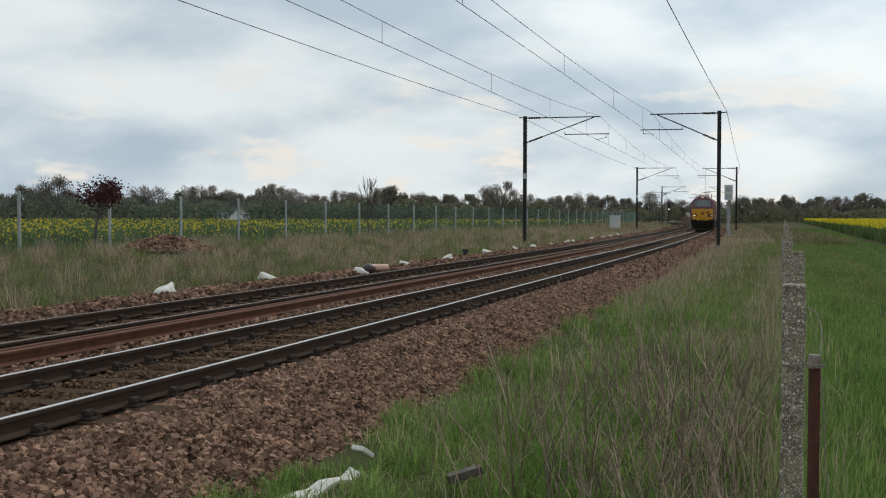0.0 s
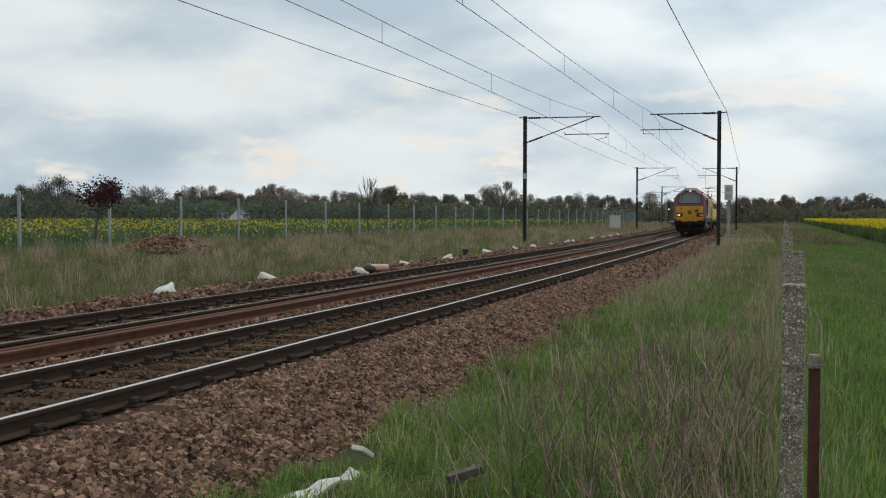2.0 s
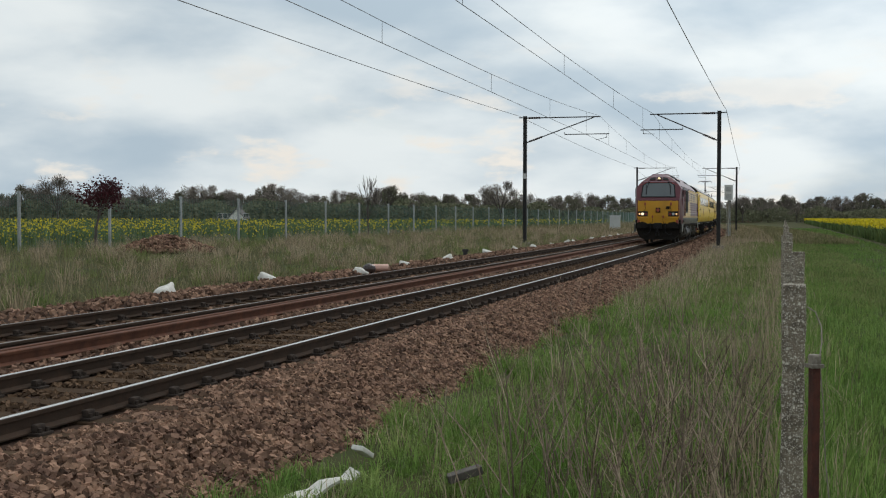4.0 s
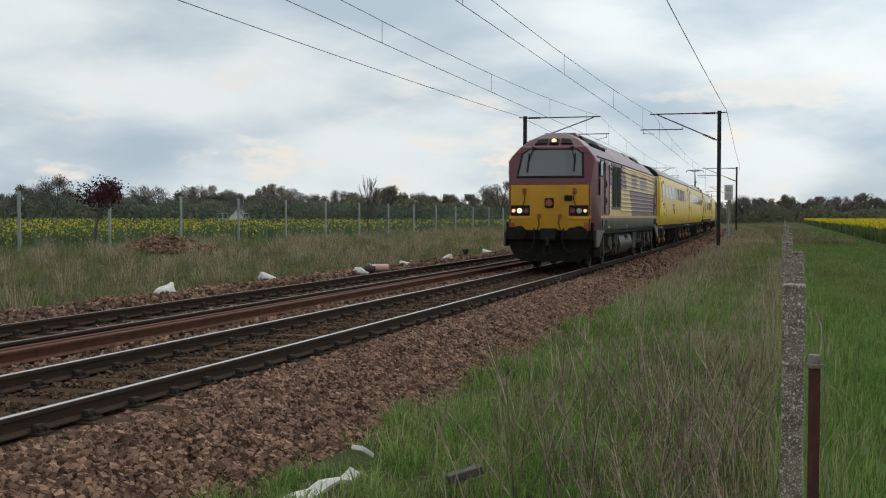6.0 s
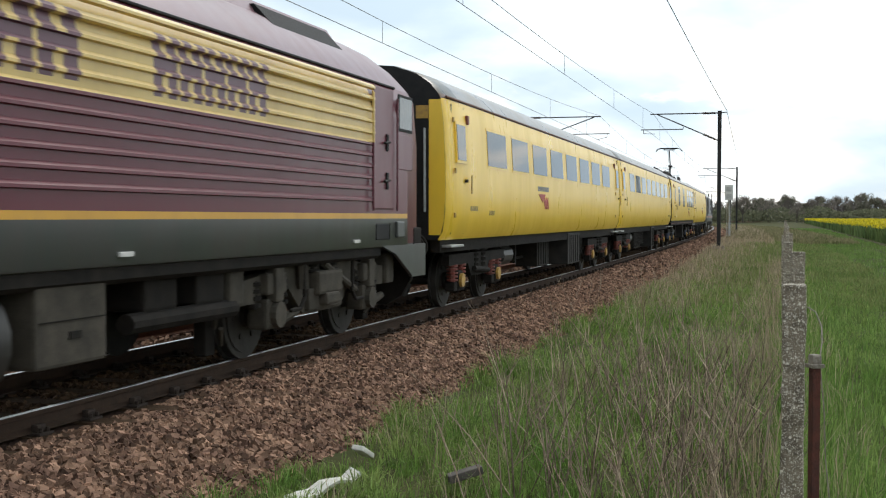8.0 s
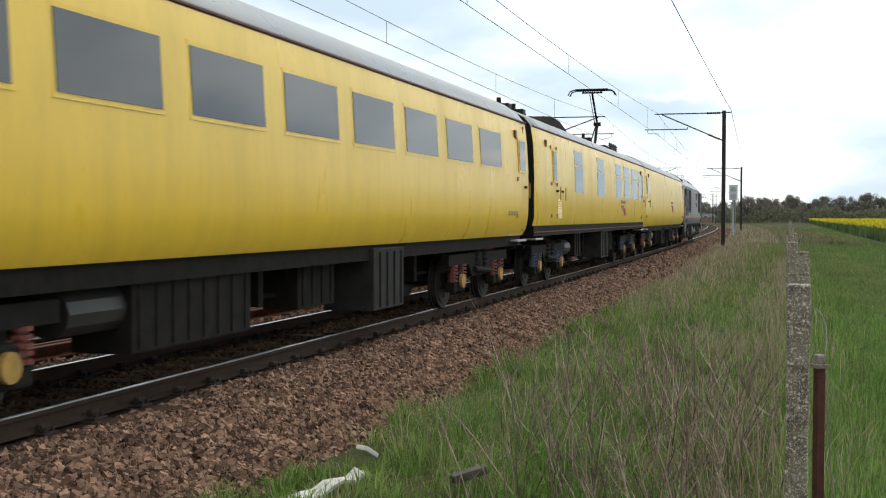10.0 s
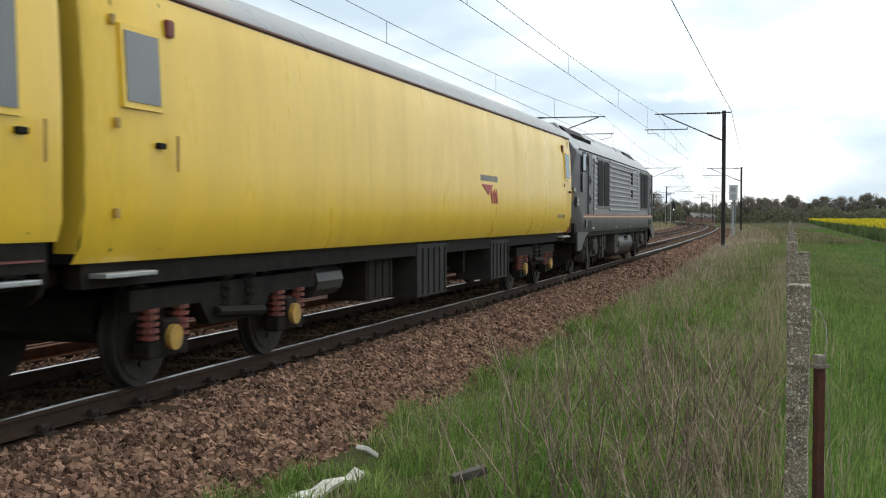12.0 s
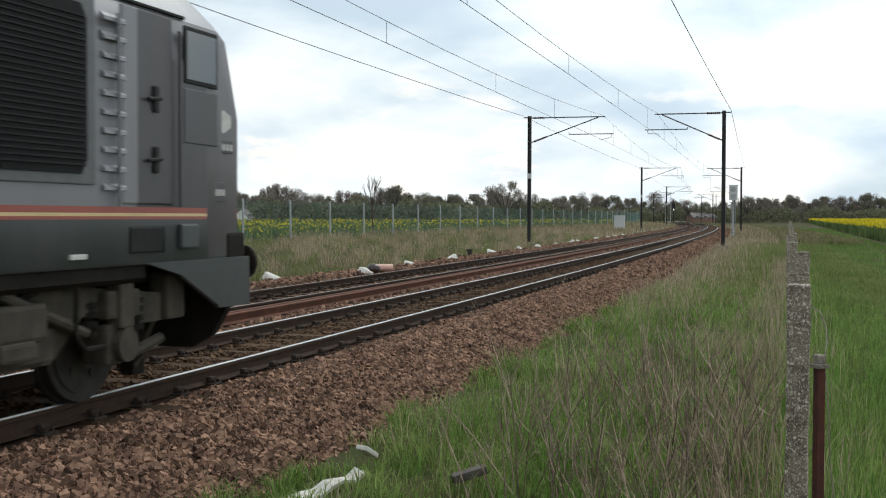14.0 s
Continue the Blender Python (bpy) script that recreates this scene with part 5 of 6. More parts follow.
def wheelset(parent, y, r):
    w = new("wheelset")
    w.parent = parent
    w.matrix_basis = pose(0, y, r)
    bm = nb()
    tube(bm, (-0.75, 0, 0), (0.75, 0, 0), 0.085, 10)
    part("axle", bm, M_WHEEL, w)
    for sx in (-1, 1):
        bm = nb()
        tube(bm, (sx * 0.70, 0, 0), (sx * 0.735, 0, 0), r + 0.028, 28)
        tube(bm, (sx * 0.73, 0, 0), (sx * 0.83, 0, 0), r, 28)
        tube(bm, (sx * 0.82, 0, 0), (sx * 0.845, 0, 0), r * 0.86, 28)
        tube(bm, (sx * 0.83, 0, 0), (sx * 0.90, 0, 0), r * 0.3, 14)
        for k in range(6):
            a = k * math.pi / 3
            tube(bm, (sx * 0.84, math.cos(a) * r * 0.55, math.sin(a) * r * 0.55), (sx * 0.86, math.cos(a) * r * 0.55, math.sin(a) * r * 0.55), r * 0.07, 8)
        part("wheel", bm, M_WHEEL, w)
    return w


WHEELS = []


def loco_bogie(parent, yc, r=0.483):
    for dy in (-1.4, 1.4):
        WHEELS.append((wheelset(parent, yc + dy, r), yc + dy, r))
    for sx in (-1, 1):
        bm = nb()
        x0, x1 = sx * 0.98, sx * 1.14
        prism(bm, [(yc - 2.1, 0.62), (yc - 1.75, 0.62), (yc - 1.6, 0.74), (yc - 0.95, 0.74), (yc - 0.55, 0.42), (yc + 0.55, 0.42), (yc + 0.95, 0.74), (yc + 1.6, 0.74),
                   (yc + 1.75, 0.62), (yc + 2.1, 0.62), (yc + 2.1, 0.86), (yc + 0.9, 0.98), (yc - 0.9, 0.98), (yc - 2.1, 0.86)], 0, x0, x1)
        box(bm, x0, x1 + sx * 0.06, yc - 0.5, yc + 0.5, 0.45, 0.7, 0.02)
        part("bogie_frame", bm, M_BOGIE, parent, "dusty grey steel bogie side frame")
        for dy in (-1.4, 1.4):
            bm = nb()
            box(bm, sx * 0.96, sx * 1.2, yc + dy - 0.2, yc + dy + 0.2, 0.33, 0.66, 0.04)
            tube(bm, (sx * 1.18, yc + dy, 0.483), (sx * 1.27, yc + dy, 0.483), 0.14, 14)
            tube(bm, (sx * 1.1, yc + dy - 0.2, 0.36), (sx * 1.1, yc + dy - 0.75, 0.46), 0.05, 8)
            part("axle_box", bm, M_BOGIE, parent)
            for k in (-0.33, 0.33):
                bm = nb()
                coil(bm, sx * 1.1, yc + dy + k, 0.56, 0.86, 0.085, 0.02, 4)
                part("spring", bm, M_UNDER, parent)
        for dy in (-1.4, 1.4):
            # heavy casting over each axle, sand box and pipe at the frame's ends
            bm = nb()
            box(bm, sx * 1.1, sx * 1.23, yc + dy - 0.24, yc + dy + 0.24, 0.7, 0.93, 0.03)
            box(bm, sx * 1.12, sx * 1.26, yc + dy - 0.1, yc + dy + 0.1, 0.62, 0.98, 0.02)
            part("axle_casting", bm, M_BOGIE, parent)
            bm = nb()
            e = 1 if dy > 0 else -1
            box(bm, sx * 1.0, sx * 1.2, yc + e * 2.12, yc + e * 2.42, 0.62, 1.04, 0.04)
            for p, q in (((2.27, 0.64), (2.2, 0.4)), ((2.2, 0.4), (2.05, 0.22))):
                tube(bm, (sx * 0.98, yc + e * p[0], p[1]), (sx * 0.9, yc + e * q[0], q[1]), 0.025, 6)
            part("sand_box", bm, M_BOGIE, parent)
            bm = nb()
            for p, q in (((0.75, 1.1), (0.72, 0.62)), ((0.72, 0.62), (0.85, 0.5)), ((0.85, 0.5), (1.1, 0.5))):
                tube(bm, (sx * 1.24, yc + e * p[0], p[1]), (sx * 1.24, yc + e * q[0], q[1]), 0.022, 6)
            part("pipe", bm, M_UNDER, parent)
        bm = nb()
        box(bm, sx * 1.1, sx * 1.27, yc - 0.36, yc + 0.36, 0.62, 0.9, 0.04)
        box(bm, sx * 1.1, sx * 1.3, yc - 0.2, yc + 0.2, 0.5, 0.64, 0.03)
        part("spring_plank", bm, M_BOGIE, parent)
        for k in (-0.28, 0.28):
            bm = nb()
            coil(bm, sx * 1.1, yc + k, 0.86, 1.14, 0.12, 0.02, 4)
            part("secondary_spring", bm, M_UNDER, parent)
        for p, q, r_ in (((-0.9, 0.62), (0.1, 0.98), 0.045), ((0.7, 0.72), (0.75, 1.15), 0.06)):
            bm = nb()
            tube(bm, (sx * 1.2, yc + p[0], p[1]), (sx * 1.2, yc + q[0], q[1]), r_, 8)
            part("damper", bm, M_BOGIE, parent)
        for dy in (-2.2, 2.2):
            bm = nb()
            box(bm, sx * 0.72, sx * 0.86, yc + dy - 0.1, yc + dy + 0.1, 0.12, 0.62, 0.02)
            tube(bm, (sx * 0.8, yc + dy, 0.6), (sx * 1.1, yc + dy * 0.97, 0.72), 0.03, 6)
            part("brake_gear", bm, M_UNDER, parent)
    bm = nb()
    box(bm, -0.95, 0.95, yc - 0.35, yc + 0.35, 0.5, 1.0)
    box(bm, -0.6, 0.6, yc - 1.6, yc + 1.6, 0.45, 0.85)
    part("bolster", bm, M_UNDER, parent)


def side_box(bm, sx, y0, y1, z0, z1, x, t, bevel=0.0):
    return box(bm, sx * x, sx * (x + t), y0, y1, z0, z1, bevel)


def loco(name, label, paint, nose, front_grille, rear_grille, ribs, tank_y, lights, ids):
    """A two-cab diesel. ribs: (front, rear) ends of the ribbed panel; grilles: pairs of y ranges."""
    t = thing(name, Matrix(), label, "locomotive", "vehicles of the train")
    bm, mats = loco_body(paint, nose)
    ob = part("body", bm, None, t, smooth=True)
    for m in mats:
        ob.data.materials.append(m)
    # cab fronts
    for e in (1, -1):
        rake = Matrix.Translation((0, e * 9.0, 3.02)) @ pose(0, 0, 0, e * 28.6, 0, 0)

        def onface(poly, lift, thick):
            b2 = nb()
            prism(b2, poly, 1, min(e * lift, e * (lift + thick)), max(e * lift, e * (lift + thick)))
            bmesh.ops.transform(b2, matrix=rake, verts=b2.verts[:])
            return b2
        ring = [(-0.95, -0.40), (0.95, -0.40), (0.88, 0.36), (0.72, 0.5), (-0.72, 0.5), (-0.88, 0.36)]
        ob = part("windscreen", onface([(x * 0.96, z * 0.95) for x, z in ring], -0.03, 0.05), M_GLASS, t, "wide dark glass windscreen")
        part("windscreen_seal", onface([(x * 1.03, z * 1.06) for x, z in ring], -0.05, 0.06), M_BLACK, ob)
        for sx in (-1, 1):
            b2 = nb()
            tube(b2, (sx * 0.55, e * 0.055, 0.55), (sx * 0.68, e * 0.06, 0.05), 0.014, 6)
            tube(b2, (sx * 0.5, e * 0.04, 0.52), (sx * 0.6, e * 0.04, 0.58), 0.03, 6)
            box(b2, sx * 0.65, sx * 0.69, e * 0.03, e * 0.06, -0.25, 0.35)
            bmesh.ops.transform(b2, matrix=rake, verts=b2.verts[:])
            part("wiper", b2, M_BLACK, t)
        # red line over the windscreen
        b2 = nb()
        for x0, z0, x1, z1 in ((-1.08, 0.4, -0.84, 0.42), (-0.84, 0.42, -0.72, 0.55), (-0.72, 0.55, 0.72, 0.55), (0.72, 0.55, 0.84, 0.42), (0.84, 0.42, 1.08, 0.4)):
            tube(b2, (x0, e * 0.01, z0), (x1, e * 0.01, z1), 0.009, 5)
        bmesh.ops.transform(b2, matrix=rake, verts=b2.verts[:])
        part("lining", b2, M_REDMARK, t, "thin red line")
        # roof headlight and marker windows
        top = Matrix.Translation((0, e * 8.52, 3.69)) @ pose(0, 0, 0, e * 50, 0, 0)
        b2 = nb()
        box(b2, -0.14, 0.14, min(e * -0.1, e * 0.06), max(e * -0.1, e * 0.06), -0.13, 0.13, 0.03)
        for sx in (-1, 1):
            prism(b2, [(sx * 0.2, -0.1), (sx * 0.55, -0.12), (sx * 0.46, 0.08), (sx * 0.2, 0.14)], 1, -0.04, 0.045)
        bmesh.ops.transform(b2, matrix=top, verts=b2.verts[:])
        hl = part("headlight_housing", b2, M_BLACK, t)
        b2 = nb()
        tube(b2, (0, e * 0.05, 0), (0, e * 0.09, -0.04), 0.07, 16)
        bmesh.ops.transform(b2, matrix=top, verts=b2.verts[:])
        part("top_headlight", b2, G_TOP if lights and e == 1 else M_LENS, hl)
        yf = 9.28
        for sx in (-1, 1):
            b2 = nb()
            box(b2, sx * 0.56, sx * 1.12, e * (yf - 0.05), e * (yf + 0.015), 1.55, 1.86, 0.03)
            lc = part("lamp_cluster", b2, M_BLACK, t, "black lamp housing")
            outer, mid = (M_LENS, M_LENS)
            if lights and e == 1:
                outer, mid = (G_MARK, G_HEAD) if sx == 1 else (G_MARK, M_LENS)
            for nm, x, r, mt in (("marker_light", 1.03, 0.05, outer), ("headlight", 0.86, 0.075, mid), ("tail_light", 0.67, 0.075, M_TAIL)):
                b2 = nb()
                tube(b2, (sx * x, e * (yf + 0.005), 1.7), (sx * x, e * (yf + 0.035), 1.7), r, 16)
                part(nm, b2, mt, lc)
            b2 = nb()
            box(b2, sx * 0.52, sx * 1.15, e * (yf - 0.04), e * (yf + 0.03), 1.46, 1.52, 0.012)
            part("lamp_step", b2, M_FRONT, t)
            # buffers
            b2 = nb()
            tube(b2, (sx * 0.865, e * 9.22, 1.06), (sx * 0.865, e * 9.68, 1.06), 0.15, 14)
            tube(b2, (sx * 0.865, e * 9.2, 1.06), (sx * 0.865, e * 9.32, 1.06), 0.21, 14)
            bf = part("buffer", b2, M_UNDER, t, smooth=True)
            b2 = nb()
            ov = [(sx * 0.865 + 0.31 * math.cos(a) * (1 if abs(math.cos(a)) < 0.9 else 0.97), 1.06 + 0.2 * max(-0.86, min(0.86, math.sin(a) * 1.15))) for a in np.linspace(0, 2 * math.pi, 21)[:-1]]
            prism(b2, ov, 1, *sorted((e * 9.66, e * 9.74)))
            r_ = bmesh.ops.bevel(b2, geom=b2.edges[:], offset=0.015, segments=2, affect="EDGES")
            part("buffer_head", b2, M_UNDER, bf, "dark oval buffer head", smooth=True)
            # hoses and covers
            b2 = nb()
            pts = [(sx * 0.42, 9.36, 1.2), (sx * 0.4, 9.45, 0.95), (sx * 0.44, 9.47, 0.68), (sx * 0.62, 9.44, 0.52), (sx * 0.8, 9.4, 0.6)]
            for p, q in zip(pts, pts[1:]):
                tube(b2, (p[0], e * p[1], p[2]), (q[0], e * q[1], q[2]), 0.025, 6)
            part("air_hose", b2, M_BLACK, t)
            for x, z, w, h in ((0.72, 2.18, 0.10, 0.17), (0.30, 1.48, 0.09, 0.14)):
                b2 = nb()
                box(b2, sx * (x - w / 2), sx * (x + w / 2), e * (yf - 0.02), e * (yf + 0.09), z, z + h, 0.03)
                sk = part("socket_cover", b2, M_ORANGE, t, "orange socket cover")
                b2 = nb()
                for p, q in zip([(x, yf + 0.06, z), (x - 0.02, yf + 0.07, z - 0.15), (x + 0.03, yf + 0.05, z - 0.3)], [(x - 0.02, yf + 0.07, z - 0.15), (x + 0.03, yf + 0.05, z - 0.3), (x + 0.06, yf + 0.02, z - 0.42)]):
                    tube(b2, (sx * p[0], e * p[1], p[2]), (sx * q[0], e * q[1], q[2]), 0.013, 5)
                part("cable", b2, M_BLACK, sk)
        b2 = nb()
        box(b2, -0.13, 0.13, e * (yf - 0.03), e * (yf + 0.05), 1.78, 2.06, 0.03)
        sk = part("socket_plate", b2, M_UNDER, t)
        b2 = nb()
        tube(b2, (0, e * (yf + 0.02), 1.92), (0, e * (yf + 0.11), 1.92), 0.1, 12)
        part("socket_cap", b2, M_ORANGE, sk, "round orange socket cap")
        b2 = nb()
        box(b2, -0.66, -0.44, e * (yf - 0.03), e * (yf + 0.08), 1.98, 2.14, 0.03)
        part("lamp_bracket", b2, M_UNDER, t)
        # headstock, coupling, deflector plough
        b2 = nb()
        box(b2, -1.26, 1.26, e * 8.9, e * 9.26, 0.86, 1.37, 0.03)
        part("headstock", b2, M_UNDER, t)
        b2 = nb()
        box(b2, -0.22, 0.22, e * 9.2, e * 9.5, 0.86, 1.2, 0.04)
        tube(b2, (0, e * 9.45, 1.0), (0, e * 9.62, 0.7), 0.045, 8)
        tube(b2, (-0.08, e * 9.55, 0.75), (-0.08, e * 9.5, 0.45), 0.03, 8)
        tube(b2, (0.08, e * 9.55, 0.75), (0.08, e * 9.5, 0.45), 0.03, 8)
        part("coupling", b2, M_BLACK, t)
        b2 = nb()
        prism(b2, [(-1.2, 0.86), (1.2, 0.86), (1.17, 0.62), (1.02, 0.38), (0.8, 0.25), (-0.8, 0.25), (-1.02, 0.38), (-1.17, 0.62)], 1, *sorted((e * 9.02, e * 9.12)))
        part("obstacle_deflector", b2, M_UNDER, t, "dark rounded steel plough under the buffers")
        for sx in (-1, 1):
            b2 = nb()
            box(b2, sx * 1.0, sx * 1.14, e * (yf - 0.02), e * (yf + 0.07), 1.12, 1.38, 0.03)
            part("valve_cover", b2, M_ORANGE, t, "orange brake valve")
            # side valance that reaches down below the cab
            b2 = nb()
            prism(b2, [(e * 9.2, 1.14), (e * 7.35, 1.14), (e * 7.9, 1.02), (e * 8.55, 0.72), (e * 8.6, 0.68), (e * 9.2, 0.68)], 0, *sorted((sx * 1.29, sx * 1.337)))
            part("valance", b2, paint, t)
    # sides
    for sx in (-1, 1):
        for e in (1, -1):
            b2 = nb()
            side_box(b2, sx, e * 7.95, e * 8.55, 2.68, 3.18, 1.335, 0.018, 0.012)
            wf = part("cab_window", b2, M_BLACK, t)
            b2 = nb()
            side_box(b2, sx, e * 7.99, e * 8.51, 2.72, 3.14, 1.335, 0.022)
            part("pane", b2, M_GLASS, wf)
            b2 = nb()
            side_box(b2, sx, e * 7.95, e * 8.55, 2.16, 2.64, 1.335, 0.016, 0.01)
            part("window_panel", b2, paint, t)
            b2 = nb()
            side_box(b2, sx, e * 6.98, e * 7.74, 1.62, 3.2, 1.33, 0.03, 0.015)
            dr = part("cab_door", b2, paint, t)
            for z in (1.98, 2.48):
                b2 = nb()
                side_box(b2, sx, e * 7.42, e * 7.5, z - 0.1, z + 0.12, 1.36, 0.02, 0.01)
                tube(b2, (sx * 1.385, e * 7.32, z), (sx * 1.385, e * 7.52, z + 0.02), 0.016, 6)
                part("door_handle", b2, M_BLACK, dr)
            for k in (6.9, 7.82):
                b2 = nb()
                tube(b2, (sx * 1.385, e * k, 1.6), (sx * 1.385, e * k, 3.1), 0.016, 6)
                part("handrail", b2, paint, t)
            # no hole is cut: a black slab stands for the step hole's shade
            b2 = nb()
            side_box(b2, sx, e * 7.1, e * 7.62, 1.22, 1.44, 1.33, 0.016, 0.02)
            part("step_hole_shade", b2, M_BLACK, t, "black slab standing for the shade in a step hole")
            b2 = nb()
            side_box(b2, sx, e * 7.85, e * 8.15, 1.24, 1.46, 1.33, 0.05, 0.02)
            part("side_lamp_box", b2, paint, t)
        for g in (front_grille, rear_grille):
            if not g:
                continue
            lou0, lou1 = g["louvre"]
            for k in range(10):
                z = 1.72 + k * 0.145
                b2 = nb()
                prism(b2, [(sx * 1.335, z), (sx * 1.375, z + 0.006), (sx * 1.37, z + 0.035), (sx * 1.335, z + 0.07)], 1, *sorted((lou0, lou1)))
                part("louvre", b2, paint, t)
            y0, y1 = min(g["frame"]), max(g["frame"])
            b2 = nb()
            side_box(b2, sx, y0, y1, 1.76, 3.18, 1.33, 0.03, 0.01)
            gf = part("grille_frame", b2, M_GFRAME, t, "grey steel intake frame")
            for a, b in g["panes"]:
                a, b = min(a, b), max(a, b)
                b2 = nb()
                c = 0.07
                prism(b2, [(a + c, 1.84), (b - c, 1.84), (b, 1.95), (b, 2.99), (b - c, 3.1), (a + c, 3.1), (a, 2.99), (a, 1.95)], 0, *sorted((sx * 1.34, sx * 1.372)))
                gp = part("grille", b2, M_GRILLE, gf, "black slatted air intake")
                b2 = nb()
                for k in range(26):
                    z = 1.9 + k * 0.044
                    box(b2, sx * 1.365, sx * 1.382, a + 0.03, b - 0.03, z, z + 0.012)
                part("grille_mesh", b2, M_BLACK, gf)
        r0, r1 = max(ribs), min(ribs)
        for k in range(11):
            z = 1.71 + k * 0.142
            b2 = nb()
            prism(b2, [(sx * 1.335, z), (sx * 1.38, z + 0.012), (sx * 1.38, z + 0.036), (sx * 1.335, z + 0.075)], 1, r1, r0)
            part("rib", b2, paint, t)
        for yy in ribs:
            b2 = nb()
            side_box(b2, sx, yy - 0.03, yy + 0.03, 1.68, 3.2, 1.335, 0.02)
            part("panel_edge", b2, paint, t)
        b2 = nb()
        tube(b2, (sx * 1.2, -8.2, 3.285), (sx * 1.2, 8.2, 3.285), 0.018, 6)
        part("gutter", b2, M_BLACK, t)
        for yy in (6.75, 2.2, -1.3, -6.4):
            b2 = nb()
            side_box(b2, sx, yy - 0.1, yy + 0.1, 1.2, 1.24, 1.335, 0.03, 0.005)
            part("jacking_plate", b2, M_PALE, t)
        b2 = nb()
        prism(b2, [(sx * 1.30, 1.16), (sx * 1.30, 1.02), (sx * 1.24, 0.98), (sx * 1.24, 1.16)], 1, -7.4, 7.4)
        part("sill", b2, M_UNDER, t)
        for kind, y0, y1, z0, z1 in ids:
            # the cab sides taper towards the nose
            xs = 1.335 - max(0.0, abs(y0 + y1) / 2 - 8.35) * 0.1746
            if kind == "catch":
                b2 = nb()
                side_box(b2, sx, y0, y1, z0, z1, 1.335, 0.07, 0.015)
                ct = part("panel_catch", b2, paint, t, "grey steel panel catch")
                b2 = nb()
                side_box(b2, sx, y1 + 0.01, y1 + 0.09, z0, z1, 1.335, 0.045, 0.01)
                part("latch_gap", b2, M_BLACK, ct)
                continue
            if kind == "crest":
                b2 = nb()
                ym, h = (y0 + y1) / 2, z1 - z0
                prism(b2, [(y0, z0 + h * 0.3), (ym, z0), (y1, z0 + h * 0.3), (y1, z1 - h * 0.2), (ym, z1), (y0, z1 - h * 0.2)], 0, *sorted((sx * (xs - 0.04), sx * (xs + 0.016))))
                part("crest", b2, M_PALE, t, "pale shield-shaped crest")
            if kind == "plate":
                b2 = nb()
                side_box(b2, sx, y0, y1, z0, z1, xs, 0.014, 0.005)
                np_ = part("name_plate", b2, paint, t, "small dark plate with pale lettering bars")
                for k in range(5):
                    for zz in ((z0 + z1) / 2 - 0.035,) if z1 - z0 < 0.2 else (z0 + 0.04, z0 + 0.15):
                        w = (y1 - y0) / 5.6
                        b2 = nb()
                        side_box(b2, sx, y0 + w * (k + 0.35), y0 + w * (k + 1.0), zz, zz + 0.06, xs, 0.018)
                        part("letter_bar", b2, M_PALE, np_)
    # roof
    b2 = nb()
    for a, b, h in ((1.8, 7.6, 0.06), (-7.6, -3.6, 0.06), (-3.3, 1.5, 0.04)):
        prism(b2, [(-0.62, 3.79), (0.62, 3.79), (0.45, 3.96 + h), (-0.45, 3.96 + h)], 1, a, b)
    part("roof_panel", b2, paint, t)
    b2 = nb()
    for y in np.arange(4.4, 7.3, 0.12):
        box(b2, -0.9, 0.9, y, y + 0.05, 3.52, 3.72)
    prism(b2, [(-1.03, 3.46), (1.03, 3.46), (0.56, 3.95), (-0.56, 3.95)], 1, 4.3, 7.4)
    part("roof_grille", b2, M_GRILLE, t, "black roof grille")
    b2 = nb()
    prism(b2, [(-1.03, 3.46), (1.03, 3.46), (0.56, 3.95), (-0.56, 3.95)], 1, -7.3, -5.2)
    part("roof_grille", b2, M_GRILLE, t, "black roof grille")
    b2 = nb()
    tube(b2, (0, -0.6, 3.95), (0, -0.6, 4.06), 0.22, 14)
    part("exhaust", b2, M_BLACK, t)
    # underframe
    b2 = nb()
    box(b2, -1.0, 1.0, -8.7, 8.7, 0.95, 1.2)
    part("underframe", b2, M_UNDER, t)
    y0, y1 = tank_y
    b2 = nb()
    pr = [(0.9, 1.04), (1.08, 0.99), (1.2, 0.88), (1.26, 0.72), (1.26, 0.56), (1.2, 0.4), (1.08, 0.29), (0.88, 0.23)]
    prism(b2, pr + [(-x, z) for x, z in pr[::-1]], 1, y0, y1)
    tk = part("fuel_tank", b2, M_TANK, t, "grey rounded fuel tank", smooth=True)
    for sx in (-1, 1):
        for k in (0.35, 0.5):
            b2 = nb()
            y = y0 + (y1 - y0) * k
            box(b2, sx * 1.2, sx * 1.255, y - 0.09, y + 0.09, 0.7, 0.9, 0.02)
            part("filler", b2, M_BLACK, tk)
        b2 = nb()
        yb = y0 - 1.25 if name == "leading_locomotive" else y1 + 0.15
        box(b2, sx * 0.75, sx * 1.27, yb + 0.1, yb + 1.0, 0.4, 1.12, 0.03)
        eb = part("equipment_box", b2, M_BOGIE, t, "dusty grey steel equipment box")
        b2 = nb()
        box(b2, sx * 1.27, sx * 1.278, yb + 0.14, yb + 0.96, 0.74, 0.752)
        box(b2, sx * 1.27, sx * 1.28, yb + 0.45, yb + 0.6, 0.6, 0.66, 0.004)
        part("box_seam", b2, M_UNDER, eb)
        for yy in (4.05, -2.1, -3.0):
            b2 = nb()
            box(b2, sx * 0.8, sx * 1.18, yy - 0.3, yy + 0.25, 0.7, 1.0, 0.03)
            tube(b2, (sx * 1.15, yy - 0.5, 0.62), (sx * 1.15, yy + 0.5, 0.62), 0.09, 10)
            part("air_reservoir", b2, M_UNDER, t)
    loco_bogie(t, 5.8)
    loco_bogie(t, -5.8)
    return t


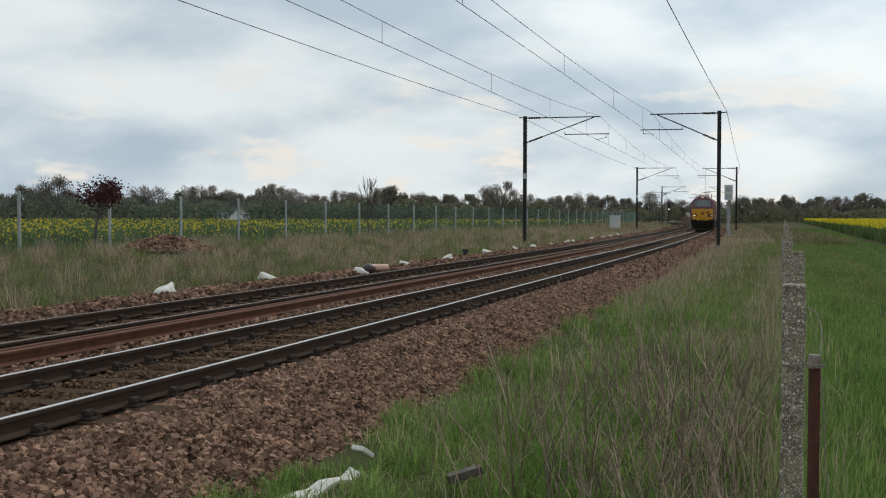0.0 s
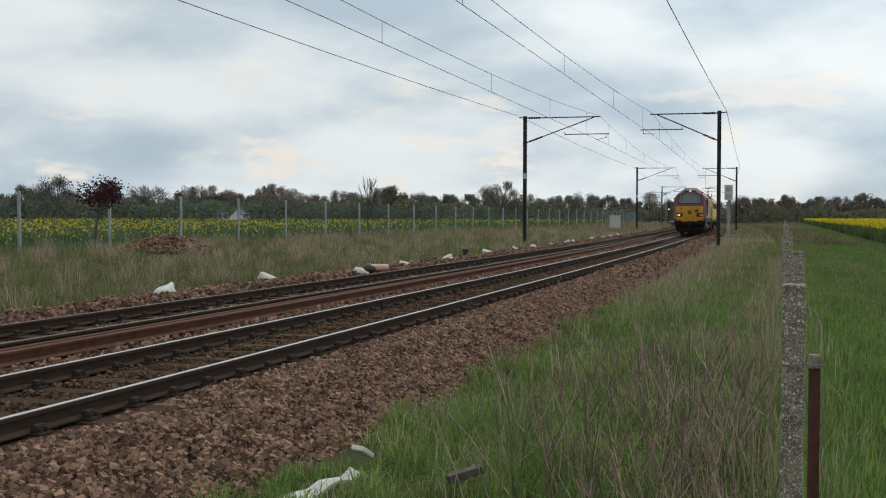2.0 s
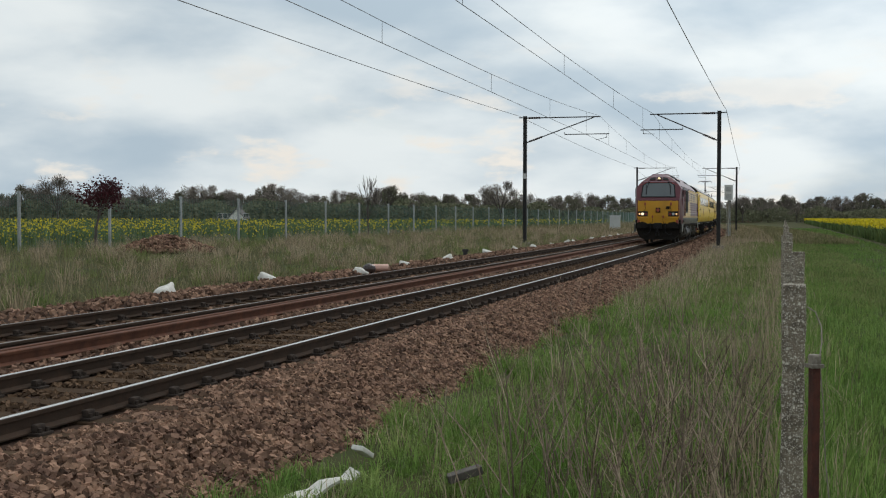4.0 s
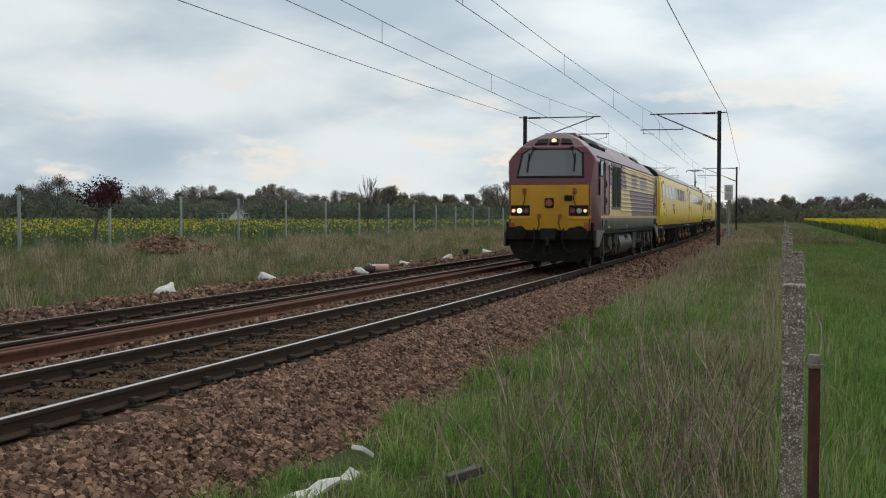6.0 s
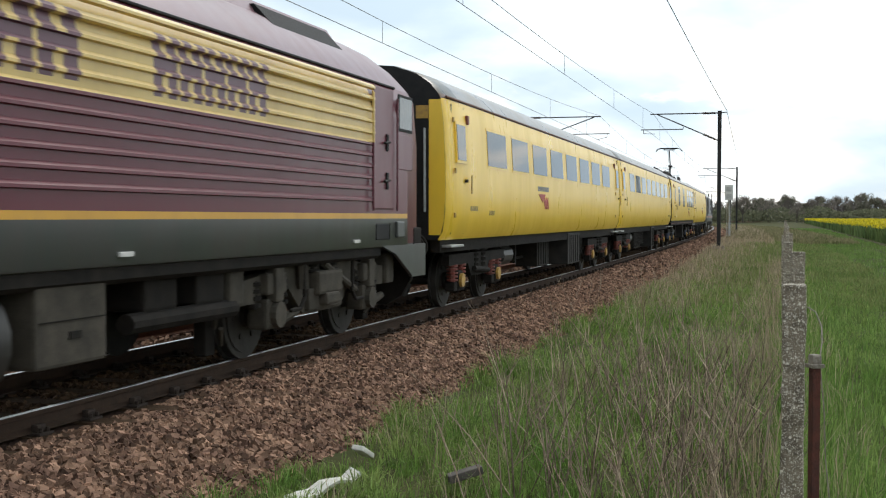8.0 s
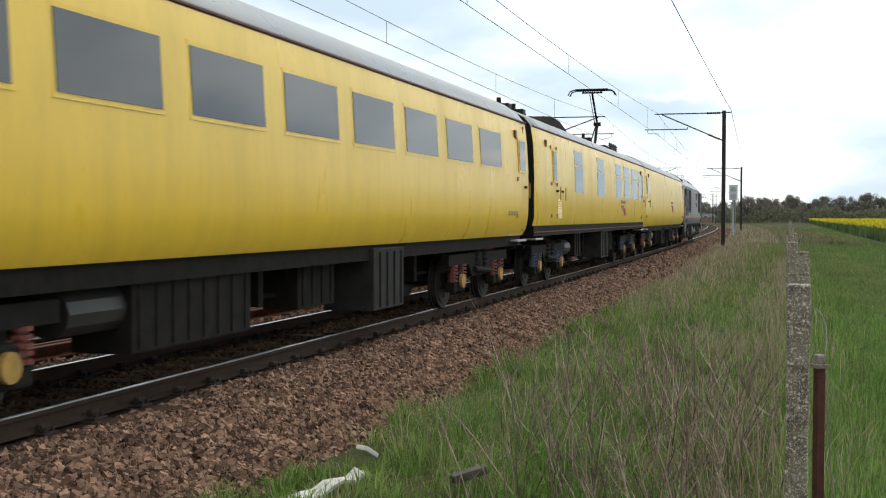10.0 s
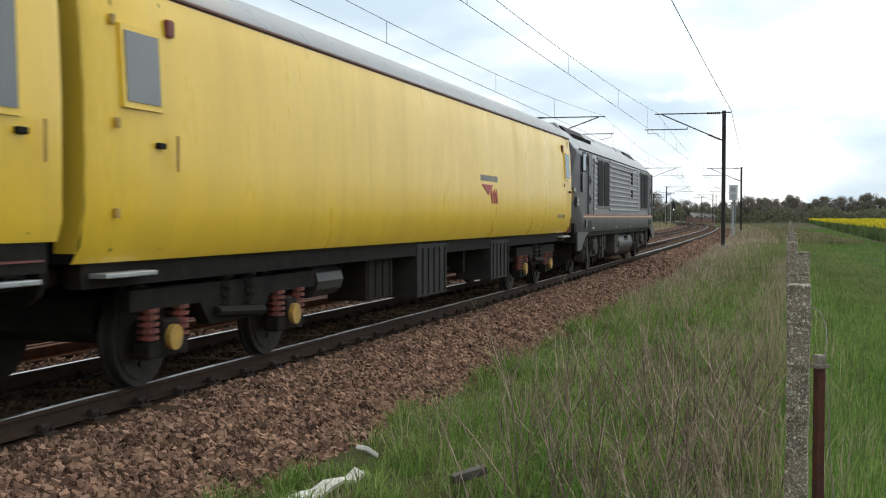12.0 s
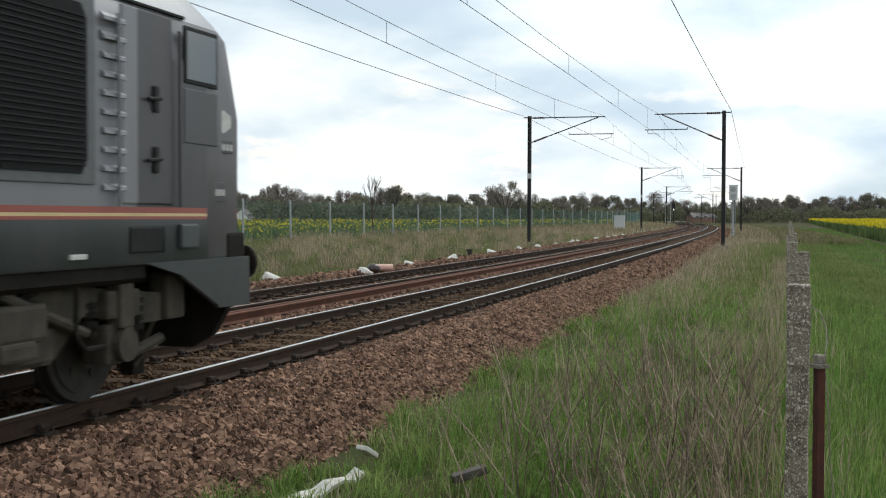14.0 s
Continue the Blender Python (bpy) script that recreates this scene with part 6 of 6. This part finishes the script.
def coach_bogie(parent, yc, spring, r=0.457):
    for dy in (-1.3, 1.3):
        WHEELS.append((wheelset(parent, yc + dy, r), yc + dy, r))
    for sx in (-1, 1):
        b2 = nb()
        prism(b2, [(yc - 1.95, 0.72), (yc - 0.75, 0.72), (yc - 0.55, 0.5), (yc + 0.55, 0.5), (yc + 0.75, 0.72), (yc + 1.95, 0.72), (yc + 1.95, 0.9), (yc - 1.95, 0.9)], 0, *sorted((sx * 0.98, sx * 1.12)))
        part("bogie_frame", b2, M_UNDER, parent, "dark steel bogie side frame")
        for dy in (-1.3, 1.3):
            b2 = nb()
            box(b2, sx * 0.95, sx * 1.12, yc + dy - 0.34, yc + dy + 0.34, 0.28, 0.44, 0.03)
            box(b2, sx * 0.95, sx * 1.14, yc + dy - 0.14, yc + dy + 0.14, 0.3, 0.62, 0.03)
            ab = part("axle_box", b2, M_UNDER, parent)
            b2 = nb()
            tube(b2, (sx * 1.13, yc + dy, 0.457), (sx * 1.19, yc + dy, 0.457), 0.115, 14)
            part("axle_cap", b2, M_CAP, ab, "dusty yellow axle cap")
            for k in (-0.26, 0.26):
                b2 = nb()
                coil(b2, sx * 1.06, yc + dy + k, 0.44, 0.74, 0.095, 0.02, 5)
                part("spring", b2, spring, ab)
        b2 = nb()
        for k in (-0.25, 0.25):
            coil(b2, sx * 1.08, yc + k, 0.55, 1.0, 0.11, 0.02, 5)
        tube(b2, (sx * 1.16, yc - 0.5, 0.56), (sx * 1.16, yc + 0.5, 0.62), 0.05, 8)
        part("swing_link", b2, M_UNDER, parent)
    b2 = nb()
    box(b2, -1.0, 1.0, yc - 0.3, yc + 0.3, 0.55, 1.1)
    box(b2, -0.6, 0.6, yc - 1.7, yc + 1.7, 0.5, 0.8)
    part("bolster", b2, M_UNDER, parent)


def coach_section(flat):
    if flat:
        return [(1.34, 1.34), (1.385, 1.5), (1.385, 2.4), (1.36, 3.0), (1.31, 3.36), (1.28, 3.43), (1.16, 3.57), (0.9, 3.71), (0.5, 3.82), (0.0, 3.86)]
    return [(1.25, 1.16), (1.335, 1.3), (1.378, 1.6), (1.385, 2.0), (1.375, 2.5), (1.345, 3.0), (1.30, 3.36), (1.27, 3.43), (1.13, 3.6), (0.88, 3.77), (0.5, 3.89), (0.0, 3.93)]


def coach_x(flat, z):
    s = coach_section(flat)
    return float(np.interp(z, [q for _, q in s], [p for p, _ in s]))


def on_side(bm, sx, flat, y0, y1, z0, z1, lift, t, bevel=0.0):
    """A slab that follows the lean of the coach's side."""
    a, b = coach_x(flat, z0) + lift, coach_x(flat, z1) + lift
    prism(bm, [(sx * (a - 0.03), z0), (sx * (a + t), z0), (sx * (b + t), z1), (sx * (b - 0.03), z1)], 1, min(y0, y1), max(y0, y1))
    return bm


def coach(name, label, windows, spring, boxes, flat=False, mark=None, vans=(), number=()):
    t = thing(name, Matrix(), label, "railway coach", "vehicles of the train")
    sec = coach_section(flat)
    ring = sec + [(-x, z) for x, z in sec[-2::-1]]
    b2 = nb()
    prev = None
    ys = [-9.98, -9.9, -9.0, 9.0, 9.9, 9.98]
    for y in ys:
        k = 1.0 if abs(y) < 9.5 else (0.985 if abs(y) < 9.95 else 0.96)
        if flat:
            k = 1.0 if abs(y) < 9.95 else 0.985
        rg = [b2.verts.new((x * k, y, z - (1 - k) * (0.4 if z > 3 else 0))) for x, z in ring]
        if prev:
            for i in range(len(ring)):
                b2.faces.new((prev[i], prev[(i + 1) % len(ring)], rg[(i + 1) % len(ring)], rg[i]))
        else:
            b2.faces.new(rg)
        prev = rg
    b2.faces.new(prev)
    bmesh.ops.recalc_face_normals(b2, faces=b2.faces[:])
    for f in b2.faces:
        if abs(f.normal.y) > 0.9 and len(f.verts) > 6:
            f.material_index = 1
    ob = part("body", b2, M_YEL, t, smooth=True)
    ob.data.materials.append(M_BLACK)
    for e in (1, -1):
        b2 = nb()
        box(b2, -0.62, 0.62, e * 9.9, e * 10.14, 1.15, 3.35, 0.05)
        part("gangway", b2, M_BLACK, t, "black gangway bellows")
        for sx in (-1, 1):
            b2 = nb()
            tube(b2, (sx * 0.865, e * 9.8, 1.06), (sx * 0.865, e * 10.14, 1.06), 0.1, 10)
            tube(b2, (sx * 0.865, e * 10.1, 1.06), (sx * 0.865, e * 10.17, 1.06), 0.22, 14)
            part("buffer", b2, M_UNDER, t)
            b2 = nb()
            tube(b2, (sx * 1.0, e * 10.01, 1.6), (sx * 1.0, e * 10.03, 2.9), 0.02, 6)
            part("end_handrail", b2, M_GALV, t)
        b2 = nb()
        box(b2, -0.3, 0.3, e * 9.7, e * 10.1, 0.85, 1.15, 0.03)
        part("coupler", b2, M_UNDER, t)
        if e == 1 and not flat:
            for sx in (-1, 1):
                # the side's yellow goes round the corner of the end
                b2 = nb()
                rim = [(sx * coach_x(flat, q) * 0.958, q) for q in (1.24, 1.45, 1.75, 2.1, 2.6, 3.0, 3.34)]
                prism(b2, [(sx * 1.06, 1.24)] + rim + [(sx * 1.06, 3.34)], 1, 9.97, 9.99)
                part("corner_panel", b2, M_YEL, t)
        b2 = nb()
        box(b2, -1.05, -0.85, e * 9.97, e * 9.995, 3.05, 3.25)
        part("warning_plate", b2, M_CAP, t, "small yellow warning plate")
        for sx in (-1, 1):
            b2 = nb()
            pts = [(sx * 0.5, 10.0, 1.0), (sx * 0.52, 10.12, 0.75), (sx * 0.45, 10.2, 0.6)]
            for p, q in zip(pts, pts[1:]):
                tube(b2, (p[0], e * p[1], p[2]), (q[0], e * q[1], q[2]), 0.03, 6)
            part("hose", b2, M_ORANGE, t, "rusty orange brake hose")
    for sx in (-1, 1):
        for y0, y1, z0, z1, kind in windows:
            b2 = nb()
            if kind == "door":
                on_side(b2, sx, flat, y0 + 0.0, y1, z0, z1, -0.025, 0.045)
                fr = part("door_window_frame", b2, M_YEL, t)
                b2 = nb()
                on_side(b2, sx, flat, y0 + 0.05, y1 - 0.05, z0 + 0.05, z1 - 0.05, -0.02, 0.046)
                part("pane", b2, M_GLASS, fr)
                continue
            fw = 0.03
            on_side(b2, sx, flat, y0 - fw, y1 + fw, z0 - fw, z1 + fw, 0.0, 0.006)
            fr = part("window_frame", b2, M_YEL, t)
            vent = kind == "vent"
            zs = z1 - 0.38 if vent else z1
            b2 = nb()
            on_side(b2, sx, flat, y0 + 0.015, y1 - 0.015, z0 + 0.015, zs - 0.015, 0.0, 0.011)
            part("pane", b2, M_GLASS2 if flat else M_GLASS3, fr)
            if vent:
                b2 = nb()
                on_side(b2, sx, flat, y0 + 0.015, y1 - 0.015, zs + 0.03, z1 - 0.015, 0.0, 0.011)
                part("top_light", b2, M_GLASS2, fr)
        for yd in vans:
            # doors: seam, hinges, handle, grab rail
            b2 = nb()
            for k in (-0.36, 0.36):
                on_side(b2, sx, flat, yd + k - 0.008, yd + k + 0.008, 1.4 if flat else 1.25, 3.3, 0.0, 0.004)
            dr = part("door_seam", b2, M_BLACK, t)
            for z in (1.55, 2.25, 3.05):
                b2 = nb()
                x = coach_x(flat, z)
                box(b2, sx * x, sx * (x + 0.025), yd + 0.36, yd + 0.42, z - 0.04, z + 0.04, 0.008)
                part("hinge", b2, M_CAP, dr)
            x = coach_x(flat, 2.1)
            b2 = nb()
            box(b2, sx * x, sx * (x + 0.04), yd - 0.3, yd - 0.18, 2.08, 2.13, 0.01)
            part("door_handle", b2, M_UNDER, dr)
            b2 = nb()
            tube(b2, (sx * (x + 0.05), yd - 0.46, 1.9), (sx * (x + 0.05), yd - 0.46, 2.2), 0.012, 6)
            part("grab_rail", b2, M_CAP, dr)
        for e in (1, -1):
            b2 = nb()
            box(b2, sx * 1.05, sx * 1.36, e * 9.0, e * 9.75, 1.04, 1.08, 0.01)
            part("footstep", b2, M_GALV, t, "pale metal footstep")
            b2 = nb()
            z = 3.2
            box(b2, sx * coach_x(flat, z), sx * (coach_x(flat, z) + 0.05), e * 8.72, e * 8.84, z - 0.17, z - 0.02, 0.02)
            part("door_lamp", b2, M_SPRING, t, "small red-brown lamp")
        b2 = nb()
        x = coach_x(flat, 3.4)
        tube(b2, (sx * (x + 0.012), -9.85, 3.39), (sx * (x + 0.012), 9.85, 3.39), 0.02, 6)
        part("cantrail_gutter", b2, surf("gutter_brown", (0.12, 0.05, 0.035), None, 5, 0.7), t)
        if mark:
            y, z = mark
            b2 = nb()
            for k in range(6):
                on_side(b2, sx, flat, y - 0.6 + k * 0.2, y - 0.6 + k * 0.2 + 0.16, z + 0.02, z + 0.12, 0.0, 0.006)
            part("mark_bars", b2, M_BLUEMARK, t, "blue-grey lettering bars")
            b2 = nb()
            xx = coach_x(flat, z - 0.15) + 0.008
            prism(b2, [(y + 0.5, z - 0.04), (y - 0.25, z - 0.04), (y + 0.05, z - 0.22)], 0, *sorted((sx * (xx - 0.03), sx * xx)))
            for a in (0.0, 0.17, 0.34):
                prism(b2, [(y - 0.1 - a, z - 0.18), (y - 0.2 - a, z - 0.1), (y - 0.3 - a, z - 0.36), (y - 0.22 - a, z - 0.36)], 0, *sorted((sx * (xx - 0.03), sx * xx)))
            part("emblem", b2, M_REDMARK, t, "red arrow-like emblem")
        for y, z, w in number:
            b2 = nb()
            for k in range(4):
                on_side(b2, sx, flat, y + k * w / 4, y + (k + 0.7) * w / 4, z, z + 0.08, 0.0, 0.005)
            part("number_bar", b2, surf("faded_number", (0.34, 0.25, 0.09), None, 9, 0.6, 0, 0), t)
        for y0, y1, z0, z1, x in boxes:
            b2 = nb()
            box(b2, sx * 0.55, sx * x, y0, y1, z0, z1, 0.02)
            eb = part("equipment_box", b2, M_BOX if x > 1.15 else M_UNDER, t)
            b2 = nb()
            for k in np.arange(y0 + 0.12, y1 - 0.05, 0.28):
                box(b2, sx * x, sx * (x + 0.015), k, k + 0.03, z0 + 0.04, z1 - 0.06)
            part("box_ribs", b2, M_UNDER, eb)
    b2 = nb()
    z = 1.34 if flat else 1.18
    for sx in (-1, 1):
        box(b2, sx * 1.05, sx * (1.33 if flat else 1.2), -9.85, 9.85, z - 0.22, z)
        tube(b2, (sx * 0.7, -5.2, 0.62), (sx * 0.7, 5.2, 0.62), 0.03, 6)
        for k in (-3.0, 0.2, 3.4):
            tube(b2, (sx * 0.7, k, 0.6), (sx * 0.9, k + 0.4, z - 0.2), 0.03, 6)
    box(b2, -1.05, 1.05, -9.7, 9.7, z - 0.16, z - 0.02)
    part("underframe", b2, M_UNDER, t)
    # added dark boxes that keep light from passing under the coach
    b2 = nb()
    box(b2, -0.5, 0.5, -4.7, 4.7, 0.62, z - 0.16)
    for k in (-4.0, -1.9, 1.3, 3.3):
        box(b2, -0.95, 0.95, k, k + 0.12, 0.55, z - 0.16)
    part("underfloor_light_block", b2, M_UNDER, t, "added dark boxes under the floor that block light")
    if flat:
        b2 = nb()
        for sx in (-1, 1):
            box(b2, sx * 1.33, sx * 1.34, -9.8, 9.8, 1.2, 1.216)
        part("solebar_line", b2, M_SPRING, t, "thin rusty red line")
    for x, y0, y1 in ((0.75, -2.4, -1.0), (-0.9, 4.2, 5.0)):
        b2 = nb()
        tube(b2, (x, y0, 0.76), (x, y1, 0.76), 0.2, 12)
        part("cylinder", b2, M_TANK, t)
    b2 = nb()
    for y in np.arange(-7.5, 8, 2.5):
        tube(b2, (0.35, y, 3.84), (0.35, y, 3.97), 0.11, 10)
    part("roof_vents", b2, surf("roof_grey", (0.15, 0.145, 0.145), None, 5, 0.6), t)
    coach_bogie(t, 7.1, spring)
    coach_bogie(t, -7.1, spring)
    return t


DOORS_M2 = [(8.95, 9.55, 2.38, 3.04, "door"), (-9.55, -8.95, 2.38, 3.04, "door")]
L1 = loco("leading_locomotive", "maroon and gold diesel locomotive with a yellow cab front", M_LOCO1, M_NOSE1,
          dict(louvre=(6.25, 6.68), frame=(3.98, 6.14), panes=[(5.14, 6.02), (4.08, 4.96)]), None, (3.86, -7.0), (0.0, 3.3), True,
          [])
WIN_M2 = [(7.5 - 1.95 * i - 1.48, 7.5 - 1.95 * i, 2.4, 3.04, "plain") for i in range(8)]
CA = coach("yellow_saloon_coach", "yellow test-train coach with eight large windows", WIN_M2 + DOORS_M2, M_SPRING,
           [(-3.2, -1.4, 0.34, 1.12, 1.22), (0.2, 1.6, 0.4, 1.1, 1.05), (-4.8, -3.6, 0.45, 1.1, 1.0)], mark=(2.6, 2.05), vans=(9.25, -9.25), number=[(8.2, 1.62, 0.5), (7.0, 1.55, 0.4)])
CB = coach("yellow_saloon_coach", "yellow test-train coach with large windows and a dark underframe box", WIN_M2 + DOORS_M2, M_SPRING,
           [(-2.5, -1.3, 0.3, 1.12, 1.26), (-0.6, 0.5, 0.45, 1.1, 1.0), (2.0, 4.2, 0.36, 1.1, 1.15)], vans=(9.25, -9.25), number=[(-8.9, 1.55, 0.8)])
WIN_C = [(7.63, 8.07, 2.28, 3.02, "door"), (4.0, 5.22, 2.12, 3.16, "vent"), (0.27, 1.6, 2.1, 3.15, "vent"), (-3.45, -2.1, 2.12, 3.16, "vent"), (-5.5, -4.05, 2.12, 3.16, "vent"),
         (-7.45, -6.05, 2.12, 3.16, "vent"), (-8.75, -7.95, 2.12, 3.16, "vent"), (-9.5, -8.98, 2.2, 3.05, "door")]
CC = coach("yellow_pantograph_coach", "yellow test-train coach carrying a raised pantograph on its roof", WIN_C, M_SPRINGB,
           [(-1.6, -0.1, 0.34, 1.14, 1.24), (2.6, 3.6, 0.5, 1.14, 1.1), (-4.2, -3.0, 0.5, 1.14, 1.0)], flat=True, mark=(-3.75, 1.93), vans=(7.85, 7.2, -9.24), number=[(-9.0, 1.45, 0.5)])
CD = coach("yellow_windowless_coach", "yellow test-train coach with plain windowless sides", DOORS_M2, M_SPRING,
           [(-4.1, -2.7, 0.38, 1.1, 1.22), (0.1, 1.6, 0.34, 1.12, 1.22), (2.35, 3.4, 0.42, 1.05, 1.1)], mark=(-1.9, 2.12), vans=(9.25, -9.25), number=[(-8.9, 1.5, 0.8)])
L2 = loco("trailing_locomotive", "silver-grey diesel locomotive with black intake grilles", M_LOCO2, M_NOSE2,
          dict(louvre=(6.2, 6.85), frame=(3.78, 6.12), panes=[(5.04, 6.02), (3.9, 4.88)]),
          dict(louvre=(-6.72, -7.02), frame=(-6.62, -4.2), panes=[(-5.34, -4.3), (-6.5, -5.46)]), (3.68, -3.35), (-2.6, 0.75), False,
          [("plate", 8.7, 9.25, 2.14, 2.28), ("plate", 8.45, 9.0, 1.78, 2.04), ("plate", -9.0, -8.6, 2.12, 2.24), ("crest", -8.95, -8.65, 2.3, 2.52), ("catch", -1.95, -1.65, 2.62, 3.02), ("catch", -1.9, -1.65, 2.18, 2.42), ("plate", -2.1, -1.45, 1.83, 2.05), ("plate", -8.78, -8.48, 1.66, 1.84)])


def vent_roof(parent):
    """Louvred roof gear and the pantograph of the third coach."""
    b2 = nb()
    prism(b2, [(6.6, 3.74), (6.3, 3.9), (5.4, 3.97), (4.2, 3.95), (3.0, 3.74)], 0, -0.8, -0.2)
    prism(b2, [(7.2, 3.78), (7.1, 3.93), (6.85, 3.95), (6.7, 3.78)], 0, -0.5, 0.4)
    part("roof_duct", b2, M_UNDER, parent, "dark curved roof duct")
    for sx in (-1, 1):
        for k in range(8):
            b2 = nb()
            z = 1.5 + k * 0.055
            prism(b2, [(sx * 1.37, z), (sx * 1.4, z), (sx * 1.385, z + 0.035)], 1, 6.98, 7.5)
            part("door_louvre", b2, M_YEL, parent)
    for y in (9.3, 7.9, -1.6):
        b2 = nb()
        box(b2, -0.7, -0.2, y - 0.15, y + 0.15, 3.74, 3.92, 0.02)
        tube(b2, (-0.45, y, 3.9), (-0.45, y, 4.05), 0.05, 8)
        part("roof_fitting", b2, M_BLACK, parent)
    for y in (-7.0, -7.6, -8.2):
        for x in (-0.5, 0.5):
            b2 = nb()
            for k in range(4):
                tube(b2, (x, y, 3.78 + k * 0.07), (x, y, 3.82 + k * 0.07), 0.08, 10)
            tube(b2, (x, y, 3.76), (x, y, 4.08), 0.045, 8)
            part("roof_insulator", b2, M_INSUL, parent)
    b2 = nb()
    for x in (-0.5, 0.5):
        tube(b2, (x, -6.8, 4.07), (x, -8.4, 4.07), 0.03, 6)
    box(b2, -0.3, 0.3, -8.0, -7.3, 3.9, 4.05, 0.03)
    part("pantograph_base_gear", b2, M_BLACK, parent)
    pan = new("pantograph")
    pan.parent = parent
    b2 = nb()
    box(b2, -0.45, 0.45, -7.0, -5.6, 3.86, 3.93, 0.01)
    part("base_frame", b2, M_BLACK, pan)
    b2 = nb()
    tube(b2, (0, -6.7, 3.95), (0, -7.3, 4.78), 0.05, 8)
    tube(b2, (0.14, -6.45, 3.95), (0.05, -7.2, 4.68), 0.022, 8)
    part("lower_arm", b2, M_BLACK, pan)
    b2 = nb()
    tube(b2, (-0.12, -7.3, 4.78), (0.12, -7.3, 4.78), 0.07, 10)
    tube(b2, (0, -7.3, 4.78), (0, -6.1, 5.76), 0.036, 8)
    tube(b2, (0.06, -7.2, 4.72), (0.08, -6.1, 5.7), 0.014, 6)
    part("upper_arm", b2, M_BLACK, pan)
    b2 = nb()
    for y in (-5.95, -6.3):
        tube(b2, (-0.55, y, 5.85), (0.55, y, 5.85), 0.03, 8)
        for sx in (-1, 1):
            tube(b2, (sx * 0.55, y, 5.85), (sx * 0.72, y, 5.80), 0.02, 6)
            tube(b2, (sx * 0.72, y, 5.80), (sx * 0.8, y, 5.66), 0.02, 6)
    tube(b2, (-0.35, -6.12, 5.76), (0.35, -6.12, 5.76), 0.03, 8)
    for sx in (-1, 1):
        tube(b2, (sx * 0.3, -6.3, 5.85), (sx * 0.3, -5.95, 5.85), 0.02, 6)
        tube(b2, (sx * 0.3, -6.12, 5.76), (sx * 0.3, -6.12, 5.85), 0.02, 6)
    part("collector_head", b2, M_BLACK, pan)


vent_roof(CC)

VEH = [(L1, 0.0, 19.71), (CA, 19.88, 20.4), (CB, 40.11, 20.4), (CC, 60.51, 20.4), (CD, 80.79, 20.4), (L2, 101.31, 19.71)]


def train_s(t):
    """Where along the line the leading buffers stand at t seconds."""
    ease = sum(a * (1 - math.cos(math.pi * max(0.0, min(1.0, (t - t0) / (t1 - t0))))) / 2
               for t0, t1, a in ((5.6, 7.2, -0.4), (8.0, 10.4, 0.5), (10.9, 12.6, -0.1), (13.0, 14.0, -0.08)))
    return 128.477 - 17.18568 * t - 0.0902547 * (t - 7) ** 2 + ease


def vehicle_pose(mid):
    ax, ay, _ = on_line(mid - 6.5)
    bx, by, _ = on_line(mid + 6.5)
    th = math.atan2(bx - ax, by - ay)
    return pose(float(ax + bx) / 2, float(ay + by) / 2, 0, 0, 0, 180 - math.degrees(th))


def motions():
    for ob, start, length in VEH:
        walk(ob, [(t, vehicle_pose(train_s(t) + start + length / 2)) for t in np.arange(0, 14.01, 0.25)])
    # wheels roll: distance run over the radius
    for ob, y, r in WHEELS:
        walk(ob, [(k / FPS, pose(0, y, r, math.degrees(-(train_s(0) - train_s(k / FPS)) / r) % 360)) for k in range(0, 14 * FPS + 1)])


motions()
